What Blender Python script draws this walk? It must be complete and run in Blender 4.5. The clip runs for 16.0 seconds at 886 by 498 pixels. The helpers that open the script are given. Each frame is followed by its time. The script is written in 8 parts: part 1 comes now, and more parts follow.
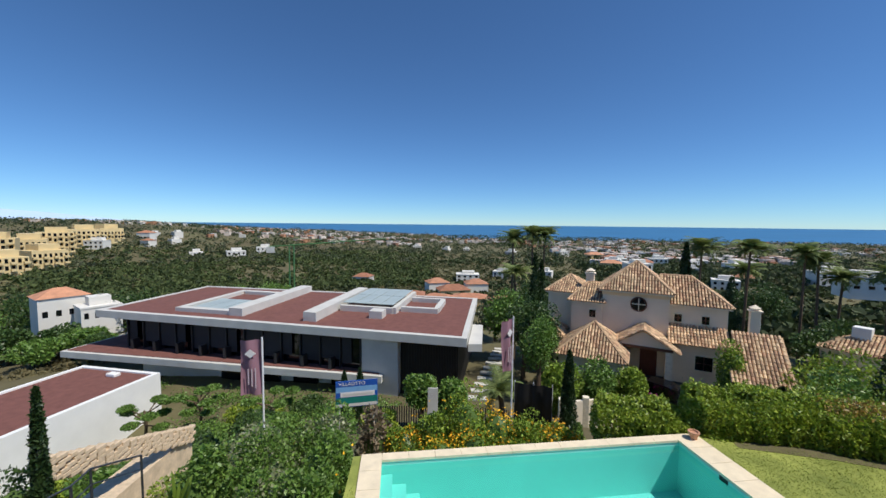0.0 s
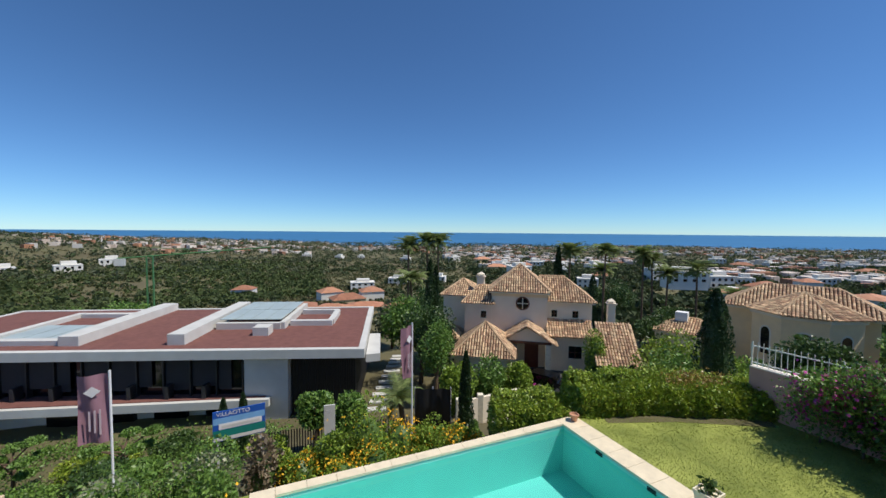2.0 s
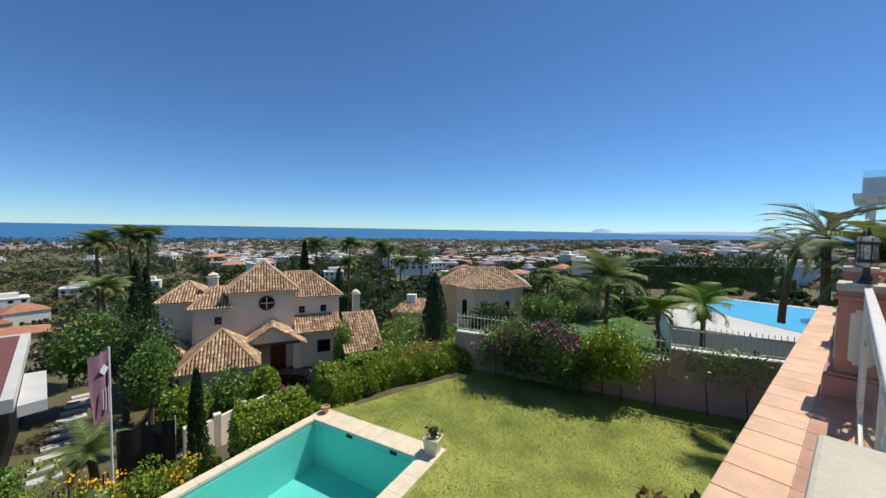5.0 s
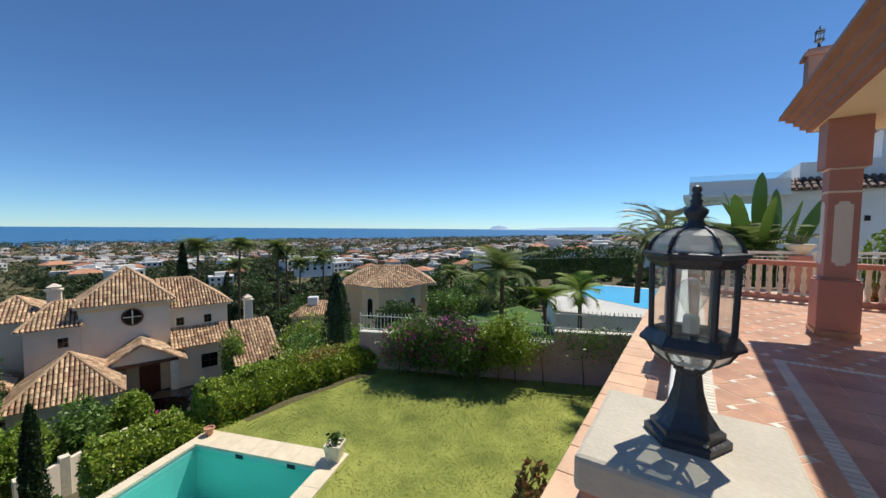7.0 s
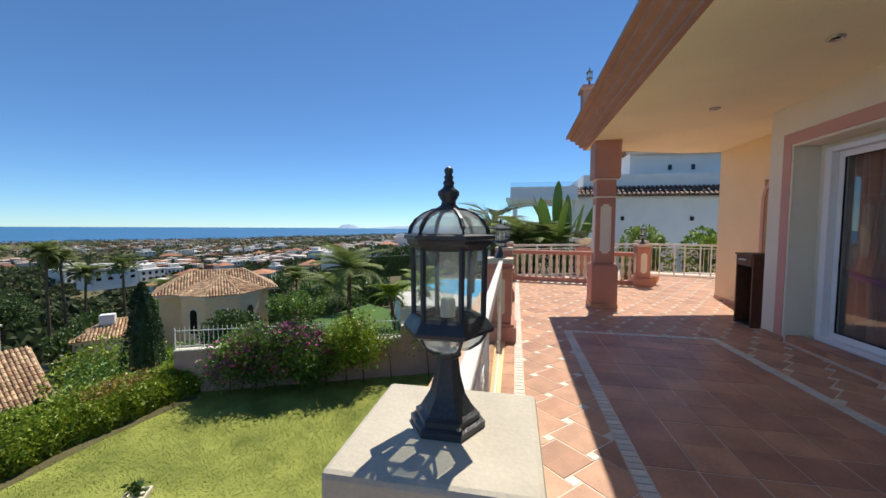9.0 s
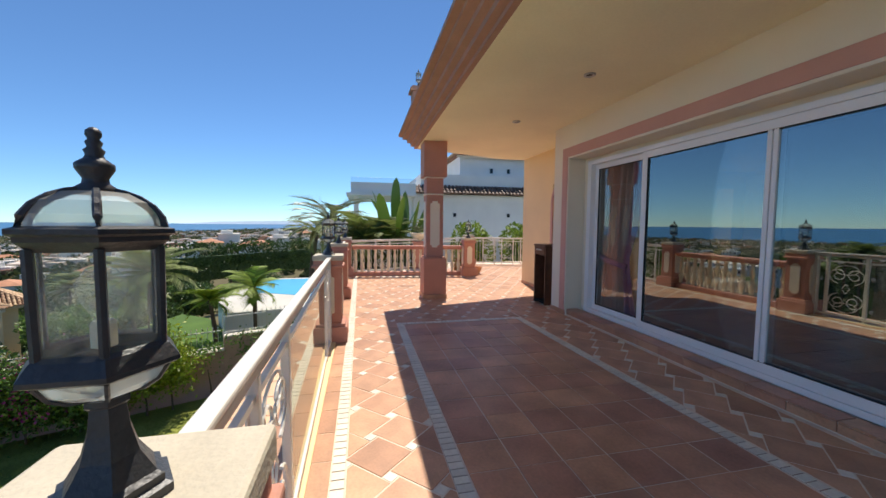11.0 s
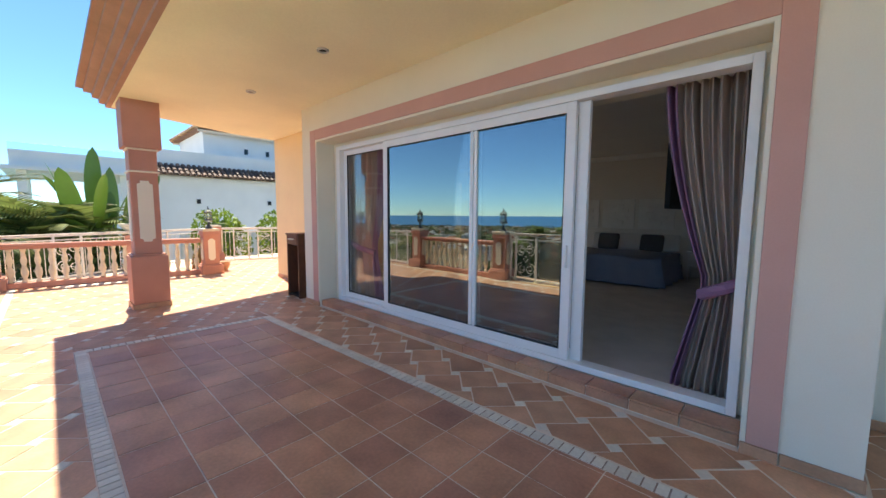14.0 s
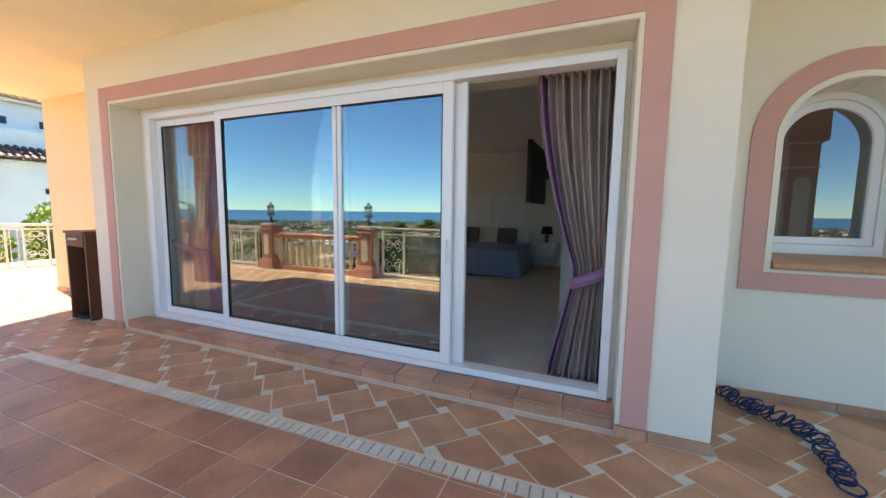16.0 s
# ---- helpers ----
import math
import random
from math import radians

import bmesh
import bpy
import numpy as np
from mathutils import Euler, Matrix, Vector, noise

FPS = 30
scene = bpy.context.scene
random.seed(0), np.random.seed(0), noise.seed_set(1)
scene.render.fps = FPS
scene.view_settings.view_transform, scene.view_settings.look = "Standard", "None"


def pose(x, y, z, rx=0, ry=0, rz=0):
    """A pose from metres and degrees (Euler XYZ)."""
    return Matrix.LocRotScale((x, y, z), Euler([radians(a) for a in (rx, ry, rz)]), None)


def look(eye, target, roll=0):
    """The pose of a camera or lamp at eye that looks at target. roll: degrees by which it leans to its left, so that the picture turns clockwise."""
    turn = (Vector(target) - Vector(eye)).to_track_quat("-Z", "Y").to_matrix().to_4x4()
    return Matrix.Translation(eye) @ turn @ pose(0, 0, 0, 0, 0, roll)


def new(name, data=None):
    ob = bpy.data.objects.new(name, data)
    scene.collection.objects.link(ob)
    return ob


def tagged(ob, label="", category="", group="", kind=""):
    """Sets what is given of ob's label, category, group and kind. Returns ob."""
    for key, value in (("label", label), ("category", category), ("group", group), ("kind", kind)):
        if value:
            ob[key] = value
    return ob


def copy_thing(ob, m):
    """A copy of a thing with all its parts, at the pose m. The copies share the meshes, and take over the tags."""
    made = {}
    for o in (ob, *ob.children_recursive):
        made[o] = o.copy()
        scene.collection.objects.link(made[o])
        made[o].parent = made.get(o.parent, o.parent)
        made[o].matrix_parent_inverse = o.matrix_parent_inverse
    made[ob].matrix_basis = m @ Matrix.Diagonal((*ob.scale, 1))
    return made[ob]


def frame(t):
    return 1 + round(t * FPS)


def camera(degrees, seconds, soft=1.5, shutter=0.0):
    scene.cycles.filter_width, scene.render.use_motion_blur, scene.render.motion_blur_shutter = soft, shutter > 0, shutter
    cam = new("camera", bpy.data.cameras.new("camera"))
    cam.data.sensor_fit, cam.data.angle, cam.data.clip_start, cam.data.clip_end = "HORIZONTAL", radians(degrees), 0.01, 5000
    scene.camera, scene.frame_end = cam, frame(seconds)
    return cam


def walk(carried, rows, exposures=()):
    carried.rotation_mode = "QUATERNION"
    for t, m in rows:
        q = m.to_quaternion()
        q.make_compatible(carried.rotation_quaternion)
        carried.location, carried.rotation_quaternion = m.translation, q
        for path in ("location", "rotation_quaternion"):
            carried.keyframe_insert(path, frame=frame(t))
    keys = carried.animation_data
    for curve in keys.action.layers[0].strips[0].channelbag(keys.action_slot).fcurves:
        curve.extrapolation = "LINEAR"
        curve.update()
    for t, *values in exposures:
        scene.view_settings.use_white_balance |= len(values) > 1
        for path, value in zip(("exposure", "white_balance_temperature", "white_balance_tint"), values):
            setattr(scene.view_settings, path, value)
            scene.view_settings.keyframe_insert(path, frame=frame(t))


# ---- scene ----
cam = camera(100.1, 16.0)
PATH = [
    (0, (0.462, 0.706, 1.472), (0.033, 2.654, 1.336), 0.6),
    (0.5, (0.4, 0.742, 1.433), (0.114, 2.719, 1.322), 0.6),
    (1, (0.368, 0.785, 1.439), (0.207, 2.776, 1.341), 0.5),
    (1.5, (0.338, 0.771, 1.476), (0.316, 2.769, 1.382), 0.4),
    (2, (0.288, 0.834, 1.47), (0.419, 2.827, 1.376), 0.5),
    (2.5, (0.266, 0.834, 1.488), (0.859, 2.742, 1.389), 0.4),
    (3, (0.249, 0.822, 1.498), (1.241, 2.556, 1.388), 0.5),
    (3.5, (0.263, 0.815, 1.514), (1.34, 2.497, 1.401), 0.5),
    (4, (0.249, 0.801, 1.529), (1.412, 2.424, 1.416), 0.5),
    (4.2, (0.228, 0.812, 1.535), (1.422, 2.413, 1.428), 0.7),
    (6.3, (0.291, 0.72, 1.53), (1.826, 1.996, 1.412), 0.5),
    (6.5, (0.303, 0.704, 1.526), (1.867, 1.946, 1.416), 0.4),
    (7, (0.344, 0.679, 1.521), (2.002, 1.792, 1.408), 0.4),
    (7.5, (0.386, 0.653, 1.513), (2.136, 1.616, 1.398), 0.4),
    (8, (0.44, 0.623, 1.507), (2.28, 1.4, 1.391), 0.3),
    (8.5, (0.48, 0.591, 1.498), (2.392, 1.166, 1.383), 0.3),
    (9, (0.504, 0.556, 1.493), (2.464, 0.938, 1.377), 0.3),
    (9.5, (0.534, 0.508, 1.492), (2.522, 0.694, 1.374), 0.2),
    (10, (0.565, 0.458, 1.486), (2.562, 0.431, 1.366), 0.2),
    (10.2, (0.58, 0.439, 1.48), (2.573, 0.328, 1.36), 0.4),
    (12.3, (0.665, 0.202, 1.503), (2.432, -0.722, 1.349), 0.0),
    (12.5, (0.672, 0.174, 1.483), (2.4, -0.822, 1.333), 0.1),
    (13, (0.679, 0.094, 1.481), (2.299, -1.067, 1.317), 0.1),
    (13.5, (0.698, 0.019, 1.469), (2.194, -1.297, 1.296), 0.3),
    (14, (0.725, -0.07, 1.461), (2.092, -1.518, 1.277), 0.4),
    (14.5, (0.77, -0.164, 1.449), (2.025, -1.709, 1.255), 0.5),
    (15, (0.851, -0.24, 1.438), (1.955, -1.895, 1.238), 0.7),
    (15.5, (0.967, -0.3, 1.437), (1.895, -2.06, 1.237), 0.8),
    (16, (1.066, -0.415, 1.423), (1.817, -2.258, 1.222), 0.8),
]
walk(cam, [(t, look(eye, target, roll)) for t, eye, target, roll in PATH], [(0, -0.12, 6500, 10), (7, -0.08, 6700, 10), (9, 0.1, 6900, 10), (10.2, 0.2, 7100, 11), (12.5, 0.56, 7300, 11), (13.5, 0.98, 7400, 9), (14.5, 1.4, 7750, 6), (16, 1.78, 8050, 5)])

# ---- light ----
SUN = Vector((2.04, -0.46, 3.45)).normalized()
world = bpy.data.worlds.new("world")
scene.world = world
world.use_nodes = True
wn = world.node_tree.nodes
sky = wn.new("ShaderNodeTexSky")
sky.sky_type, sky.sun_disc = "NISHITA", False
sky.sun_elevation, sky.sun_rotation = math.asin(SUN.z), math.atan2(SUN.x, SUN.y)
sky.altitude, sky.air_density, sky.dust_density, sky.ozone_density = 3200, 1.1, 0.0, 10.0
wn["Background"].inputs["Strength"].default_value = 0.122
hue = wn.new("ShaderNodeHueSaturation")
hue.inputs["Saturation"].default_value = 1.0
world.node_tree.links.new(sky.outputs["Color"], hue.inputs["Color"])
tone = wn.new("ShaderNodeMix")
tone.data_type, tone.blend_type = "RGBA", "MULTIPLY"
tone.inputs[0].default_value, tone.inputs[7].default_value = 1.0, (0.87, 1.05, 1.09, 1)
world.node_tree.links.new(hue.outputs["Color"], tone.inputs[6])
world.node_tree.links.new(tone.outputs[2], wn["Background"].inputs["Color"])
sun_data = bpy.data.lights.new("sun", "SUN")
sun_data.energy, sun_data.angle, sun_data.color = 4.4, radians(0.53), (1.0, 0.95, 0.87)
sun_lamp = new("sun", sun_data)
sun_lamp.matrix_world = look(SUN * 60, (0, 0, 0))


# ---- materials ----
def lin(r, g, b):
    return tuple(((c / 255 + 0.055) / 1.055) ** 2.4 if c > 10 else c / 255 / 12.92 for c in (r, g, b)) + (1.0,)


def mat(name, col, rough=0.6, metal=0.0, vary=0.12, scale=3.0, fine=60.0, bump=0.15, rand=0.0, col2=None, island=False, spec=0.5, emit=0.0):
    """A plain procedural surface: two scales of tone, a little relief, optional change from piece to piece."""
    m = bpy.data.materials.new(name)
    m.use_nodes = True
    n, l = m.node_tree.nodes, m.node_tree.links
    b = n["Principled BSDF"]
    co = n.new("ShaderNodeTexCoord")
    src = co.outputs["Object"]
    t1 = n.new("ShaderNodeTexNoise")
    t1.inputs["Scale"].default_value, t1.inputs["Detail"].default_value = scale, 6
    t2 = n.new("ShaderNodeTexNoise")
    t2.inputs["Scale"].default_value, t2.inputs["Detail"].default_value = fine, 3
    l.new(src, t1.inputs["Vector"])
    l.new(src, t2.inputs["Vector"])
    add = n.new("ShaderNodeMath")
    add.operation = "MULTIPLY_ADD"
    l.new(t2.outputs["Fac"], add.inputs[0])
    add.inputs[1].default_value = 0.4
    l.new(t1.outputs["Fac"], add.inputs[2])
    ramp = n.new("ShaderNodeMapRange")
    ramp.inputs["From Min"].default_value, ramp.inputs["From Max"].default_value = 0.4, 1.0
    ramp.inputs["To Min"].default_value, ramp.inputs["To Max"].default_value = 1 - vary, 1 + vary
    l.new(add.outputs[0], ramp.inputs["Value"])
    mix = n.new("ShaderNodeMix")
    mix.data_type, mix.blend_type = "RGBA", "MIX"
    mix.inputs[6].default_value = col
    mix.inputs[7].default_value = col2 or col
    fac = ramp.outputs[0]
    if rand:
        if island:
            oi = n.new("ShaderNodeNewGeometry")
            rnd = oi.outputs["Random Per Island"]
        else:
            oi = n.new("ShaderNodeObjectInfo")
            rnd = oi.outputs["Random"]
        l.new(rnd, mix.inputs[0])
        rr = n.new("ShaderNodeMapRange")
        rr.inputs["To Min"].default_value, rr.inputs["To Max"].default_value = 1 - rand, 1 + rand
        hsh = n.new("ShaderNodeMath")
        hsh.operation = "MULTIPLY"
        hsh.inputs[1].default_value = 7.31
        fr = n.new("ShaderNodeMath")
        fr.operation = "FRACT"
        l.new(rnd, hsh.inputs[0])
        l.new(hsh.outputs[0], fr.inputs[0])
        l.new(fr.outputs[0], rr.inputs["Value"])
        mu = n.new("ShaderNodeMath")
        mu.operation = "MULTIPLY"
        l.new(rr.outputs[0], mu.inputs[0])
        l.new(ramp.outputs[0], mu.inputs[1])
        fac = mu.outputs[0]
    else:
        l.new(t1.outputs["Fac"], mix.inputs[0])
    vm = n.new("ShaderNodeVectorMath")
    vm.operation = "SCALE"
    l.new(mix.outputs[2], vm.inputs[0])
    l.new(fac, vm.inputs["Scale"])
    l.new(vm.outputs[0], b.inputs["Base Color"])
    b.inputs["Roughness"].default_value, b.inputs["Metallic"].default_value = rough, metal
    b.inputs["Specular IOR Level"].default_value = spec
    if emit:
        l.new(vm.outputs[0], b.inputs["Emission Color"])
        b.inputs["Emission Strength"].default_value = emit
    if bump:
        bp = n.new("ShaderNodeBump")
        bp.inputs["Strength"].default_value, bp.inputs["Distance"].default_value = bump, 0.01
        l.new(add.outputs[0], bp.inputs["Height"])
        l.new(bp.outputs[0], b.inputs["Normal"])
    return m


def glass(name, tint, gloss_min=0.08, ior=1.5, rough=0.0, dust=0.0, mirror=(0.8, 0.8, 0.8)):
    """A thin pane: see-through, with the mirror image growing to grazing angles."""
    m = bpy.data.materials.new(name)
    m.use_nodes = True
    n, l = m.node_tree.nodes, m.node_tree.links
    n.remove(n["Principled BSDF"])
    tr, gl, mx = n.new("ShaderNodeBsdfTransparent"), n.new("ShaderNodeBsdfGlossy"), n.new("ShaderNodeMixShader")
    fr = n.new("ShaderNodeFresnel")
    fr.inputs["IOR"].default_value = ior
    ma = n.new("ShaderNodeMath")
    ma.operation = "ADD"
    ma.use_clamp = True
    ma.inputs[1].default_value = gloss_min
    l.new(fr.outputs[0], ma.inputs[0])
    tr.inputs["Color"].default_value = (*tint, 1)
    gl.inputs["Roughness"].default_value = rough
    gl.inputs["Color"].default_value = (*mirror, 1)
    l.new(ma.outputs[0], mx.inputs[0])
    l.new(tr.outputs[0], mx.inputs[1])
    l.new(gl.outputs[0], mx.inputs[2])
    if dust:
        df, m2 = n.new("ShaderNodeBsdfDiffuse"), n.new("ShaderNodeMixShader")
        tn = n.new("ShaderNodeBsdfTranslucent")
        m3 = n.new("ShaderNodeMixShader")
        df.inputs["Color"].default_value = tn.inputs["Color"].default_value = (0.85, 0.88, 0.86, 1)
        l.new(df.outputs[0], m3.inputs[1])
        l.new(tn.outputs[0], m3.inputs[2])
        m2.inputs[0].default_value = dust
        l.new(mx.outputs[0], m2.inputs[1])
        l.new(m3.outputs[0], m2.inputs[2])
        l.new(m2.outputs[0], n["Material Output"].inputs["Surface"])
    else:
        l.new(mx.outputs[0], n["Material Output"].inputs["Surface"])
    return m


def leaf_mat(name, col, col2, rough=0.45):
    """Leaves: each one a little different, with some light passing through."""
    m = mat(name, col, rough=rough, vary=0.1, scale=2.0, fine=9, bump=0, rand=0.35, col2=col2, island=True)
    n, l = m.node_tree.nodes, m.node_tree.links
    b = n["Principled BSDF"]
    tl, mx = n.new("ShaderNodeBsdfTranslucent"), n.new("ShaderNodeMixShader")
    src = b.inputs["Base Color"].links[0].from_socket
    l.new(src, tl.inputs["Color"])
    mx.inputs[0].default_value = 0.28
    l.new(b.outputs[0], mx.inputs[1])
    l.new(tl.outputs[0], mx.inputs[2])
    l.new(mx.outputs[0], n["Material Output"].inputs["Surface"])
    return m


M_TILE = mat("terracotta tile", lin(207, 159, 126), 0.5, vary=0.26, scale=4, fine=50, bump=0.25, rand=0.11, col2=lin(190, 141, 111))
# paler copy of the floor tile, full sun on the ledge put into its colour
M_LEDGE = mat("sunlit toned ledge tile", lin(232, 192, 156), 0.6, vary=0.2, scale=4, fine=50, bump=0.25, rand=0.08, col2=lin(222, 178, 142))
# darker copy of the floor tile, porch shade is in its colour
M_TILE_IN = mat("shade toned terracotta tile", lin(206, 152, 118), 0.42, vary=0.34, scale=2.6, fine=45, bump=0.25, rand=0.055, col2=lin(184, 130, 106))
M_GROUT = mat("grout", lin(232, 216, 198), 0.9, vary=0.15, scale=6)
M_WHITE_TILE = mat("white stone mosaic", lin(228, 222, 208), 0.5, vary=0.1, scale=20, rand=0.1)
M_PINK = mat("dusty pink paint", lin(198, 142, 124), 0.75, vary=0.12, scale=2.2, fine=90, bump=0.3)
M_PINK_TRIM = mat("pale rose paint", lin(210, 160, 147), 0.7, vary=0.07, scale=2, fine=90, bump=0.15)
M_CORNICE = mat("brown pink cornice paint", lin(178, 134, 118), 0.75, vary=0.14, scale=3, fine=60, bump=0.2)
M_CREAM = mat("cream render", lin(237, 229, 211), 0.85, vary=0.06, scale=1.2, fine=120, bump=0.25)
M_PEACH = mat("peach render", lin(244, 218, 172), 0.85, vary=0.07, scale=1.2, fine=120, bump=0.25)
M_SOFFIT = mat("cream soffit plaster", lin(245, 237, 208), 0.85, vary=0.08, scale=1.0, fine=40, bump=0.2)
M_WHITEWALL = mat("white render", lin(236, 236, 232), 0.85, vary=0.06, scale=0.8, fine=40, bump=0.2)
M_STONE = mat("cream cast stone", lin(232, 222, 196), 0.8, vary=0.16, scale=5, fine=90, bump=0.4)
M_CAP = mat("weathered cream cap stone", lin(204, 195, 175), 0.75, vary=0.16, scale=7, fine=110, bump=0.45)
M_UPVC = mat("white window frame", lin(240, 240, 240), 0.3, vary=0.02, scale=2, bump=0.02)
M_WHITEIRON = mat("white painted iron", lin(232, 228, 218), 0.45, vary=0.1, scale=12, bump=0.1)
M_BLACKMETAL = mat("dark grey cast metal", lin(68, 70, 74), 0.42, metal=0.3, vary=0.25, scale=18, fine=140, bump=0.35)
M_LANTERN = glass("lantern glass", (0.955, 0.98, 0.97), 0.05, 1.04, dust=0.12)
M_FROST = glass("frosted lantern glass", (0.88, 0.92, 0.90), 0.10, 1.04, rough=0.2, dust=0.36)
M_PANE = glass("door pane", (0.55, 0.58, 0.60), 0.26, 1.5, mirror=(0.76, 0.85, 0.84))
# the room's darkness is put into this pane's tint
M_PANE_DIM = glass("dim window pane", (0.22, 0.23, 0.24), 0.16, 1.5)
M_PANE_THIN = glass("single door pane", (0.9, 0.92, 0.92), 0.11, 1.03)
M_RAILGLASS = glass("tinted rail glass", (0.70, 0.66, 0.56), 0.24, 1.5, mirror=(0.86, 0.86, 0.76), dust=0.10)
M_CLEAR = glass("clear glass", (0.9, 0.92, 0.92), 0.03)
M_DARKGLASS = mat("dark window glass", lin(22, 24, 28), 0.08, vary=0.1, scale=0.5, bump=0)
M_DARK = mat("dark brown wood", lin(104, 66, 48), 0.5, vary=0.3, scale=8, fine=70)
M_BLACK = mat("matt black", lin(18, 18, 20), 0.6, vary=0.1)
M_CHROME = mat("brushed steel", lin(190, 190, 190), 0.3, metal=1.0, vary=0.05, bump=0.02)
M_CARPET = mat("taupe carpet", lin(206, 198, 188), 0.98, vary=0.12, scale=4, fine=160, bump=0.5)
M_ROOMWALL = mat("pale grey room paint", lin(220, 214, 208), 0.9, vary=0.04, scale=1)
M_CURTAIN = mat("taupe satin curtain", lin(164, 148, 138), 0.38, vary=0.1, scale=6, fine=90, bump=0.1)
M_PURPLE = mat("purple satin trim", lin(140, 102, 134), 0.4, vary=0.12, scale=6, fine=90)
M_BED = mat("blue grey bedspread", lin(132, 140, 160), 0.8, vary=0.1, scale=5, fine=80)
M_PILLOW = mat("dark grey cushion", lin(92, 89, 94), 0.8, vary=0.1, scale=8)
M_LINEN = mat("white linen", lin(225, 222, 220), 0.85, vary=0.05, scale=6)
M_HOSE = mat("blue coiled hose", lin(22, 46, 92), 0.35, vary=0.1, scale=20)
M_GRASS = mat("mown lawn", (0.20, 0.27, 0.04, 1), 0.95, vary=0.45, scale=1.1, fine=30, bump=0.6, col2=(0.34, 0.34, 0.085, 1))
M_LAWN = mat("watered lawn", (0.06, 0.14, 0.02, 1), 0.95, vary=0.3, scale=0.7, fine=24, bump=0.5, col2=(0.09, 0.17, 0.03, 1))
M_COPING = mat("travertine coping", lin(232, 216, 184), 0.75, vary=0.14, scale=4, fine=50, bump=0.3)
M_POOLWALL = mat("pool plaster", lin(150, 222, 214), 0.6, vary=0.05, scale=1.2, bump=0.05)
M_GREYWALL = mat("shaded pink grey garden wall", lin(198, 158, 146), 0.85, vary=0.14, scale=1.4, fine=60, bump=0.35)
M_GRAVEL = mat("brown red roof gravel", lin(128, 84, 74), 0.95, vary=0.3, scale=2.0, fine=12, bump=0.8, col2=lin(112, 72, 64))
M_CONCRETE = mat("pale concrete", lin(206, 204, 196), 0.8, vary=0.1, scale=0.7, fine=30, bump=0.2)
M_GREYSTONE = mat("grey stone cladding", lin(208, 204, 199), 0.7, vary=0.1, scale=0.8, fine=20, bump=0.2)
M_DARKSLAT = mat("anthracite slat", lin(40, 40, 42), 0.55, vary=0.12, scale=2, rand=0.1)
M_ROOFTILE = mat("sun bleached roof tile", lin(218, 188, 148), 0.85, vary=0.34, scale=1.6, fine=14, bump=0.3, rand=0.32, col2=lin(166, 128, 100), island=True)
M_ROOFBED = mat("weathered roof channel", lin(128, 92, 72), 0.9, vary=0.25, scale=2.0, fine=14, bump=0.3)
M_HOUSE = mat("warm cream house render", lin(238, 224, 200), 0.85, vary=0.08, scale=0.6, fine=20, bump=0.2)
M_DOORRED = mat("red brown door wood", lin(96, 44, 32), 0.5, vary=0.15, scale=2)
M_ASPHALT = mat("asphalt", (0.06, 0.06, 0.06, 1), 0.9, vary=0.2, scale=1, fine=20)
M_BARK = mat("bark", lin(104, 86, 68), 0.9, vary=0.3, scale=6, fine=40, bump=0.6)
M_STONEWALL = mat("dry sand stone masonry", lin(220, 198, 166), 0.85, vary=0.3, scale=2.0, fine=9, bump=0.6, rand=0.2, col2=lin(198, 174, 144), island=True)
M_EARTH = mat("dry scrub earth", (0.19, 0.145, 0.075, 1), 0.98, vary=0.45, scale=0.03, fine=0.5, bump=0.3, col2=(0.085, 0.10, 0.035, 1))
M_CAR = mat("black car paint", lin(14, 14, 16), 0.15, vary=0.05, bump=0)
M_SIGNBLUE = mat("blue sign print", lin(28, 84, 170), 0.5, vary=0.05)
M_FLAG = mat("mauve flag cloth", lin(150, 112, 124), 0.8, vary=0.08, scale=4)
M_YELLOW = mat("orange yellow petals", lin(236, 172, 34), 0.7, vary=0.1, rand=0.15, col2=lin(240, 190, 40), island=True, bump=0)
M_MAGENTA = mat("magenta bracts", lin(190, 50, 140), 0.7, vary=0.1, rand=0.2, col2=lin(176, 70, 140), island=True, bump=0)
L_HEDGE = leaf_mat("hedge leaf", (0.175, 0.285, 0.027, 1), (0.38, 0.45, 0.055, 1))
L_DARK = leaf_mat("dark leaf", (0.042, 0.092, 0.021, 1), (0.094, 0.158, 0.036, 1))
L_MID = leaf_mat("green leaf", (0.112, 0.222, 0.038, 1), (0.205, 0.325, 0.066, 1))
L_OLIVE = leaf_mat("grey green leaf", (0.122, 0.151, 0.071, 1), (0.215, 0.237, 0.122, 1))
L_PALE = leaf_mat("pale tipped leaf", (0.20, 0.23, 0.11, 1), (0.34, 0.36, 0.20, 1))
L_WOOD = leaf_mat("far wood leaf", (0.045, 0.072, 0.024, 1), (0.09, 0.115, 0.045, 1), 0.8)
L_VALLEY = leaf_mat("sun dried scrub leaf", (0.105, 0.115, 0.046, 1), (0.19, 0.185, 0.085, 1), 0.9)
L_SCRUB = leaf_mat("dry scrub leaf", (0.15, 0.135, 0.06, 1), (0.24, 0.20, 0.10, 1), 0.9)
L_CYP = leaf_mat("cypress leaf", (0.023, 0.055, 0.016, 1), (0.046, 0.085, 0.023, 1))
L_PALM = leaf_mat("palm leaf", (0.13, 0.19, 0.045, 1), (0.25, 0.29, 0.095, 1), 0.7)
L_BANANA = leaf_mat("broad leaf", (0.13, 0.26, 0.04, 1), (0.22, 0.35, 0.065, 1), 0.35)
L_RED = leaf_mat("red tipped leaf", (0.28, 0.10, 0.03, 1), (0.17, 0.15, 0.04, 1))
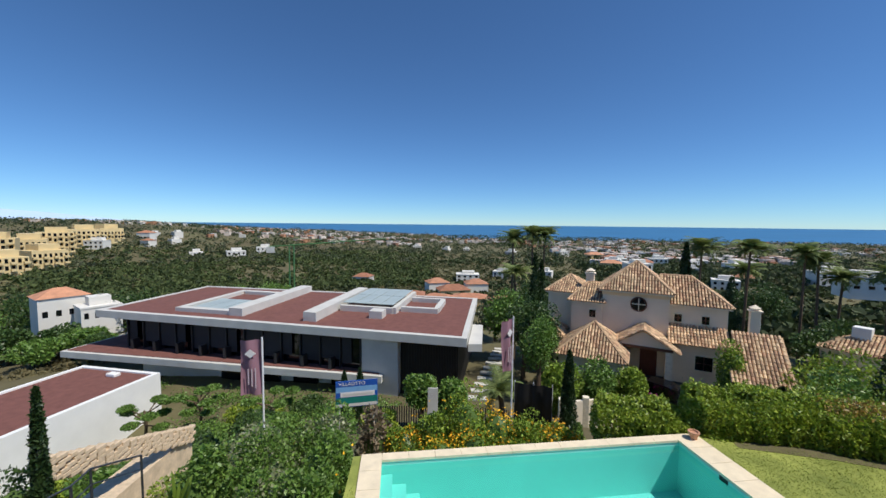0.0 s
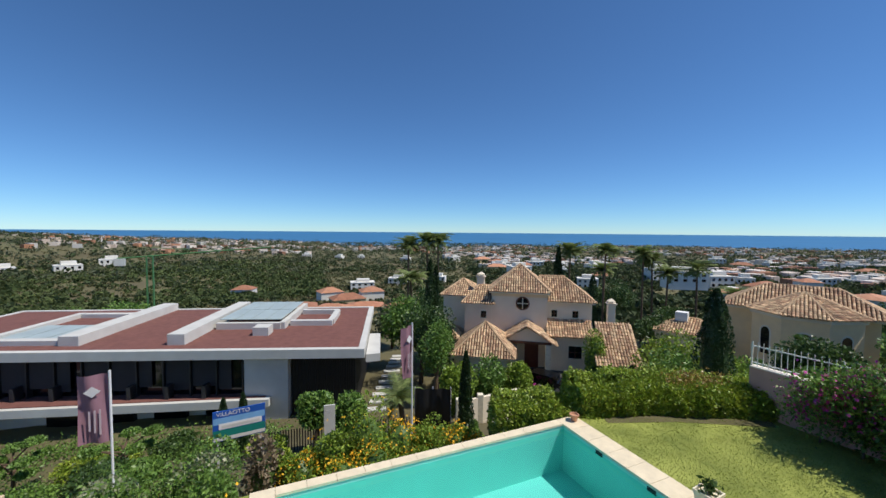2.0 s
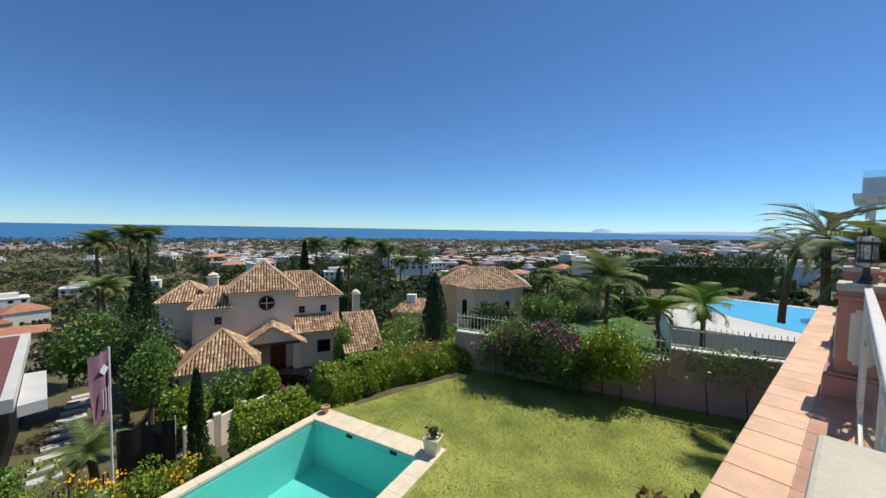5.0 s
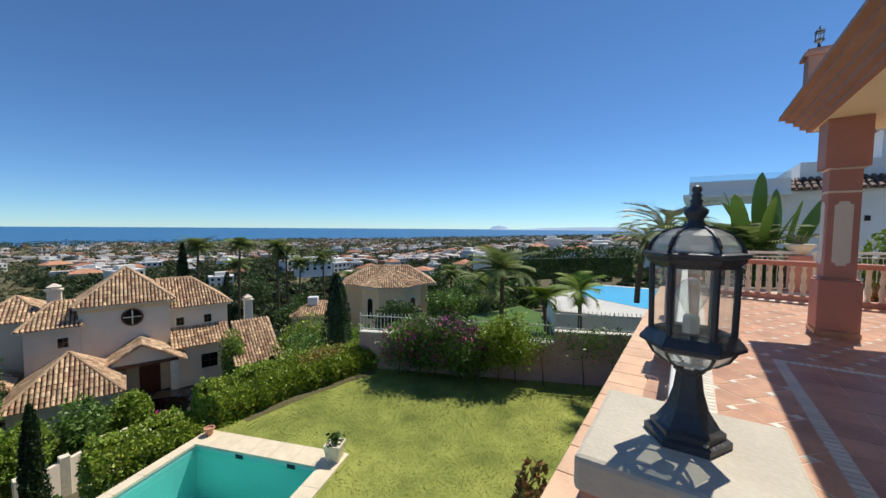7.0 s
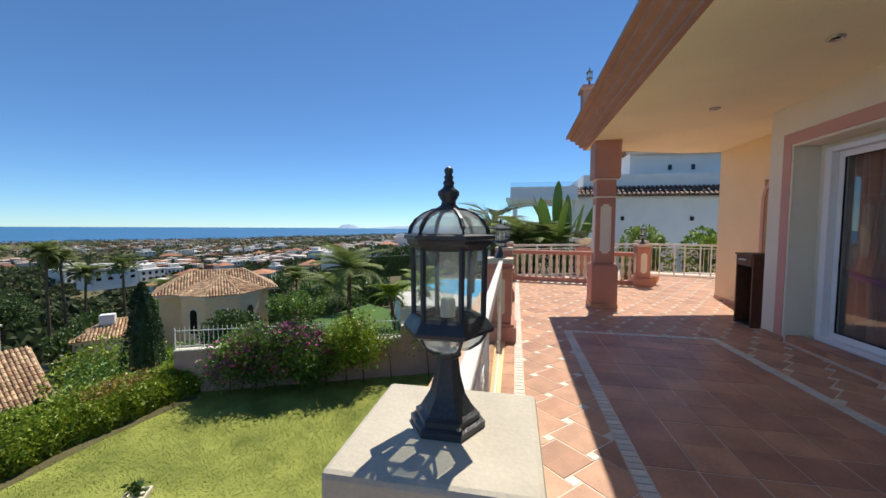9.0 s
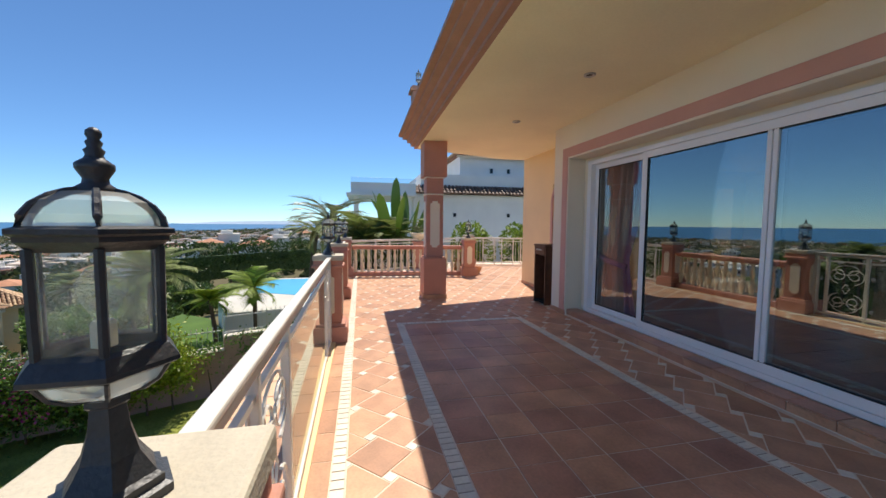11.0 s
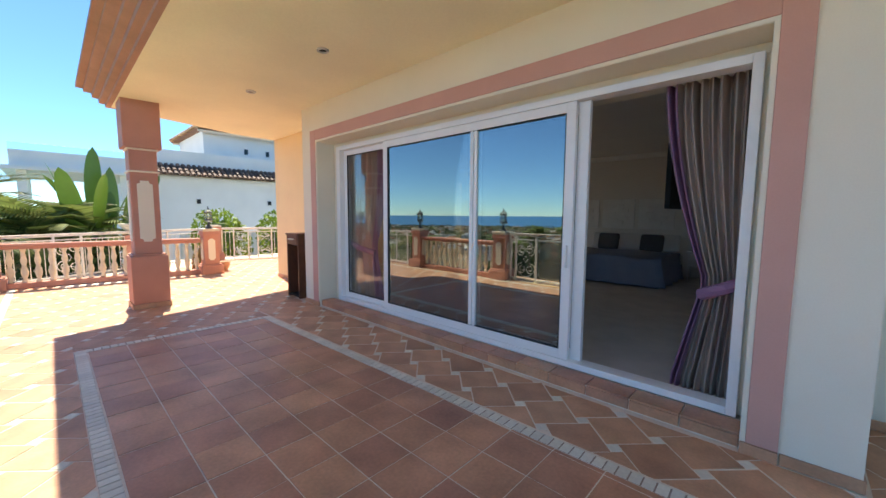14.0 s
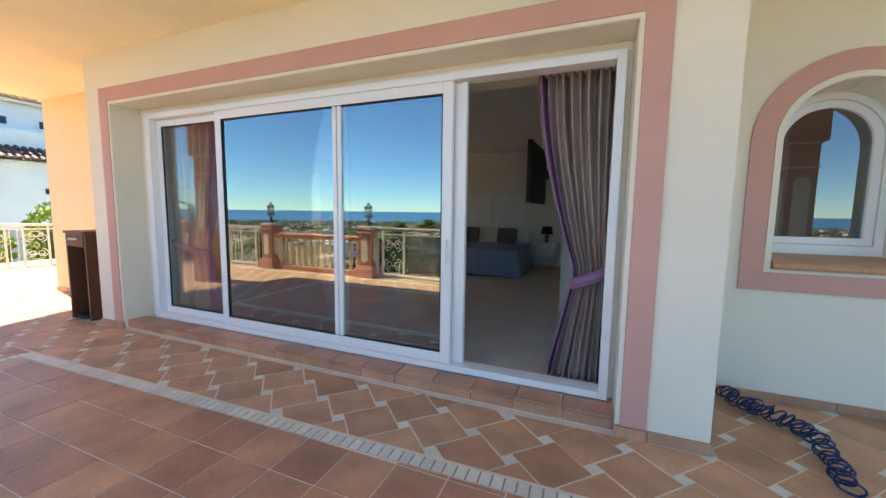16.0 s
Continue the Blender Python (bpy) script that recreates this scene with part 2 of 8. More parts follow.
# distance haze is put into this paler leaf colour
L_FAR = leaf_mat("haze toned far leaf", (0.09, 0.11, 0.055, 1), (0.16, 0.17, 0.095, 1), 0.9)
L_LIME = leaf_mat("lime leaf", (0.165, 0.275, 0.026, 1), (0.29, 0.385, 0.045, 1), 0.65)


# ---- building helpers ----
def mesh_of(name, bm, material, smooth=False):
    me = bpy.data.meshes.new(name)
    bm.to_mesh(me)
    bm.free()
    if smooth:
        me.polygons.foreach_set("use_smooth", [True] * len(me.polygons))
    me.materials.append(material)
    return me


def part(name, bm, material, parent=None, label="", smooth=False):
    ob = new(name, mesh_of(name, bm, material, smooth))
    ob.parent = parent
    return tagged(ob, label=label)


def solo(name, bm, material, label, category, kind="", smooth=False, group=""):
    return tagged(part(name, bm, material, None, "", smooth), label, category, group, kind)


def thing(name, label, category, m=None, group="", kind=""):
    ob = new(name)
    ob.empty_display_size = 0.2
    if m is not None:
        ob.matrix_basis = m
    return tagged(ob, label, category, group, kind)


def piece(name, me, parent, m):
    ob = new(name, me)
    ob.parent = parent
    ob.matrix_basis = m
    return ob


def box(x0, x1, y0, y1, z0, z1, bm=None, bevel=0.0):
    own = bmesh.new()
    bmesh.ops.create_cube(own, size=1.0, matrix=Matrix.LocRotScale(((x0 + x1) / 2, (y0 + y1) / 2, (z0 + z1) / 2), None, (abs(x1 - x0), abs(y1 - y0), abs(z1 - z0))))
    if bevel:
        bmesh.ops.bevel(own, geom=list(own.edges), offset=bevel, segments=2, affect="EDGES", profile=0.5)
    if bm is None:
        return own
    return merge(bm, own)


def merge(bm, other, m=None):
    if m is not None:
        other.transform(m)
    tmp = bpy.data.meshes.new("tmp")
    other.to_mesh(tmp)
    other.free()
    bm.from_mesh(tmp)
    bpy.data.meshes.remove(tmp)
    return bm


def lathe(profile, segs=16, bm=None, centre=(0, 0, 0), turn=0.0, cap=True):
    """A turned body from (radius, height) pairs."""
    bm = bm or bmesh.new()
    rings = []
    for r, z in profile:
        rings.append([bm.verts.new((centre[0] + r * math.cos(turn + 2 * math.pi * i / segs), centre[1] + r * math.sin(turn + 2 * math.pi * i / segs), centre[2] + z)) for i in range(segs)])
    for a, b in zip(rings, rings[1:]):
        for i in range(segs):
            bm.faces.new((a[i], a[(i + 1) % segs], b[(i + 1) % segs], b[i]))
    if cap:
        bm.faces.new(rings[0][::-1])
        bm.faces.new(rings[-1])
    return bm


def prism(poly, z0, z1, bm=None):
    """An upright prism on a plan outline."""
    bm = bm or bmesh.new()
    lo = [bm.verts.new((x, y, z0)) for x, y in poly]
    hi = [bm.verts.new((x, y, z1)) for x, y in poly]
    n = len(poly)
    bm.faces.new(hi)
    bm.faces.new(lo[::-1])
    for i in range(n):
        bm.faces.new((lo[i], lo[(i + 1) % n], hi[(i + 1) % n], hi[i]))
    bmesh.ops.recalc_face_normals(bm, faces=bm.faces[:])
    return bm


def tube(points, r, segs=6, bm=None, taper=None):
    """A round bar along a line of points."""
    bm = bm or bmesh.new()
    pts = [Vector(p) for p in points]
    rings = []
    for i, p in enumerate(pts):
        d = (pts[min(i + 1, len(pts) - 1)] - pts[max(i - 1, 0)]).normalized()
        u = d.orthogonal().normalized() if abs(d.z) > 0.95 else d.cross(Vector((0, 0, 1))).normalized()
        v = d.cross(u)
        rr = r if taper is None else r * (1 + (taper - 1) * i / (len(pts) - 1))
        rings.append([bm.verts.new(p + rr * (math.cos(2 * math.pi * k / segs) * u + math.sin(2 * math.pi * k / segs) * v)) for k in range(segs)])
    for a, b in zip(rings, rings[1:]):
        for k in range(segs):
            bm.faces.new((a[k], a[(k + 1) % segs], b[(k + 1) % segs], b[k]))
    bm.faces.new(rings[0][::-1])
    bm.faces.new(rings[-1])
    return bm


def sweep_profile(profile, path, bm=None):
    """A moulding: a (out, up) outline carried along plan points, out lying to the right of the way."""
    bm = bm or bmesh.new()
    n = len(path)
    rings = []
    for i, (x, y, z) in enumerate(path):
        a = Vector(path[max(i - 1, 0)][:2])
        b = Vector(path[min(i + 1, n - 1)][:2])
        here = Vector((x, y))
        d1 = (here - a).normalized() if i else (b - here).normalized()
        d2 = (b - here).normalized() if i < n - 1 else d1
        n1, n2 = Vector((d1.y, -d1.x)), Vector((d2.y, -d2.x))
        out = (n1 + n2).normalized()
        out /= max(0.3, out.dot(n1))
        rings.append([bm.verts.new((x + out.x * o, y + out.y * o, z + u)) for o, u in profile])
    k = len(profile)
    for a, b in zip(rings, rings[1:]):
        for j in range(k):
            bm.faces.new((a[j], a[(j + 1) % k], b[(j + 1) % k], b[j]))
    bm.faces.new(rings[0])
    bm.faces.new(rings[-1][::-1])
    bmesh.ops.recalc_face_normals(bm, faces=bm.faces[:])
    return bm


def clip_poly(poly, region):
    """What of a convex outline lies in a convex region, both anticlockwise."""
    out = list(poly)
    for (ax, ay), (bx, by) in zip(region, region[1:] + region[:1]):
        src, out = out, []
        side = lambda p: (bx - ax) * (p[1] - ay) - (by - ay) * (p[0] - ax)
        for p, q in zip(src, src[1:] + src[:1]):
            sp, sq = side(p), side(q)
            if sp >= 0:
                out.append(p)
            if sp * sq < 0:
                f = sp / (sp - sq)
                out.append((p[0] + f * (q[0] - p[0]), p[1] + f * (q[1] - p[1])))
        if len(out) < 3:
            return []
    return out


def area_of(p):
    return abs(sum(a[0] * b[1] - b[0] * a[1] for a, b in zip(p, p[1:] + p[:1]))) / 2


# ---- terrace floor and house ----
floor = solo("floor", box(-4.0, 14.6, -6.2, 1.0, -0.3, -0.0025), M_GROUT, "terrace floor slab laid with terracotta tiles", "floor", "structure")
wall_bm = box(-4.0, 14.6, -6.2, 0.95, -4.3, -0.31)
solo("wall_terrace", wall_bm, M_PINK, "pink rendered terrace wall above the lawn", "wall", "structure")
ledge = thing("ledge", "pale terracotta coping tiles along the terrace edge", "ledge", None, "", "structure")
for k in range(48):
    part("tile", box(-4.0 + 0.332 * k + 0.003, -4.0 + 0.332 * (k + 1) - 0.003, 1.003, 1.345, -0.06, -0.004, bevel=0.008), M_LEDGE, ledge)
part("core", box(-4.0, 11.9, 1.003, 1.325, -0.28, -0.061), M_PINK, ledge)

# main facade with its wide door opening
X0, X1, YF, ZT = 0.885, 6.115, -2.95, 2.555
def upright(outline, y0, y1):
    """A wall from an outline in x and z, running from y0 back to y1."""
    b = prism(outline, -y0, -y1)
    b.transform(Matrix.Rotation(radians(90), 4, "X"))
    return b
solo("wall_facade", upright([(0.365, -0.01), (X0, -0.01), (X0, ZT), (X1, ZT), (X1, -0.01), (6.58, -0.01), (6.58, 3.185), (0.365, 3.185)], YF, -3.9), M_CREAM, "cream rendered facade round the bedroom doors", "wall", "structure")
solo("wall_recess", upright([(-4.0, -0.01), (0.60, -0.01), (0.60, 3.185), (-0.165, 3.185), (-0.165, 1.03), (-0.935, 1.03), (-0.935, 3.185), (-4.0, 3.185)], -3.903, -4.3), M_CREAM, "cream rendered wall set back with an arched window", "wall", "structure")
# the wall above the arch
arch_bm = bmesh.new()
ax, az, ar = -0.55, 1.98, 0.385
for ya, yb in ((-3.903, -4.3),):
    top = 3.185
    prev = None
    for i in range(17):
        a = math.pi * i / 16
        p = (ax + ar * math.cos(a), az + ar * math.sin(a))
        cur = [arch_bm.verts.new((p[0], ya, p[1])), arch_bm.verts.new((p[0], yb, p[1])), arch_bm.verts.new((p[0], ya, top)), arch_bm.verts.new((p[0], yb, top))]
        if prev:
            arch_bm.faces.new((prev[0], cur[0], cur[2], prev[2]))
            arch_bm.faces.new((prev[1], prev[3], cur[3], cur[1]))
            arch_bm.faces.new((prev[0], prev[1], cur[1], cur[0]))
        prev = cur
bmesh.ops.recalc_face_normals(arch_bm, faces=arch_bm.faces[:])
solo("wall_arch", arch_bm, M_CREAM, "cream wall over the arched window", "wall", "structure")
# light bounced off the tiles is put into the peach of these walls
solo("wall_side", merge(merge(box(7.95, 9.42, -4.2, -3.68, -0.01, 3.185), box(6.585, 7.15, -4.2, -3.68, -0.01, 3.185)), box(7.15, 7.95, -4.2, -3.68, 2.35, 3.185)), M_PEACH, "side wall toned peach for bounced light, with an arched recess", "wall", "structure")
solo("wall_side_back", box(7.15, 7.95, -4.2, -3.98, -0.01, 2.35), M_PEACH, "peach back of the arched recess", "wall", "structure")
# the unseen opening is added to let daylight onto the bed
solo("wall_end", merge(merge(merge(box(8.801, 9.42, -10.1, -9.5, -0.01, 3.185), box(8.801, 9.42, -6.9, -4.205, -0.01, 3.185)), box(8.801, 9.42, -9.5, -6.9, -0.01, 0.5)), box(8.801, 9.42, -9.5, -6.9, 2.5, 3.185)), M_PEACH, "peach rendered end wall with an added light opening", "wall", "structure")
def eave_z(x):
    return 3.188 - 0.095 * max(0.0, x / 8.62) ** 1.5
cb_ = bmesh.new()
prev = None
for k in range(8):
    x = -4.0 + 12.62 * k / 7
    xi = x + 0.8 * max(0.0, (x - 5.0) / 3.62) if x > 5 else x
    cur = [cb_.verts.new(p) for p in ((x, -0.84, eave_z(x)), (xi, -2.95, 3.11), (xi, -6.2, 3.11), (x, -0.84, 3.5), (xi, -2.95, 3.5), (xi, -6.2, 3.5))]
    if prev:
        for a, b in ((0, 1), (1, 2), (5, 4), (4, 3), (3, 0), (2, 5)):
            cb_.faces.new((prev[a], prev[b], cur[b], cur[a]))
    if prev is None or k == 7:
        cb_.faces.new((cur[0], cur[1], cur[4], cur[3]))
        cb_.faces.new((cur[1], cur[2], cur[5], cur[4]))
    prev = cur
bmesh.ops.recalc_face_normals(cb_, faces=cb_.faces[:])
solo("ceiling", cb_, M_SOFFIT, "cream plaster soffit over the terrace", "ceiling", "structure")
solo("roof_slab", prism([(-4.0, -9.4), (9.5, -9.4), (9.5, -3.7), (8.72, -0.68), (-4.0, -0.68)], 3.547, 3.60), M_CREAM, "cream roof edge above the cornice", "roof", "structure")
cor = [(0.0, 0.0), (0.06, 0.0), (0.06, 0.045), (0.13, 0.06), (0.13, 0.12), (0.20, 0.14), (0.20, 0.20), (0.29, 0.225), (0.29, 0.27), (0.37, 0.285), (0.37, 0.335), (0.30, 0.36), (0.0, 0.36)]
cornice = sweep_profile(cor, [(9.42, -6.2, 3.186), (9.42, -3.7, 3.186)] + [(8.62 - 12.62 * k / 7, -0.84, eave_z(8.62 - 12.62 * k / 7) - 0.002) for k in range(8)])
solo("cornice", cornice, M_CORNICE, "stepped brown pink cornice along the eaves", "cornice", "structure")

# trim round the door opening: pale rose band and a thin cream bead
TW = 0.15
for nm, b, mt in (("trim", merge(merge(box(X1 + 0.03, X1 + 0.03 + TW, YF - 0.01, YF + 0.018, 0.075, ZT + 0.03 + TW, bevel=0.004), box(X0 - 0.03 - TW, X0 - 0.03, YF - 0.01, YF + 0.018, 0.075, ZT + 0.03 + TW, bevel=0.004)), box(X0 - 0.03, X1 + 0.03, YF - 0.01, YF + 0.018, ZT + 0.03, ZT + 0.03 + TW, bevel=0.004)), M_PINK_TRIM),
                  ("trim", merge(merge(box(X1 + 0.003, X1 + 0.029, YF - 0.01, YF + 0.009, 0.10, ZT + 0.029), box(X0 - 0.029, X0 - 0.003, YF - 0.01, YF + 0.009, 0.10, ZT + 0.029)), box(X0 - 0.003, X1 + 0.003, YF - 0.01, YF + 0.009, ZT + 0.003, ZT + 0.029)), M_CREAM)):
    solo(nm, b, mt, "painted band framing the wide bedroom doors", "trim", "structure")
# skirting tiles
def skirting(x0, x1, y0, y1):
    ob = thing("baseboard", "terracotta skirting tiles along the wall foot", "baseboard", None, "", "structure")
    along_x = abs(x1 - x0) > abs(y1 - y0)
    length = abs(x1 - x0) if along_x else abs(y1 - y0)
    n = max(1, round(length / 0.32))
    for i in range(n):
        f0, f1 = i / n + 0.002 / length, (i + 1) / n - 0.002 / length
        if along_x:
            b = box(x0 + (x1 - x0) * f0, x0 + (x1 - x0) * f1, y0, y1, 0.001, 0.073, bevel=0.004)
        else:
            b = box(x0, x1, y0 + (y1 - y0) * f0, y0 + (y1 - y0) * f1, 0.001, 0.073, bevel=0.004)
        part("tile", b, M_TILE, ob)
skirting(6.30, 6.59, YF + 0.001, YF + 0.014)
skirting(0.36, 0.70, YF + 0.001, YF + 0.014)
skirting(0.702, 0.884, YF + 0.001, YF + 0.028)
skirting(6.116, 6.298, YF + 0.001, YF + 0.028)
skirting(0.353, 0.364, -3.88, YF + 0.014)
skirting(-3.9, 0.352, -3.899, -3.887)
skirting(7.96, 9.43, -3.679, -3.667)

# raised sill step with its tiles
step = thing("door_step", "low terracotta step below the sliding doors", "step", None, "", "structure")
part("core", box(X0, X1, -3.9, -2.985, -0.01, 0.0855), M_GROUT, step)
n = 16
for i in range(n):
    a, b = X0 + (X1 - X0) * i / n + 0.003, X0 + (X1 - X0) * (i + 1) / n - 0.003
    part("tile", box(a, b, -3.17, -2.972, 0.086, 0.102, bevel=0.005), M_TILE_IN, step)
    part("tile", box(a, b, -2.984, -2.970, 0.012, 0.084, bevel=0.003), M_TILE_IN, step)

# sliding doors
def door_leaf(name, x0, x1, y, stile, parent_label, handle=False, glazing=None):
    t = thing(name, parent_label, "door", None, "", "structure")
    z0, z1 = 0.163, 2.428
    part("frame", merge(merge(merge(box(x0, x0 + stile, y - 0.025, y + 0.025, z0, z1, bevel=0.004), box(x1 - stile, x1, y - 0.025, y + 0.025, z0, z1, bevel=0.004)), box(x0 + stile, x1 - stile, y - 0.025, y + 0.025, z0, z0 + stile, bevel=0.004)), box(x0 + stile, x1 - stile, y - 0.025, y + 0.025, z1 - stile, z1, bevel=0.004)), M_UPVC, t)
    xa, xb, za, zb = x0 + stile, x1 - stile, z0 + stile, z1 - stile
    k = 0.011
    part("gasket", merge(merge(merge(box(xa, xa + k, y + 0.005, y + 0.019, za, zb), box(xb - k, xb, y + 0.005, y + 0.019, za, zb)), box(xa + k, xb - k, y + 0.005, y + 0.019, za, za + k)), box(xa + k, xb - k, y + 0.005, y + 0.019, zb - k, zb)), M_BLACK, t, "black rubber gasket")
    g = part("pane", box(xa, xb, y - 0.004, y + 0.004, za, zb), glazing or M_PANE, t)
    g.visible_shadow = False
    if handle:
        part("handle", box(x0 + 0.03, x0 + 0.05, y + 0.025, y + 0.06, 1.0, 1.2, bevel=0.006), M_UPVC, t)
    return t
df = thing("door_frame", "white sliding door frame, fixed in the wall opening", "door frame", None, "", "structure")
part("jamb", box(0.925, 0.985, -3.32, -3.18, 0.104, 2.49, bevel=0.004), M_UPVC, df)
part("jamb", box(5.86, 5.955, -3.32, -3.18, 0.104, 2.49, bevel=0.004), M_UPVC, df)
part("head", box(0.985, 5.86, -3.32, -3.18, 2.43, 2.49, bevel=0.004), M_UPVC, df)
part("track", box(0.985, 5.86, -3.32, -3.18, 0.104, 0.16, bevel=0.004), M_UPVC, df)
part("head_packer", box(X0 + 0.002, X1 - 0.002, -3.31, -3.24, 2.492, 2.553), M_CREAM, df)
part("side_packer", box(X0 + 0.002, 0.923, -3.31, -3.24, 0.104, 2.49), M_CREAM, df)
part("side_packer", box(5.957, X1 - 0.002, -3.31, -3.24, 0.104, 2.49), M_CREAM, df)
door_leaf("door_1", 4.72, 5.858, -3.285, 0.075, "closed narrow glazed door leaf with white frame", False, M_PANE_THIN)
d2 = door_leaf("door_2", 2.13, 4.79, -3.215, 0.085, "wide glazed sliding leaf in a white frame", True)
# added bars stand in for the rear leaf's stile seen through the pane
for x in (3.195, 3.247):
    part("mullion", box(x, x + 0.042, -3.235, -3.195, 0.249, 2.342, bevel=0.004), M_UPVC, d2)
door_leaf("door_3", 2.035, 3.27, -3.275, 0.10, "second glazed leaf slid open behind the wide one")

# arched window in the recess
win = thing("window_1", "arched white window in a pale rose surround", "window", None, "", "structure")
def arch_ring(r_out, r_in, y0, y1, z_low, cx=ax, cz=az):
    bm = bmesh.new()
    outl, inl = [], []
    for i in range(-1, 20):
        if i == -1:
            o, n_ = (cx + r_out, z_low), (cx + r_in, z_low)
        elif i == 19:
            o, n_ = (cx - r_out, z_low), (cx - r_in, z_low)
        else:
            a = math.pi * i / 18
            o, n_ = (cx + r_out * math.cos(a), cz + r_out * math.sin(a)), (cx + r_in * math.cos(a), cz + r_in * math.sin(a))
        outl.append([bm.verts.new((o[0], y, o[1])) for y in (y0, y1)])
        inl.append([bm.verts.new((n_[0], y, n_[1])) for y in (y0, y1)])
    for i in range(len(outl) - 1):
        for k in (0, 1):
            bm.faces.new((outl[i][k], outl[i + 1][k], inl[i + 1][k], inl[i][k]))
        bm.faces.new((outl[i][0], outl[i][1], outl[i + 1][1], outl[i + 1][0]))
        bm.faces.new((inl[i][0], inl[i + 1][0], inl[i + 1][1], inl[i][1]))
    bmesh.ops.recalc_face_normals(bm, faces=bm.faces[:])
    return bm
part("surround", merge(arch_ring(0.575, 0.43, -3.899, -3.882, 1.004), box(ax - 0.575, ax + 0.575, -3.899, -3.882, 0.865, 1.003)), M_PINK_TRIM, win, "pale rose painted band")
part("bead", merge(arch_ring(0.428, 0.387, -3.901, -3.878, 1.03), box(ax - 0.428, ax + 0.428, -3.901, -3.878, 1.005, 1.029)), M_CREAM, win, "cream bead inside the band")
part("frame", merge(arch_ring(0.383, 0.33, -4.29, -4.21, 1.205), box(ax - 0.383, ax + 0.383, -4.29, -4.21, 1.13, 1.204)), M_UPVC, win)
part("sash", merge(arch_ring(0.327, 0.272, -4.285, -4.225, 1.262), box(ax - 0.327, ax + 0.327, -4.285, -4.225, 1.208, 1.261)), M_UPVC, win)
pane = bmesh.new()
pv = [pane.verts.new((ax + 0.275 * math.cos(math.pi * i / 18), -4.255, az + 0.275 * math.sin(math.pi * i / 18))) for i in range(19)]
pv += [pane.verts.new((ax - 0.275, -4.255, 1.258)), pane.verts.new((ax + 0.275, -4.255, 1.258))]
pane.faces.new(pv)
part("pane", pane, M_PANE_DIM, win)
sill_bm = prism([(-4.21, 1.032), (-3.85, 1.032), (-3.84, 1.05), (-3.84, 1.075), (-3.86, 1.09), (-4.21, 1.128)], ax - 0.38, ax + 0.38)
sill_bm.transform(Matrix(((0, 0, 1, 0), (1, 0, 0, 0), (0, 1, 0, 0), (0, 0, 0, 1))))
part("sill", sill_bm, M_TILE, win, "terracotta sill tile")

# arched niche in the side wall
solo("trim_niche", arch_ring(0.46, 0.38, -3.679, -3.66, 0.08, 7.53, 1.95), M_PINK_TRIM, "pale rose arched band on the peach wall", "trim", "structure")
# recessed ceiling lamps
for x, y in ((6.24, -2.07), (4.35, -2.1), (2.45, -2.1)):
    d = thing("downlight", "small recessed steel downlight in the soffit", "ceiling lamp", pose(x, y, eave_z(x) + (3.11 - eave_z(x)) * (-0.84 - y) / 2.11), "downlights in the soffit")
    part("ring", lathe([(0.062, 0.003), (0.062, -0.010), (0.050, -0.016), (0.040, -0.012), (0.038, -0.002)], 20, cap=False), M_CHROME, d, smooth=True)
    part("bulb", lathe([(0.037, -0.004), (0.020, -0.010), (0.001, -0.012)], 14), M_DARKGLASS, d, "dark bulb face")

# column on its plinth
col = thing("column", "dusty pink square column with cream panels carrying the soffit", "column", pose(8.08, -1.095, 0), "", "structure")
def ring4(h0, h1, w):
    return box(-w / 2, w / 2, -w / 2, w / 2, h0, h1, bevel=0.008)
part("plinth", merge(ring4(0.075, 0.80, 0.46), ring4(0.80, 0.83, 0.42)), M_PINK, col)
for sx, sy in ((1, 0), (-1, 0), (0, 1), (0, -1)):
    part("tile", box(-0.234 if sx == 0 else sx * 0.231, 0.234 if sx == 0 else sx * 0.243, -0.234 if sy == 0 else sy * 0.231, 0.234 if sy == 0 else sy * 0.243, 0.0, 0.073, bevel=0.003), M_TILE, col)
part("shaft", ring4(0.83, 2.42, 0.34), M_PINK, col)
for z in (2.06, 2.39):
    part("band", box(-0.19, 0.19, -0.19, 0.19, z, z + 0.028, bevel=0.008), M_CREAM, col, "cream moulding")
part("capital", ring4(2.42, 3.13, 0.46), M_PINK, col)
def panel_outline(w, h, n=0.22):
    k = n * w
    return [(-w / 2 + k, 0), (w / 2 - k, 0), (w / 2 - k, k * 0.8), (w / 2, k * 1.2), (w / 2, h - k * 1.2), (w / 2 - k, h - k * 0.8), (w / 2 - k, h), (-w / 2 + k, h), (-w / 2 + k, h - k * 0.8), (-w / 2, h - k * 1.2), (-w / 2, k * 1.2), (-w / 2 + k, k * 0.8)]
def panel(w, h, thick=0.012):
    b = prism(panel_outline(w, h), 0, thick)
    b.transform(Matrix.Rotation(radians(90), 4, "X"))
    return b
for k in range(4):
    b = panel(0.19, 0.92)
    b.transform(Matrix.Rotation(radians(90 * k), 4, "Z") @ Matrix.Translation((0, -0.171, 1.02)))
    part("panel", b, M_CREAM, col, "cream relief panel")
# the column at the other end of the porch, mirrored in the arched window
copy_thing(col, pose(-1.61, -1.095, 0) @ Matrix.Diagonal((1, 1, 1.018, 1)))

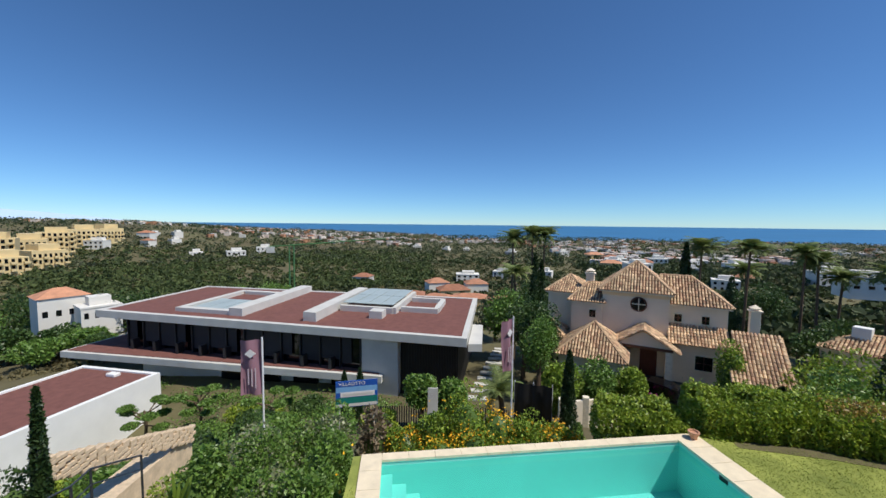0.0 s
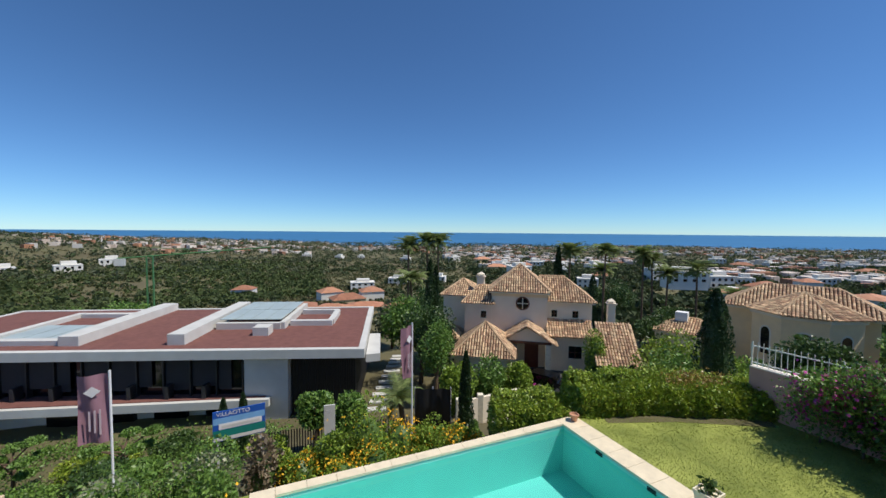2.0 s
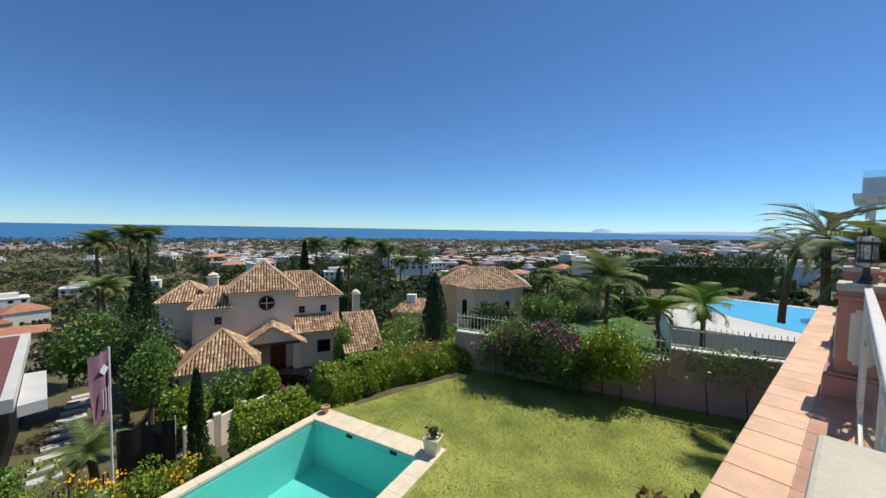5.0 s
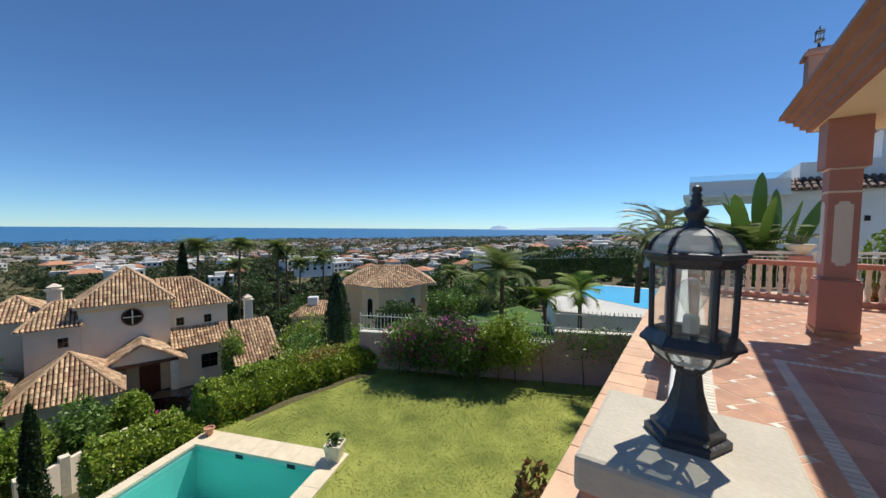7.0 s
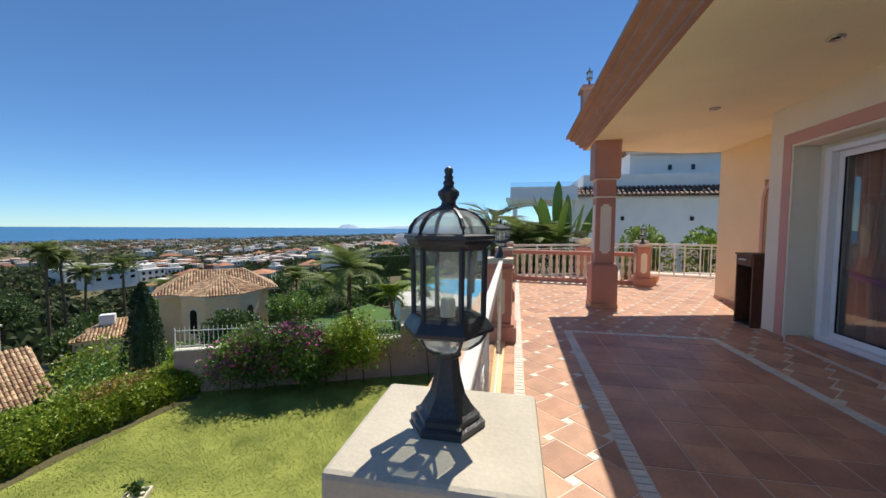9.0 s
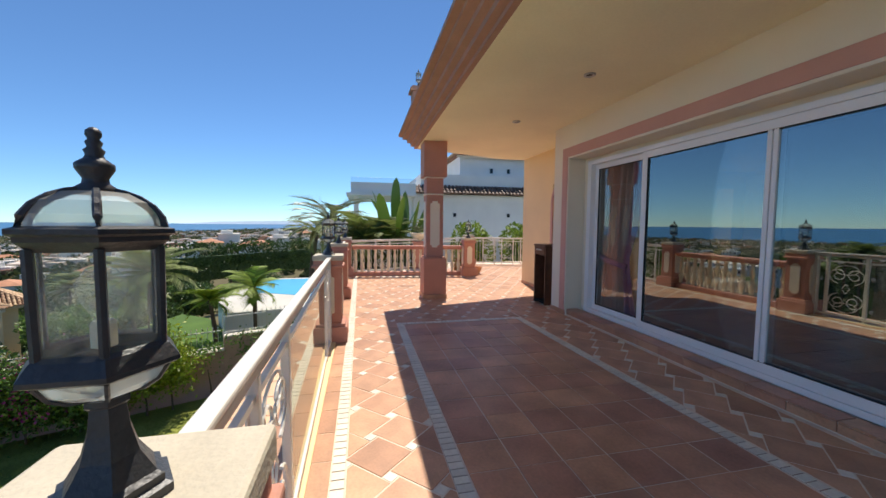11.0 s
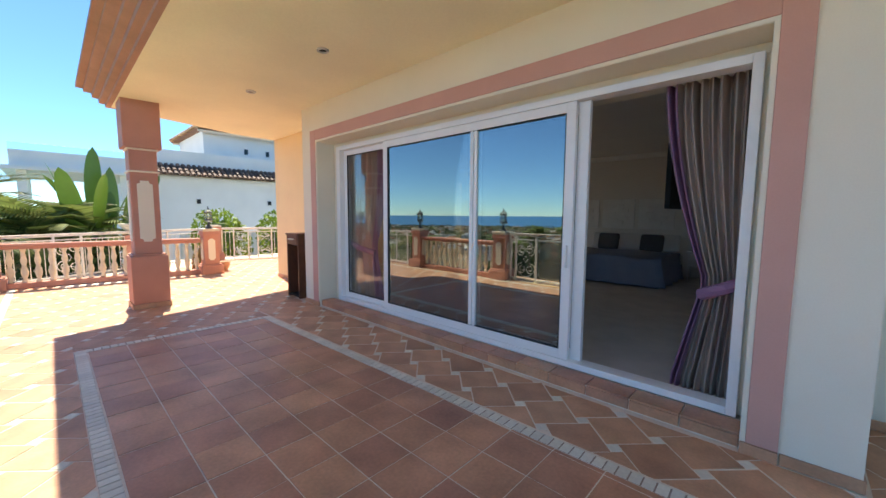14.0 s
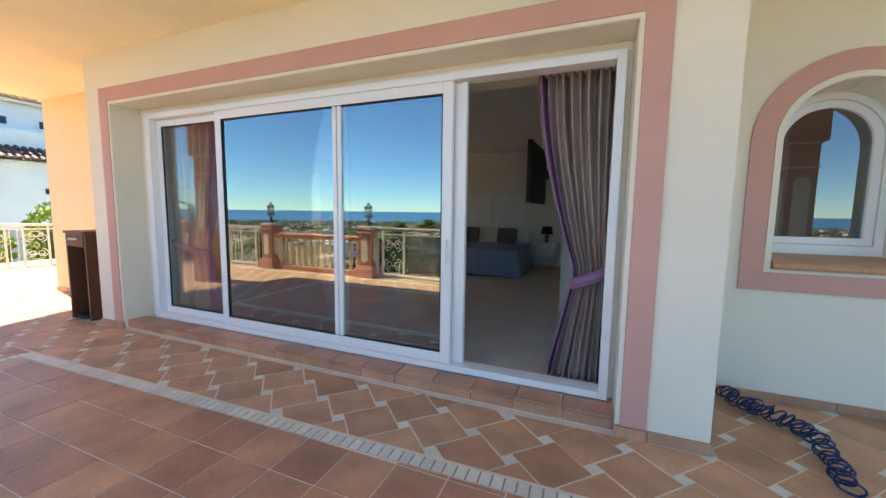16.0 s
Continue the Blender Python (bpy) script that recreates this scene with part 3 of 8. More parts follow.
# lantern
def lantern(m, label):
    t = thing("lantern", label, "lantern", m, "lanterns on the terrace piers")
    hexa = lambda prof, turn=0.0, cap=True: lathe(prof, 6, None, (0, 0, 0), turn, cap)
    base = hexa([(0.072, 0), (0.072, 0.012), (0.062, 0.016), (0.062, 0.026), (0.053, 0.031), (0.034, 0.062), (0.025, 0.095), (0.021, 0.128), (0.026, 0.132), (0.026, 0.140), (0.012, 0.142)])
    part("base", base, M_BLACKMETAL, t)
    part("bolt", lathe([(0.005, 0), (0.005, 0.006), (0.002, 0.008)], 8, None, (-0.058, 0.0, 0.014)), M_CHROME, t)
    bowl = hexa([(0.020, 0.143), (0.042, 0.148), (0.060, 0.160), (0.068, 0.176)], 0, False)
    part("bowl", bowl, M_FROST, t, "frosted lower glass")
    cage = hexa([(0.070, 0.176), (0.086, 0.183), (0.086, 0.189), (0.074, 0.206), (0.067, 0.211), (0.066, 0.204)], 0, False)
    top_rim = (hexa([(0.066, 0.331), (0.071, 0.336), (0.079, 0.343), (0.080, 0.349), (0.086, 0.352), (0.086, 0.358), (0.075, 0.361), (0.070, 0.352)], 0, False))
    part("rim", cage, M_BLACKMETAL, t)
    part("rim", top_rim, M_BLACKMETAL, t)
    for i in range(6):
        a = math.pi * i / 3
        c, s = math.cos(a), math.sin(a)
        part("upright", tube([(0.066 * c, 0.066 * s, 0.205), (0.068 * c, 0.068 * s, 0.335)], 0.0055, 6), M_BLACKMETAL, t)
        arc = [(0.075 * math.cos(u) * c, 0.075 * math.cos(u) * s, 0.357 + 0.050 * math.sin(u)) for u in (0, 0.3, 0.6, 0.9, 1.15, 1.4)]
        part("rib", tube(arc, 0.0045, 6), M_BLACKMETAL, t)
        low = [(0.072 * c, 0.072 * s, 0.178), (0.060 * c, 0.060 * s, 0.159), (0.042 * c, 0.042 * s, 0.147), (0.02 * c, 0.02 * s, 0.142)]
        part("rib", tube(low, 0.003, 5), M_BLACKMETAL, t)
        c2, s2 = math.cos(a + math.pi / 3), math.sin(a + math.pi / 3)
        b = bmesh.new()
        b.faces.new([b.verts.new(v) for v in ((0.063 * c, 0.063 * s, 0.207), (0.063 * c2, 0.063 * s2, 0.207), (0.065 * c2, 0.065 * s2, 0.333), (0.065 * c, 0.065 * s, 0.333))])
        part("pane", b, M_LANTERN, t)
    part("dome", hexa([(0.073, 0.357), (0.070, 0.375), (0.059, 0.391), (0.039, 0.402), (0.012, 0.406)], 0, False), M_FROST, t, "frosted dome glass")
    part("finial", lathe([(0.022, 0.400), (0.022, 0.408), (0.014, 0.414), (0.013, 0.420), (0.020, 0.432), (0.020, 0.438), (0.011, 0.445), (0.009, 0.449), (0.011, 0.455), (0.007, 0.459), (0.009, 0.465), (0.006, 0.469), (0.0085, 0.474), (0.008, 0.479), (0.004, 0.483), (0.001, 0.484)], 14), M_BLACKMETAL, t, smooth=True)
    part("lamp_holder", lathe([(0.014, 0.206), (0.014, 0.235), (0.011, 0.24)], 10), M_STONE, t)
    part("bulb", lathe([(0.008, 0.238), (0.013, 0.25), (0.026, 0.275), (0.026, 0.29), (0.016, 0.305), (0.002, 0.311)], 14), M_LANTERN, t, "clear glass bulb", smooth=True)
    return t

# piers along the edge
def pier(x, y, w=0.33, top=1.13, label="dusty pink pier with a cream stone cap"):
    t = thing("pier", label, "pier", pose(x, y, 0), "piers of the terrace rail")
    part("plinth", merge(box(-w / 2 - 0.05, w / 2 + 0.05, -w / 2 - 0.05, w / 2 + 0.05, 0.001, 0.20, bevel=0.01), box(-w / 2 - 0.025, w / 2 + 0.025, -w / 2 - 0.025, w / 2 + 0.025, 0.20, 0.235, bevel=0.01)), M_PINK, t)
    part("shaft", box(-w / 2 + 0.02, w / 2 - 0.02, -w / 2 + 0.02, w / 2 - 0.02, 0.235, top - 0.155, bevel=0.008), M_PINK, t)
    part("neck", merge(box(-w / 2 - 0.01, w / 2 + 0.01, -w / 2 - 0.01, w / 2 + 0.01, top - 0.155, top - 0.12, bevel=0.008), box(-w / 2 + 0.01, w / 2 - 0.01, -w / 2 + 0.01, w / 2 - 0.01, top - 0.12, top - 0.065)), M_PINK, t)
    part("cap", box(-w / 2 - 0.0, w / 2 + 0.0, -w / 2 - 0.0, w / 2 + 0.0, top - 0.065, top, bevel=0.010), M_CAP, t, "weathered cream stone cap")
    for k in range(4):
        b = panel(0.15, 0.52)
        b.transform(Matrix.Rotation(radians(90 * k), 4, "Z") @ Matrix.Translation((0, -w / 2 + 0.021, 0.33)))
        part("panel", b, M_CREAM, t, "cream relief panel")
    return t
pier(1.155, 0.672)
P2X, P3X = 5.55, 8.35
for x, y in ((P2X, 0.755), (P3X, 0.78), (11.45, 0.78), (11.05, -2.72), (14.0, -3.6)):
    pier(x, y, 0.36, 1.088)
lamp = lantern(pose(1.165, 0.675, 1.13, 0, 0, 30) @ Matrix.Scale(0.975, 4), "dark cast metal hexagonal lantern on a stone cap")
for x, y in ((P2X, 0.755), (P3X, 0.78), (11.45, 0.78), (11.05, -2.72)):
    copy_thing(lamp, pose(x, y, 1.088, 0, 0, 20) @ Matrix.Scale(1.14, 4))
# pier and lantern on the roof corner
rp = thing("roof_pier", "pink chimney like pier on the roof corner", "pier", pose(8.60, -0.86, 3.60))
part("shaft", box(-0.14, 0.14, -0.14, 0.14, 0, 0.64, bevel=0.01), M_CORNICE, rp)
part("cap", merge(box(-0.19, 0.19, -0.19, 0.19, 0.64, 0.70, bevel=0.01), box(-0.15, 0.15, -0.15, 0.15, 0.70, 0.75, bevel=0.01)), M_CORNICE, rp)
copy_thing(lamp, pose(8.60, -0.86, 4.352) @ Matrix.Scale(0.8, 4))

urn = thing("urn", "small terracotta urn with an orange leaved plant", "urn", pose(11.2, -3.08, 0.0) @ Matrix.Scale(0.6, 4))
part("pot", lathe([(0.10, 0), (0.11, 0.03), (0.08, 0.06), (0.15, 0.16), (0.19, 0.27), (0.18, 0.34), (0.21, 0.37), (0.21, 0.40), (0.17, 0.40), (0.16, 0.34), (0.01, 0.32)], 18), M_TILE, urn, smooth=True)
bowl_ = thing("bowl_planter", "stone bowl with a grey green agave on the wall", "planter", pose(13.0, -1.55, 0.90))
part("bowl", lathe([(0.12, 0), (0.12, 0.05), (0.22, 0.14), (0.30, 0.24), (0.31, 0.28), (0.27, 0.28), (0.02, 0.22)], 18), M_STONE, bowl_, smooth=True)
part("pedestal", box(-0.22, 0.22, -0.22, 0.22, -2.7, -0.001, bevel=0.01), M_PINK, bowl_, "pink rendered pedestal")
for k in range(11):
    a_ = k * 2.4
    blade_ = tube([(0, 0, 0.24), (0.16 * math.cos(a_), 0.16 * math.sin(a_), 0.44), (0.36 * math.cos(a_), 0.36 * math.sin(a_), 0.60 - 0.02 * (k % 4))], 0.035, 5, None, 0.12)
    part("leaf", blade_, L_OLIVE, bowl_)

# stone balustrades
BAL = [(0.045, 0), (0.045, 0.03), (0.032, 0.045), (0.030, 0.07), (0.052, 0.15), (0.056, 0.20), (0.046, 0.26), (0.030, 0.30), (0.034, 0.315), (0.030, 0.33), (0.044, 0.38), (0.048, 0.42), (0.036, 0.50), (0.028, 0.56), (0.036, 0.60), (0.045, 0.61), (0.045, 0.64)]
bal_mesh = mesh_of("baluster", lathe(BAL, 14), M_STONE, True)
def balustrade(a, b):
    a, b = Vector(a), Vector(b)
    d = b - a
    ln = d.length
    t = thing("balustrade", "pink balustrade with cream turned stone balusters", "balustrade", pose(a.x, a.y, 0, 0, 0, math.degrees(math.atan2(d.y, d.x))), "stone balustrades")
    part("base", box(0, ln, -0.10, 0.10, 0.001, 0.11, bevel=0.01), M_PINK, t)
    part("handrail", merge(box(0, ln, -0.085, 0.085, 0.755, 0.80, bevel=0.008), box(0, ln, -0.11, 0.11, 0.80, 0.86, bevel=0.015)), M_PINK, t)
    n = max(2, round(ln / 0.185))
    for i in range(n):
        piece("baluster", bal_mesh, t, pose((i + 0.5) * ln / n, 0, 0.112))
    return t
balustrade((P2X + 0.19, 0.755), (P3X - 0.19, 0.78))

balustrade((11.43, 0.59), (11.08, -2.53))

# white iron railings
def scroll(cx, cz, r, turns, start, hand=1):
    pts = []
    for i in range(int(22 * turns) + 1):
        a = start + hand * 2 * math.pi * i / 22
        k = r * (1 - 0.78 * i / (22 * turns))
        pts.append((cx + k * math.cos(a), 0, cz + k * math.sin(a)))
    return pts
def scroll_panel(x0, w, z0, z1, parent):
    mid, h = (z0 + z1) / 2, z1 - z0
    for s in (1, -1):
        for up in (1, -1):
            part("scroll", tube(scroll(x0 + w / 2 + s * w * 0.21, mid + up * h * 0.25, w * 0.25, 1.6, math.pi / 2 if up < 0 else -math.pi / 2, s * up), 0.008, 5), M_WHITEIRON, parent)
    for up in (1, -1):
        part("scroll", tube([(x0 + w / 2 + w * 0.3 * math.cos(a), 0, mid + up * h * 0.36 + w * 0.3 * math.sin(a) * 0.5) for a in [2 * math.pi * i / 16 for i in range(17)]], 0.007, 5), M_WHITEIRON, parent)
    part("diamond", tube([(x0 + w / 2, 0, mid + 0.08), (x0 + w / 2 + 0.05, 0, mid), (x0 + w / 2, 0, mid - 0.08), (x0 + w / 2 - 0.05, 0, mid), (x0 + w / 2, 0, mid + 0.08)], 0.007, 5), M_WHITEIRON, parent)
def iron_rail(a, b, panels, glassy=(), top=1.0, twisted=0.12):
    a, b = Vector(a), Vector(b)
    d = b - a
    ln = d.length
    t = thing("railing", "white painted iron railing with scroll panels", "railing", pose(a.x, a.y, 0, 0, 0, math.degrees(math.atan2(d.y, d.x))), "white iron railings")
    part("handrail", merge(merge(box(0, ln, -0.027, 0.027, top - 0.026, top, bevel=0.008), box(0, ln, -0.02, 0.02, top - 0.065, top - 0.03, bevel=0.004)), box(0, ln, -0.012, 0.012, top - 0.15, top - 0.125)), M_WHITEIRON, t)
    part("bottom_rail", box(0, ln, -0.018, 0.018, 0.05, 0.085, bevel=0.004), M_WHITEIRON, t)
    for f in sorted({0.0, 1.0} | {p[0] / ln for p in panels} | {(p[0] + p[1]) / ln for p in panels}):
        x = min(max(f * ln, 0.025), ln - 0.025)
        part("post", box(x - 0.02, x + 0.02, -0.02, 0.02, 0.0, top - 0.065, bevel=0.004), M_WHITEIRON, t)
    for x0, w in panels:
        scroll_panel(x0, w, 0.085, top - 0.15, t)
    for x0, w in glassy:
        g = part("pane", box(x0 + 0.03, x0 + w - 0.03, -0.005, 0.005, 0.10, top - 0.155), M_RAILGLASS, t, "tinted glass wind screen")
        g.visible_shadow = False
        for z in (0.2, 0.7):
            for x in (x0 + 0.02, x0 + w - 0.02):
                part("clamp", box(x - 0.02, x + 0.02, -0.014, 0.014, z - 0.025, z + 0.025, bevel=0.004), M_CHROME, t)
    x = twisted
    busy = [(p[0], p[0] + p[1]) for p in list(panels) + list(glassy)]
    while x < ln - 0.05:
        if not any(p - 0.02 < x < q + 0.02 for p, q in busy):
            part("bar", tube([(x, 0, 0.085), (x, 0, top - 0.14)], 0.008, 5), M_WHITEIRON, t)
        x += 0.12
    return t
# added strip, its pale yellow stands for light at the rail's foot
solo("trim_light_strip", box(1.33, P2X - 0.22, 0.665, 0.72, -0.001, 0.016, bevel=0.005), M_PEACH, "pale yellow strip standing for light below the iron rail", "kerb", "structure")
iron_rail((1.33, 0.69), (P2X - 0.19, 0.735), [(0.55, 0.55), (3.35, 0.5)], [(1.15, 2.15)], 1.07)
iron_rail((P3X + 0.19, 0.79), (11.26, 0.79), [(0.35, 0.5), (1.25, 0.5), (2.1, 0.5)])
iron_rail((11.64, 0.78), (13.95, -3.42), [(1.0, 0.5), (3.0, 0.5)])
iron_rail((13.98, -3.8), (13.35, -6.1), [(0.35, 0.42), (1.05, 0.42), (1.75, 0.42)])

# dark cabinet against the house corner
cab = thing("cabinet", "dark brown wooden cabinet with one drawer, open below", "cabinet", pose(6.81, -3.62, 0))
part("side", box(0, 0.03, 0, 0.68, 0.0, 1.09, bevel=0.003), M_DARK, cab)
part("side", box(0.41, 0.44, 0, 0.68, 0.0, 1.09, bevel=0.003), M_DARK, cab)
# back and shelves are black, the open inside's shade put into their colour
part("back", box(0.03, 0.41, 0, 0.02, 0.0, 1.09), M_BLACK, cab)
part("top", box(-0.005, 0.445, 0, 0.70, 1.09, 1.12, bevel=0.004), M_DARK, cab)
part("shelf", box(0.03, 0.41, 0.02, 0.68, 0.03, 0.05), M_BLACK, cab)
part("shelf", box(0.03, 0.41, 0.02, 0.60, 0.90, 0.92), M_BLACK, cab)
dr = part("drawer", box(0.032, 0.408, 0.62, 0.69, 0.93, 1.088, bevel=0.003), M_DARK, cab)
part("handle", box(0.12, 0.32, 0.69, 0.715, 1.01, 1.035, bevel=0.005), M_CHROME, dr, "steel bar handle")

# coiled hose on the floor
hz = thing("hose", "blue coiled plastic hose lying on the tiles", "hose")
rng = random.Random(5)
way = [(0.10, -3.80), (0.0, -3.66), (-0.08, -3.54), (-0.21, -3.46), (-0.27, -3.27), (-0.23, -3.0), (-0.19, -2.8)]
pts = []
for i in range(560):
    f = i / 560 * (len(way) - 1)
    k = int(f)
    u = f - k
    cx, cy = way[k][0] * (1 - u) + way[k + 1][0] * u, way[k][1] * (1 - u) + way[k + 1][1] * u
    dx, dy = way[k + 1][0] - way[k][0], way[k + 1][1] - way[k][1]
    ln = math.hypot(dx, dy)
    a = i * 2 * math.pi / 16
    tangle = 1.0 if f < 2.5 else 0.35
    rad_ = 0.046 + 0.012 * tangle * math.sin(i * 0.21)
    lean = 0.03 * math.sin(a + 0.8) + 0.05 * tangle * math.sin(i * 0.13)
    side_ = rad_ * math.cos(a) + 0.03 * tangle * math.sin(i * 0.07)
    pts.append((cx - dy / ln * side_ + dx / ln * lean, cy + dx / ln * side_ + dy / ln * lean, 0.062 + 0.045 * math.sin(a) + 0.01 * tangle * (1 + math.sin(i * 0.17))))
part("coil", tube(pts, 0.0058, 6), M_HOSE, hz, smooth=True)

# ---- bedroom behind the doors ----
solo("floor_bedroom", merge(box(-3.8, 8.8, -9.9, -4.302, -0.2, 0.10), box(X0 + 0.002, X1 - 0.002, -4.301, -3.33, 0.0855, 0.10)), M_CARPET, "taupe carpet in the bedroom", "floor", "structure")
solo("wall_room_back", box(-3.8, 8.8, -10.1, -9.9, 0.1, 2.95), M_ROOMWALL, "pale painted bedroom wall behind the bed", "wall", "structure")
# out of view; its opening is added so sky light brightens the room
solo("wall_room_side", merge(merge(merge(box(-3.95, -3.8, -10.1, -8.6, 0.1, 2.95), box(-3.95, -3.8, -5.6, -4.31, 0.1, 2.95)), box(-3.95, -3.8, -8.6, -5.6, 0.1, 0.5)), box(-3.95, -3.8, -8.6, -5.6, 2.5, 2.95)), M_ROOMWALL, "pale painted bedroom side wall with an added light opening", "wall", "structure")
solo("ceiling_room", box(-3.95, 8.8, -10.1, -3.91, 2.95, 3.1), M_ROOMWALL, "white bedroom ceiling", "ceiling", "structure")
solo("roof_house", box(-4.0, 9.42, -10.1, -6.201, 3.11, 3.54), M_CREAM, "roof over the bedroom", "roof", "structure")
crown = sweep_profile([(0, 0), (0.02, 0), (0.05, 0.03), (0.08, 0.09), (0.08, 0.11), (0, 0.11)], [(8.8, -9.9, 2.83), (-3.8, -9.9, 2.83)])
solo("trim_crown", crown, M_LINEN, "white plaster crown moulding", "trim", "structure")
for x in (3.1, 3.95, 4.8):
    pn = thing("wall_panel", "white carved relief panel on the bedroom wall", "panel", pose(x, -9.895, 1.15), "relief panels")
    part("frame", box(-0.38, 0.38, 0, 0.03, 0, 0.72, bevel=0.008), M_LINEN, pn)
    for i in range(7):
        part("petal", box(-0.05 + 0.16 * math.cos(i * 0.9) - 0.05, 0.05 + 0.16 * math.cos(i * 0.9), 0.028, 0.06, 0.33 + 0.2 * math.sin(i * 0.9) - 0.03, 0.40 + 0.2 * math.sin(i * 0.9), bevel=0.012), M_LINEN, pn)
bed = thing("bed", "double bed with a blue grey bedspread", "bed", pose(3.5, -9.82, 0.10))
part("base", box(-1.0, 1.0, 0.0, 2.0, 0.0, 0.28, bevel=0.02), M_PILLOW, bed)
part("mattress", box(-1.0, 1.0, 0.0, 2.02, 0.28, 0.52, bevel=0.05), M_LINEN, bed)
spread = box(-1.04, 1.04, 0.5, 2.08, 0.04, 0.58)
bmesh.ops.subdivide_edges(spread, edges=spread.edges[:], cuts=14, use_grid_fill=True)
for v in spread.verts:
    low_ = max(0.0, (0.5 - v.co.z) / 0.46)
    v.co.x += (0.05 * math.sin(v.co.y * 13) + 0.06) * low_ * (1 if v.co.x > 0 else -1) * (abs(v.co.x) > 1.0)
    v.co.y += (0.05 * math.sin(v.co.x * 12) + 0.05) * low_ * (v.co.y > 2.0)
    v.co.z += 0.015 * math.sin(v.co.x * 5 + v.co.y * 4) if v.co.z > 0.5 else 0.0
part("bedspread", spread, M_BED, bed, smooth=True)
for x, y, mt, lb in ((-0.65, 0.12, M_LINEN, "plump white pillow on the bed"), (0.05, 0.12, M_LINEN, "plump white pillow on the bed"), (0.65, 0.12, M_LINEN, "plump white pillow on the bed"), (-0.45, 0.36, M_PILLOW, "dark grey square cushion on the bed"), (0.5, 0.36, M_PILLOW, "dark grey square cushion on the bed")):
    w_ = 0.24 if mt is M_PILLOW else 0.31
    b = box(-w_, w_, -0.07, 0.07, 0, 0.40, bevel=0.055)
    solo("pillow", b, mt, lb, "pillow", smooth=True, group="pillows").matrix_basis = pose(3.5 + x, -9.82 + y + 0.08, 0.66, 18, 0, 0)
ns = thing("nightstand", "white nightstand with turned legs by the bed", "nightstand", pose(2.12, -9.6, 0.10))
part("top", box(-0.25, 0.25, -0.2, 0.2, 0.58, 0.62, bevel=0.01), M_LINEN, ns)
part("body", box(-0.22, 0.22, -0.18, 0.18, 0.28, 0.58, bevel=0.01), M_LINEN, ns)
part("drawer", box(-0.19, 0.19, 0.18, 0.195, 0.44, 0.56, bevel=0.005), M_LINEN, ns)
part("drawer", box(-0.19, 0.19, 0.18, 0.195, 0.30, 0.42, bevel=0.005), M_LINEN, ns)
for sx in (-1, 1):
    for sy in (-1, 1):
        part("leg", tube([(sx * 0.19, sy * 0.15, 0.28), (sx * 0.22, sy * 0.18, 0.14), (sx * 0.2, sy * 0.16, 0.0)], 0.022, 6, taper=0.6), M_LINEN, ns)
tl = thing("table_lamp", "small table lamp with a dark shade on the nightstand", "lamp", pose(2.12, -9.6, 0.72))
part("base", lathe([(0.07, 0), (0.06, 0.02), (0.03, 0.06), (0.06, 0.12), (0.02, 0.2)], 14), M_PILLOW, tl, smooth=True)
part("shade", lathe([(0.14, 0.2), (0.11, 0.38)], 18, cap=False), M_BLACK, tl)
tv = thing("television", "flat black television on a wall bracket", "television", pose(1.86, -5.9, 1.555, 0, 0, 88))
part("screen", box(-0.6, 0.6, -0.03, 0.03, 0.0, 0.80, bevel=0.008), M_BLACK, tv)
part("bracket", box(-0.05, 0.05, 0.031, 0.40, 0.34, 0.48), M_BLACK, tv)
solo("wall_room_partition", box(0.6, 1.455, -9.9, -5.5, 0.1, 2.95), M_ROOMWALL, "pale partition beside the television", "wall", "structure")

# curtains
def curtain(x_out, x_in, x_tie, y, label, purple_side):
    """A pleated curtain drawn to one side and tied at hip height."""
    t = thing("curtain", label, "curtain")
    cloth, edge = bmesh.new(), bmesh.new()
    cols, rows = 110, 26
    grid = []
    for j in range(rows + 1):
        z = 2.46 - (2.46 - 0.12) * j / rows
        f = max(0.0, (2.42 - z) / (2.42 - 0.98))
        if f < 1:
            w = x_in + (x_tie - x_in) * (f ** 1.6)
        else:
            w = x_tie + (x_in - x_tie) * 0.55 * min(1, (f - 1) / 0.55)
        row = []
        for i in range(cols + 1):
            u = i / cols
            x = x_out + (w - x_out) * u
            amp = 0.072 * (0.45 + 0.55 * min(1, abs(f - 1)))
            row.append((x, y + amp * math.sin(u * 2 * math.pi * 9.5 + 1.1 * math.sin(u * 7.3 + 0.4 * z) + 0.5 * math.sin(z * 1.7 + u * 19)) * (0.8 + 0.35 * math.sin(u * 23.0)) + 0.012 * math.sin(u * 37 + z * 3), z))
        grid.append(row)
    split = int(cols * 0.84)
    for bm, r0, r1 in ((cloth, 0, split), (edge, split, cols)):
        vs = [[bm.verts.new(grid[j][i]) for i in range(r0, r1 + 1)] for j in range(rows + 1)]
        for j in range(rows):
            for i in range(r1 - r0):
                bm.faces.new((vs[j][i], vs[j][i + 1], vs[j + 1][i + 1], vs[j + 1][i]))
    part("cloth", cloth, M_CURTAIN, t, smooth=True)
    part("border", edge, M_PURPLE, t, "purple satin border", smooth=True)
    part("tieback", tube([(x_out - (x_out - x_tie) * u, y + 0.06 * math.sin(math.pi * u) + 0.02, 1.00 - 0.12 * u) for u in (0, 0.2, 0.4, 0.6, 0.8, 1.0)], 0.045, 8), M_PURPLE, t, "purple tieback")
curtain(0.955, 1.52, 1.20, -3.42, "taupe pleated curtain with purple border, tied back", 1)
curtain(5.88, 4.98, 5.25, -3.42, "taupe pleated curtain with purple border, tied back", -1)

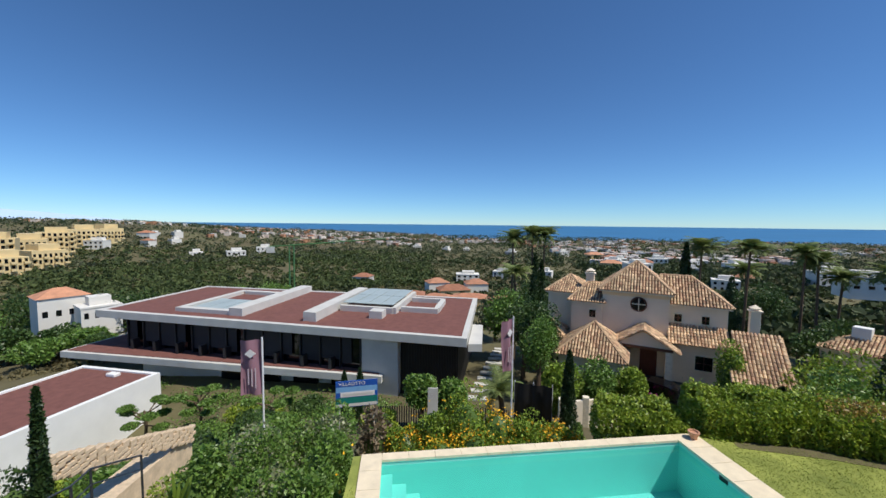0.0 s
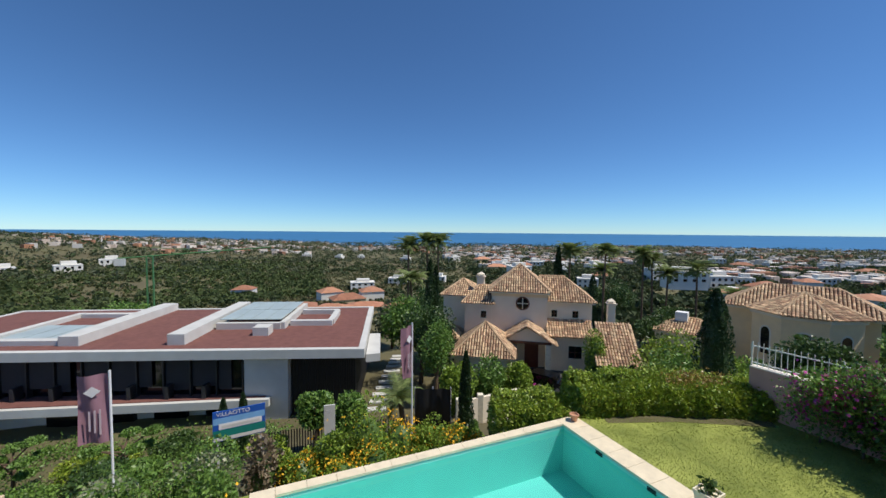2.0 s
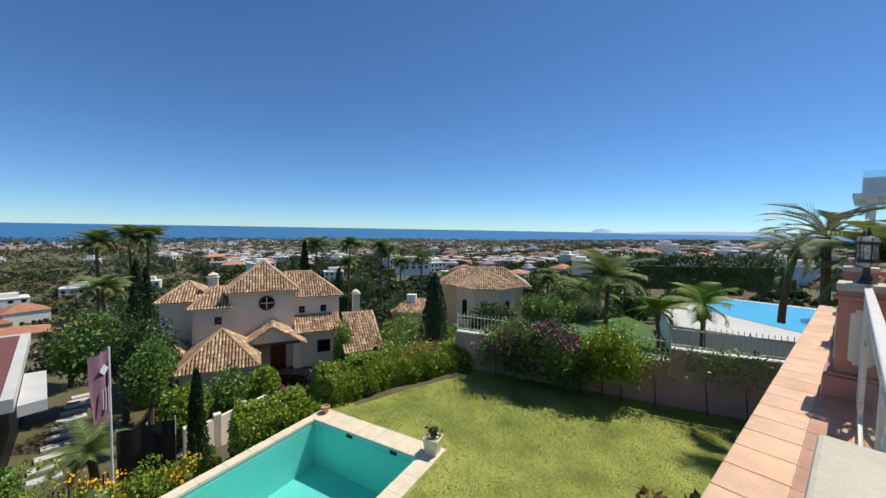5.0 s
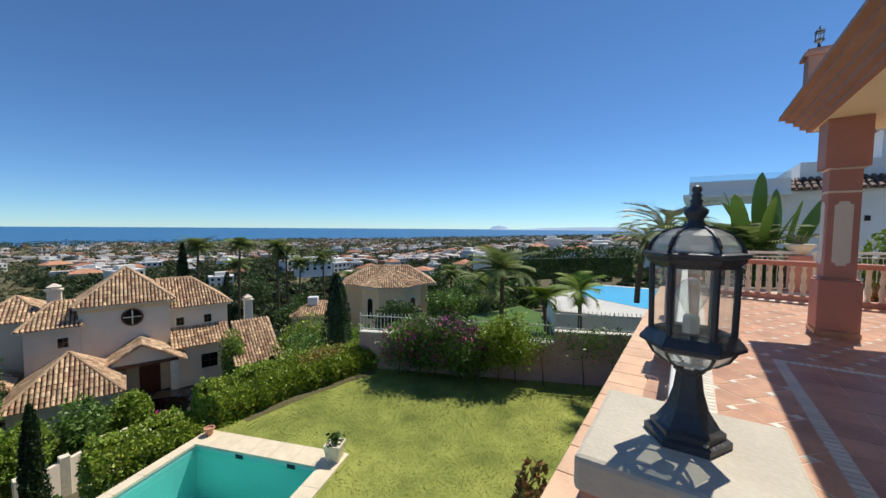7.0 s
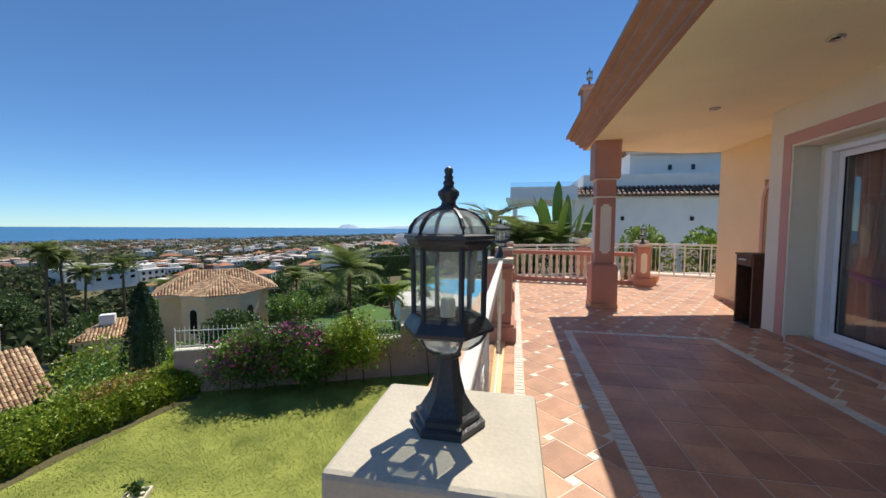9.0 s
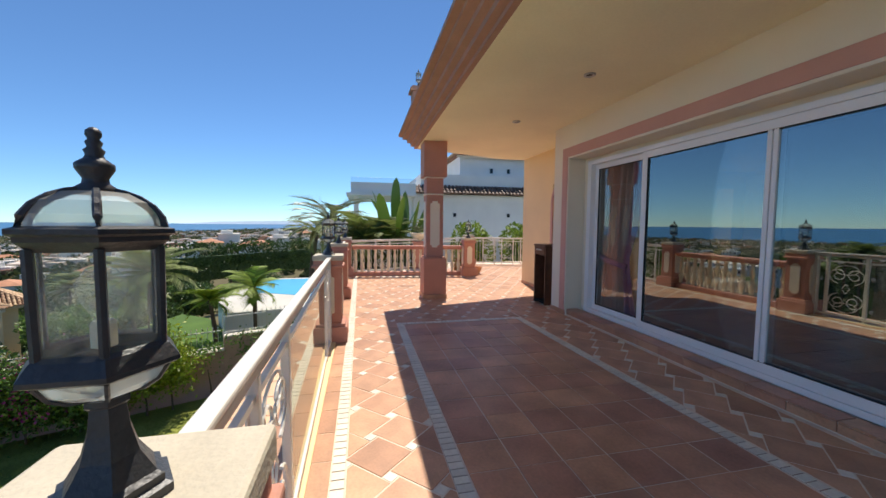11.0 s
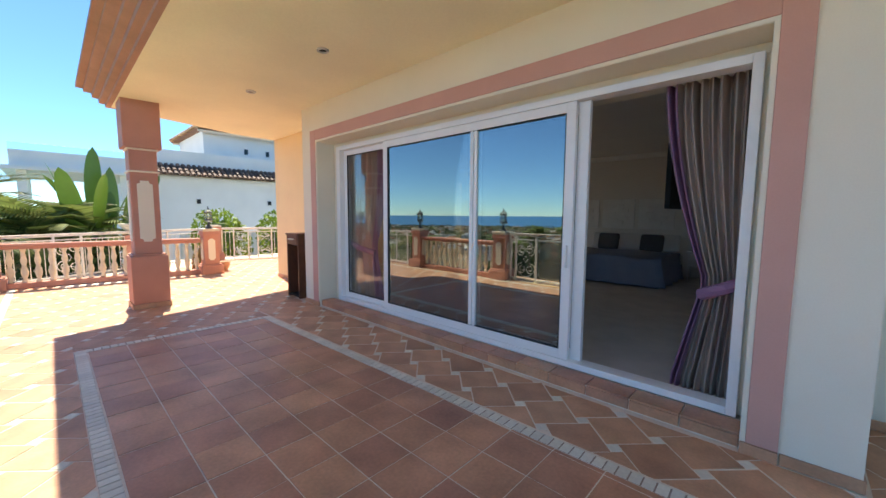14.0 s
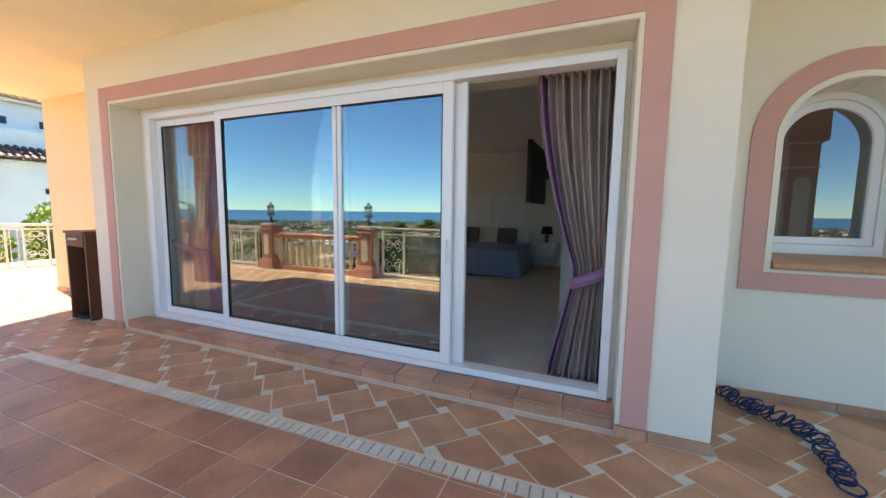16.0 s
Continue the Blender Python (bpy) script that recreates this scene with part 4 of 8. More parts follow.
# ---- vegetation helpers ----
def leaves(name, centres, size, material, parent, seed=0, aspect=1.9, droop=0.0, outward=None, label=""):
    """Many small bent leaves as one mesh, each an island of its own."""
    r = np.random.default_rng(seed)
    c = np.asarray(centres, float)
    n = len(c)
    d = r.normal(size=(n, 3))
    if outward is not None:
        d = d * 0.75 + np.asarray(outward) * 0.8
    d[:, 2] -= droop
    d /= np.linalg.norm(d, axis=1)[:, None] + 1e-9
    q = r.normal(size=(n, 3))
    s = np.cross(d, q)
    s /= np.linalg.norm(s, axis=1)[:, None] + 1e-9
    up = np.cross(s, d)
    k = size * r.uniform(0.6, 1.35, n)[:, None]
    a = c - d * k * 0.5
    b = c + s * k * 0.5 / aspect + up * k * 0.08
    e = c + d * k * 0.5 - up * k * 0.06
    f = c - s * k * 0.5 / aspect + up * k * 0.08
    v = np.stack([a, b, e, f], 1).reshape(-1, 3)
    me = bpy.data.meshes.new(name)
    me.vertices.add(4 * n)
    me.vertices.foreach_set("co", v.ravel())
    me.loops.add(4 * n)
    me.loops.foreach_set("vertex_index", np.arange(4 * n))
    me.polygons.add(n)
    me.polygons.foreach_set("loop_start", np.arange(n) * 4)
    me.polygons.foreach_set("loop_total", np.full(n, 4))
    me.update()
    me.materials.append(material)
    ob = new(name, me)
    ob.parent = parent
    return tagged(ob, label)


def lumps(r, centre, radii, n, count=9, rough=0.35):
    """Points on the skins of several overlapping lumps that make up one uneven crown, with their outward ways."""
    cs, out = [], []
    per = n // count + 1
    for i in range(count):
        d = r.normal(size=3)
        d /= np.linalg.norm(d)
        cc = np.array(centre) + d * np.array(radii) * r.uniform(0.25, 0.62)
        rr = np.array(radii) * r.uniform(0.38, 0.62)
        p = r.normal(size=(per, 3))
        p /= np.linalg.norm(p, axis=1)[:, None]
        cs.append(cc + p * rr * (1 - rough * r.uniform(0, 1, per) ** 2)[:, None])
        out.append(p)
    return np.concatenate(cs), np.concatenate(out)


def blob(centre, radii, seed=0, subdiv=2, jag=0.2):
    bm = bmesh.new()
    bmesh.ops.create_icosphere(bm, subdivisions=subdiv, radius=1.0)
    for v in bm.verts:
        k = 1 + jag * noise.noise(v.co * 2.2 + Vector((seed * 3.7, seed, 0)))
        v.co = Vector((centre[0] + v.co.x * radii[0] * k, centre[1] + v.co.y * radii[1] * k, centre[2] + v.co.z * radii[2] * k))
    return bm


def bush(name, label, x, y, z, rx, ry, h, n, size, material, seed, flowers=None, flower_n=0, count=9, group="", fsize=None, fname="blossom"):
    r = np.random.default_rng(seed)
    t = thing(name, label, "bush" if name != "hedge" else "hedge", pose(x, y, z), group)
    size *= 1.22
    p, o = lumps(r, (0, 0, h * 0.5), (rx, ry, h * 0.62), n, count)
    keep = p[:, 2] > 0.0
    leaves("foliage", p[keep], size, material, t, seed, outward=o[keep])
    # added dark blob, fills the inside so the leaf skin isn't seen through
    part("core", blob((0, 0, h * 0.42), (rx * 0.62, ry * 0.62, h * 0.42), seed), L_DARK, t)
    if flowers:
        pf, of = lumps(r, (0, 0, h * 0.52), (rx * 1.03, ry * 1.03, h * 0.64), flower_n, count)
        kf = pf[:, 2] > h * 0.15
        tagged(leaves(fname, pf[kf], fsize or size * 0.8, flowers, t, seed + 1, aspect=1.1), kind="stuff")
    return t


def hedge(label, pts, width, h, n, size, material, seed, z):
    """A clipped hedge along plan points, its skin uneven."""
    r = np.random.default_rng(seed)
    t = thing("hedge", label, "hedge")
    pts = [np.array(p, float) for p in pts]
    seg = [np.linalg.norm(b - a) for a, b in zip(pts, pts[1:])]
    total = sum(seg)
    core = bmesh.new()
    cs, out = [], []
    for (a, b), ln in zip(zip(pts, pts[1:]), seg):
        d = (b - a) / ln
        nn = np.array([-d[1], d[0]])
        k = int(n * ln / total)
        u = r.uniform(-0.2, ln + 0.2, k)
        ang = r.uniform(-0.25, math.pi + 0.25, k)
        cx, cz = np.cos(ang), np.sin(ang)
        sx = np.sign(cx) * np.abs(cx) ** 0.5 * width / 2
        sz = np.where(cz > 0, np.abs(cz) ** 0.55, -0.0) * h * 0.55 + h * 0.45
        side = r.uniform(0, 1, k) < 0.35
        sz = np.where(side, r.uniform(0.02, 0.6, k) * h, sz)
        tall = np.array([1 + 0.13 * noise.noise(Vector((uu * 0.55, seed, a[0]))) for uu in u])
        sz = sz * tall + np.where(r.uniform(0, 1, k) < 0.05, r.uniform(0, 0.2, k), 0)
        sx = np.where(side, np.where(r.uniform(0, 1, k) < 0.5, -1, 1) * width / 2, sx)
        wav = np.array([0.20 * noise.noise(Vector((uu * 0.9, ss * 1.3, seed + zz))) + 0.10 * noise.noise(Vector((uu * 2.9, ss * 2.3, seed + zz * 2))) for uu, ss, zz in zip(u, sx, sz)])
        g = 1 + wav + r.normal(0, 0.03, k)
        px = a[0] + d[0] * u + nn[0] * sx * g
        py = a[1] + d[1] * u + nn[1] * sx * g
        cs.append(np.stack([px, py, z + sz * g], 1))
        out.append(np.stack([nn[0] * np.sign(sx) * 0.8, nn[1] * np.sign(sx) * 0.8, np.where(side, 0.2, 0.9)], 1))
        w2 = width * 0.28
        e0 = 0.45 if a is pts[0] else -0.05
        e1_ = 0.45 if b is pts[-1] else -0.05
        q = [(a + nn * w2 + d * e0), (b + nn * w2 - d * e1_), (b - nn * w2 - d * e1_), (a - nn * w2 + d * e0)]
        prism([tuple(p) for p in q], z, z + h * 0.7, core)
    for end, way in ((pts[0], pts[0] - pts[1]), (pts[-1], pts[-1] - pts[-2])):
        way = way / np.linalg.norm(way)
        nn = np.array([-way[1], way[0]])
        k = n // 14
        ang = r.uniform(-1.57, 1.57, k)
        hz = r.uniform(0.0, 1.0, k)
        rad_ = (1 - 0.35 * hz ** 3) * (1 + r.normal(0, 0.08, k))
        px = end[0] + way[0] * np.cos(ang) * 0.35 * rad_ + nn[0] * np.sin(ang) * width * 0.5 * rad_
        py = end[1] + way[1] * np.cos(ang) * 0.35 * rad_ + nn[1] * np.sin(ang) * width * 0.5 * rad_
        cs.append(np.stack([px, py, z + hz * h * 0.95], 1))
        out.append(np.stack([np.full(k, way[0]), np.full(k, way[1]), np.full(k, 0.4)], 1))
    leaves("foliage", np.concatenate(cs), size, material, t, seed, outward=np.concatenate(out))
    # added dark filler body behind the leaf skin
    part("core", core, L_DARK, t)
    return t


def cypress(x, y, z, h, rad, seed, n=2600, label="slim dark green cypress"):
    r = np.random.default_rng(seed)
    t = thing("cypress", label, "tree", pose(x, y, z), "cypresses")
    part("trunk", tube([(0, 0, -0.3), (0, 0, h * 0.5)], rad * 0.16 + 0.02, 6, taper=0.4), M_BARK, t)
    u = r.uniform(0, 1, n) ** 0.85
    prof = np.minimum(1, u / 0.12) ** 0.6 * (1 - u) ** 0.55
    a = r.uniform(0, 2 * math.pi, n)
    rr = rad * 1.15 * prof * (0.82 + 0.25 * r.uniform(0, 1, n)) * (1 + 0.13 * np.sin(a * 3 + u * 9 + seed))
    p = np.stack([rr * np.cos(a), rr * np.sin(a), 0.08 * h + u * h * 0.93], 1)
    o = np.stack([np.cos(a) * 0.4, np.sin(a) * 0.4, np.full(n, 1.1)], 1)
    leaves("crown", p, max(0.10, h * 0.035), L_CYP, t, seed, aspect=2.6, outward=o)
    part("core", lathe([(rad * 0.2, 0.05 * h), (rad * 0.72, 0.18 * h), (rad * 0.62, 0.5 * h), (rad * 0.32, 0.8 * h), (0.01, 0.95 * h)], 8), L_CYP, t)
    return t


def palm(x, y, z, h, spread, seed, fronds=26, material=None, trunk_r=0.2, leaflet=0.55, label="tall palm with arching fronds", fan=False, pairs=24, thick=0.03):
    r = random.Random(seed)
    t = thing("palm", label, "palm", pose(x, y, z), "palms")
    bend = (r.uniform(-0.3, 0.3), r.uniform(-0.3, 0.3))
    pts = [(bend[0] * (f ** 2), bend[1] * (f ** 2), -0.5 + (h + 0.5) * f) for f in (0, 0.2, 0.4, 0.6, 0.8, 1.0)]
    part("trunk", tube(pts, trunk_r, 8, taper=0.75), M_BARK, t)
    vs, fs = [], []
    cx, cy = bend
    for k in range(fronds):
        az = 2 * math.pi * k / fronds * 2.4 + r.uniform(-0.2, 0.2)
        el = r.uniform(-0.25, 1.35)
        ln = spread * r.uniform(0.8, 1.1)
        for j in range(pairs):
            f = (j + 1) / pairs
            drop = 0.55 * f * f
            ex = math.cos(el - drop * 1.2)
            px, pz = ln * f * ex, ln * (f * math.sin(el) - drop * 0.65)
            p = Vector((cx + px * math.cos(az), cy + px * math.sin(az), h + pz))
            side = Vector((-math.sin(az), math.cos(az), 0))
            fwd = Vector((math.cos(az) * ex, math.sin(az) * ex, math.sin(el - drop * 1.6)))
            for s in (1, -1):
                L = leaflet * (1.15 - 0.8 * abs(f - 0.45)) * (0.25 if fan and f < 0.5 else 1.0)
                tip = p + (side * s * 0.9 + fwd * (0.75 if not fan else 1.2) + Vector((0, 0, -0.35))).normalized() * L
                w = fwd * thick * (spread / 2.0 + 0.4)
                i = len(vs)
                vs += [p - w, p + w, tip]
                fs.append((i, i + 1, i + 2))
    me = bpy.data.meshes.new("fronds")
    me.from_pydata([tuple(v) for v in vs], [], fs)
    me.materials.append(material or L_PALM)
    ob = new("fronds", me)
    ob.parent = t
    return t


def broad_plant(x, y, z, h, n, seed, label, material=None, width=0.32):
    """Tall paddle-shaped leaves on long stalks."""
    r = random.Random(seed)
    t = thing("banana_plant", label, "plant", pose(x, y, z), "broad leaved plants")
    for k in range(n):
        az, lean = 2 * math.pi * (k + r.uniform(-0.3, 0.3)) / n, r.uniform(0.04, 0.38)
        L = h * r.uniform(0.65, 1.0)
        bm = bmesh.new()
        pts = []
        for j in range(21):
            f = j / 20
            out = L * (0.12 * f + lean * 0.75 * f * f)
            up = L * (f - lean * 0.42 * f * f)
            pts.append(Vector((out * math.cos(az), out * math.sin(az), up)))
        f0 = r.uniform(0.48, 0.58) if width > 0.1 else 0.02
        side = Vector((-math.sin(az + 0.7), math.cos(az + 0.7), 0.1))
        prev = None
        for j in range(21):
            f = j / 20
            w = width * max(0.0, math.sin(math.pi * min(1, max(0, (f - f0) / (1 - f0))) ** 0.85) ** 0.5) if f > f0 else 0.02
            w = max(w, 0.018 if f < 0.9 else 0.004)
            fold = Vector((0, 0, w * 0.35))
            row = [bm.verts.new(pts[j] + side * w + fold), bm.verts.new(pts[j]), bm.verts.new(pts[j] - side * w + fold)]
            if prev:
                bm.faces.new((prev[0], row[0], row[1], prev[1]))
                bm.faces.new((prev[1], row[1], row[2], prev[2]))
            prev = row
        part("leaf", bm, material or L_BANANA, t, smooth=True)
    return t


def tree(x, y, z, h, rad, seed, material, n=5000, size=0.3, label="leafy green tree with a broad crown", count=14):
    r = np.random.default_rng(seed)
    t = thing("tree", label, "tree", pose(x, y, z), "broad trees")
    tr = tube([(0, 0, -0.4), (0.1, 0.05, h * 0.3), (0.05, 0.15, h * 0.6)], 0.05 * h * 0.5 + 0.05, 7, taper=0.5)
    for k in range(5):
        a = 2 * math.pi * k / 5
        tube([(0.08, 0.08, h * 0.32), (rad * 0.35 * math.cos(a), rad * 0.35 * math.sin(a), h * 0.55), (rad * 0.65 * math.cos(a), rad * 0.65 * math.sin(a), h * 0.75)], 0.03 * h * 0.5 + 0.02, 5, tr, taper=0.35)
    part("trunk", tr, M_BARK, t)
    p, o = lumps(r, (0, 0, h * 0.64), (rad, rad, h * 0.42), n, count, 0.5)
    leaves("crown", p, size, material, t, seed, outward=o)
    return t


# ---- ground, sea and distance ----
VR = [0, 12, 20, 32, 45, 80, 150, 300, 600, 1100, 1600]
VZ = [-6.5, -7.2, -10.0, -14.2, -14.6, -18.0, -22.5, -27.0, -30.8, -33.2, -36]
def ground_z(x, y):
    """Height of the hillside: a drop below the garden, a valley, low hills to either side."""
    r = math.hypot(x, y)
    az = math.degrees(math.atan2(x, y))
    z = float(np.interp(r, VR, VZ))
    z -= 3.2 * math.exp(-((x + 29.5) ** 2 + (y - 20) ** 2) / 55.0) if r > 20 else 0.0
    left = float(np.interp(az, [-110, -75, -52, -36, -12], [30, 31, 28, 15, 0]))
    right = float(np.interp(az, [20, 50, 80, 110], [0, 3, 17, 24]))
    sm = min(1, max(0, (r - 180) / 420))
    z += left * sm * sm * (3 - 2 * sm)
    sm2 = min(1, max(0, (r - 60) / 260))
    z += right * sm2 * sm2 * (3 - 2 * sm2)
    near = float(np.interp(az, [50, 68, 90, 130], [0, 0.55, 0.85, 0.95])) * float(np.interp(r, [15, 120], [1.0, 0.0]))
    z = z * (1 - near) + (-4.4 if r > 13 else -6.5) * near
    z += 2.6 * noise.noise(Vector((x * 0.011, y * 0.011, 0))) * min(1, max(0, (r - 60) / 120)) * (1 if r < 900 else 0.2)
    return z
bm = bmesh.new()
rings = []
radii = [4, 10, 13, 16, 20, 24, 28, 32, 38, 45, 55, 66, 80, 95, 112, 130, 150, 175, 205, 240, 280, 325, 375, 430, 490, 560, 640, 730, 830, 950, 1100, 1300, 1600]
SEG = 168
for rr in radii:
    ring = []
    for k in range(SEG):
        a = 2 * math.pi * k / SEG
        px, py = rr * math.sin(a), rr * math.cos(a)
        ring.append(bm.verts.new((px, py, ground_z(px, py) if rr < 1250 else -40)))
    rings.append(ring)
for a, b in zip(rings, rings[1:]):
    for k in range(SEG):
        bm.faces.new((a[k], b[k], b[(k + 1) % SEG], a[(k + 1) % SEG]))
bm.faces.new(rings[0][::-1])
bmesh.ops.recalc_face_normals(bm, faces=bm.faces[:])
solo("ground", bm, M_EARTH, "dry scrub hillside falling away to the coast", "ground", "structure", smooth=True)
M_SEA = mat("deep blue sea", (0.035, 0.16, 0.32, 1), 0.4, vary=0.15, scale=0.004, fine=0.05, bump=0.0, spec=0.35)
bm = bmesh.new()
rings = []
for rr, z in ((300, -32), (1500, -32), (3000, -30), (4000, -24), (4700, -16), (4950, -12)):
    rings.append([bm.verts.new((rr * math.sin(2 * math.pi * k / 96), rr * math.cos(2 * math.pi * k / 96), z)) for k in range(96)])
for a, b in zip(rings, rings[1:]):
    for k in range(96):
        bm.faces.new((a[k], b[k], b[(k + 1) % 96], a[(k + 1) % 96]))
bmesh.ops.recalc_face_normals(bm, faces=bm.faces[:])
solo("water", bm, M_SEA, "deep blue sea reaching to the horizon", "sea", "structure", smooth=True)
# the ridges' pale blue is aerial haze put into the base colour
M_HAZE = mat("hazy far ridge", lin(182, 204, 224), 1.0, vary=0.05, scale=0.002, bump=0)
def ridge(az0, az1, r, tops, seed):
    b = bmesh.new()
    n = 40
    prev = None
    for i in range(n + 1):
        f = i / n
        a = radians(az0 + (az1 - az0) * f)
        hgt = float(np.interp(f, np.linspace(0, 1, len(tops)), tops)) + 5 * noise.noise(Vector((f * 9, seed, 0)))
        c = Vector((r * math.sin(a), r * math.cos(a), 0))
        o = Vector((math.sin(a), math.cos(a), 0))
        cur = [b.verts.new(c - o * 120 + Vector((0, 0, -40))), b.verts.new(c + Vector((0, 0, max(-20, hgt)))), b.verts.new(c + o * 120 + Vector((0, 0, -40)))]
        if prev:
            b.faces.new((prev[0], cur[0], cur[1], prev[1]))
            b.faces.new((prev[1], cur[1], cur[2], prev[2]))
        prev = cur
    return b
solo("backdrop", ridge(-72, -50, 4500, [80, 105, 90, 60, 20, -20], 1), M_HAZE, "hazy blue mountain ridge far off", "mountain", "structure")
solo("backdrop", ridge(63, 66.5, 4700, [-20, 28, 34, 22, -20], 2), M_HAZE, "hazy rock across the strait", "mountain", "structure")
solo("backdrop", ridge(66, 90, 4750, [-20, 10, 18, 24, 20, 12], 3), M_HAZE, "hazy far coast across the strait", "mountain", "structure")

# ---- garden and pool ----
PU, PV = Vector((-0.9426, -0.3338)), Vector((-0.3338, 0.9426))
def pool_pt(a, b):
    p = Vector((6.48, 7.57)) + PU * a + PV * b
    return (p.x, p.y)
def quad_box(a0, a1, b0, b1, z0, z1, bm=None):
    return prism([pool_pt(a1, b0), pool_pt(a0, b0), pool_pt(a0, b1), pool_pt(a1, b1)], z0, z1, bm)
lawn_bm = prism([pool_pt(0, 0), (15.2, 1.26), (11.2, 11.5), (9.4, 12.8), pool_pt(0, 4.8)], -4.4, -4.14)
prism([(-6, 0.96), (15.2, 0.96), (15.2, 1.259), pool_pt(0, -0.003), pool_pt(8.8, -0.003), (-6, 2.9)], -4.4, -4.14, lawn_bm)
prism([pool_pt(9.15, 0.0), pool_pt(8.803, 0.0), pool_pt(8.803, 4.3), pool_pt(9.0, 4.3)], -6.4, -4.14, lawn_bm)
solo("lawn", lawn_bm, M_GRASS, "mown lawn with a few yellowed patches", "lawn", "structure")
pool = thing("pool", "turquoise swimming pool with pale stone coping", "pool", None, "", "structure")
part("basin_floor", quad_box(0.5, 8.45, 0.3, 4.15, -5.75, -5.5), M_POOLWALL, pool)
for a0, a1, b0, b1 in ((0.5, 0.62, 0.3, 4.15), (8.35, 8.45, 0.3, 4.15), (0.62, 8.35, 0.3, 0.42), (0.62, 8.35, 4.05, 4.15)):
    part("basin_wall", quad_box(a0, a1, b0, b1, -5.5, -4.165), M_POOLWALL, pool)
for k in range(4):
    part("step", quad_box(7.1 + 0.32 * k, 8.34, 1.6 + 0.35 * k, 4.04, -5.5, -5.25 + 0.26 * k), M_POOLWALL, pool)
M_WATER = glass("pool water", (0.42, 0.86, 0.84), 0.0, 1.33)
wn_ = M_WATER.node_tree.nodes
nz, bmp = wn_.new("ShaderNodeTexNoise"), wn_.new("ShaderNodeBump")
nz.inputs["Scale"].default_value = 1.6
bmp.inputs["Strength"].default_value, bmp.inputs["Distance"].default_value = 0.08, 0.05
M_WATER.node_tree.links.new(nz.outputs["Fac"], bmp.inputs["Height"])
M_WATER.node_tree.links.new(bmp.outputs[0], wn_["Glossy BSDF"].inputs["Normal"])
wb = bmesh.new()
wb.faces.new([wb.verts.new((*pool_pt(a, b), -4.26)) for a, b in ((8.349, 0.421), (0.621, 0.421), (0.621, 4.049), (8.349, 4.049))])
wo = part("water", wb, M_WATER, pool, "clear turquoise pool water")
wo.visible_shadow = False
def coping_run(a0, a1, b0, b1, along_a):
    ln = (a1 - a0) if along_a else (b1 - b0)
    n = max(1, round(ln / 0.62))
    for i in range(n):
        f0, f1 = i / n, (i + 1) / n
        g = 0.004
        if along_a:
            q = quad_box(a0 + ln * f0 + g, a0 + ln * f1 - g, b0, b1, -4.16, -4.10)
        else:
            q = quad_box(a0, a1, b0 + ln * f0 + g, b0 + ln * f1 - g, -4.16, -4.10)
        part("coping_stone", q, M_COPING, pool)
coping_run(0, 0.66, 0, 4.3, False)
coping_run(8.31, 8.8, 0, 4.3, False)
coping_run(0.663, 8.307, 0, 0.45, True)
coping_run(0.663, 8.307, 4.03, 4.3, True)
for b in (1.1, 2.6):
    part("skimmer", quad_box(0.615, 0.63, b, b + 0.22, -4.30, -4.20), M_BLACK, pool)
part("bank_wall", quad_box(-0.02, 8.82, 4.301, 4.302, -5.5, -4.2), M_COPING, pool)

pl = thing("planter", "square white stone planter with a small plant on the coping", "planter", pose(*pool_pt(0.30, 0.22), -4.10, 0, 0, 25))
part("pot", merge(lathe([(0.20, 0), (0.27, 0.36), (0.29, 0.36), (0.29, 0.42), (0.25, 0.42), (0.24, 0.36), (0.02, 0.36)], 4, turn=math.pi / 4), box(0.0, 0.01, 0, 0.01, 0.01, 0.02)), M_STONE, pl)
leaves("foliage", np.random.default_rng(3).normal(0, 0.07, (90, 3)) + np.array([0, 0, 0.50]), 0.12, L_DARK, pl, 4)
pt = thing("flower_pot", "small terracotta pot on the pool corner", "pot", pose(*pool_pt(0.22, 4.05), -4.10))
part("pot", lathe([(0.08, 0), (0.12, 0.16), (0.14, 0.16), (0.14, 0.2), (0.11, 0.2), (0.10, 0.16), (0.01, 0.15)], 14), M_TILE, pt)
# grass blades
r = np.random.default_rng(8)
gp = r.uniform((-3, 1.3), (15, 11.4), (190000, 2))
ok = []
for gx, gy in gp:
    a = (Vector((gx, gy)) - Vector((6.48, 7.57))).dot(PU)
    b = (Vector((gx, gy)) - Vector((6.48, 7.57))).dot(PV)
    inpool = -0.02 < a < 8.85 and -0.02 < b < 4.35
    ok.append((not inpool) and (gx - 10.97) * 7.92 + (gy - 11.15) * 3.44 < 0 and not (a > 0 and b > 4.2))
gp = gp[np.array(ok)]
tagged(leaves("grass", np.column_stack([gp, np.full(len(gp), -4.13)]), 0.034, leaf_mat("grass blade", (0.18, 0.27, 0.035, 1), (0.38, 0.40, 0.085, 1), 0.8), None, 9, aspect=3.5, outward=np.tile([0, 0, 0.9], (len(gp), 1))), "short mown lawn grass", "grass", "", "stuff")

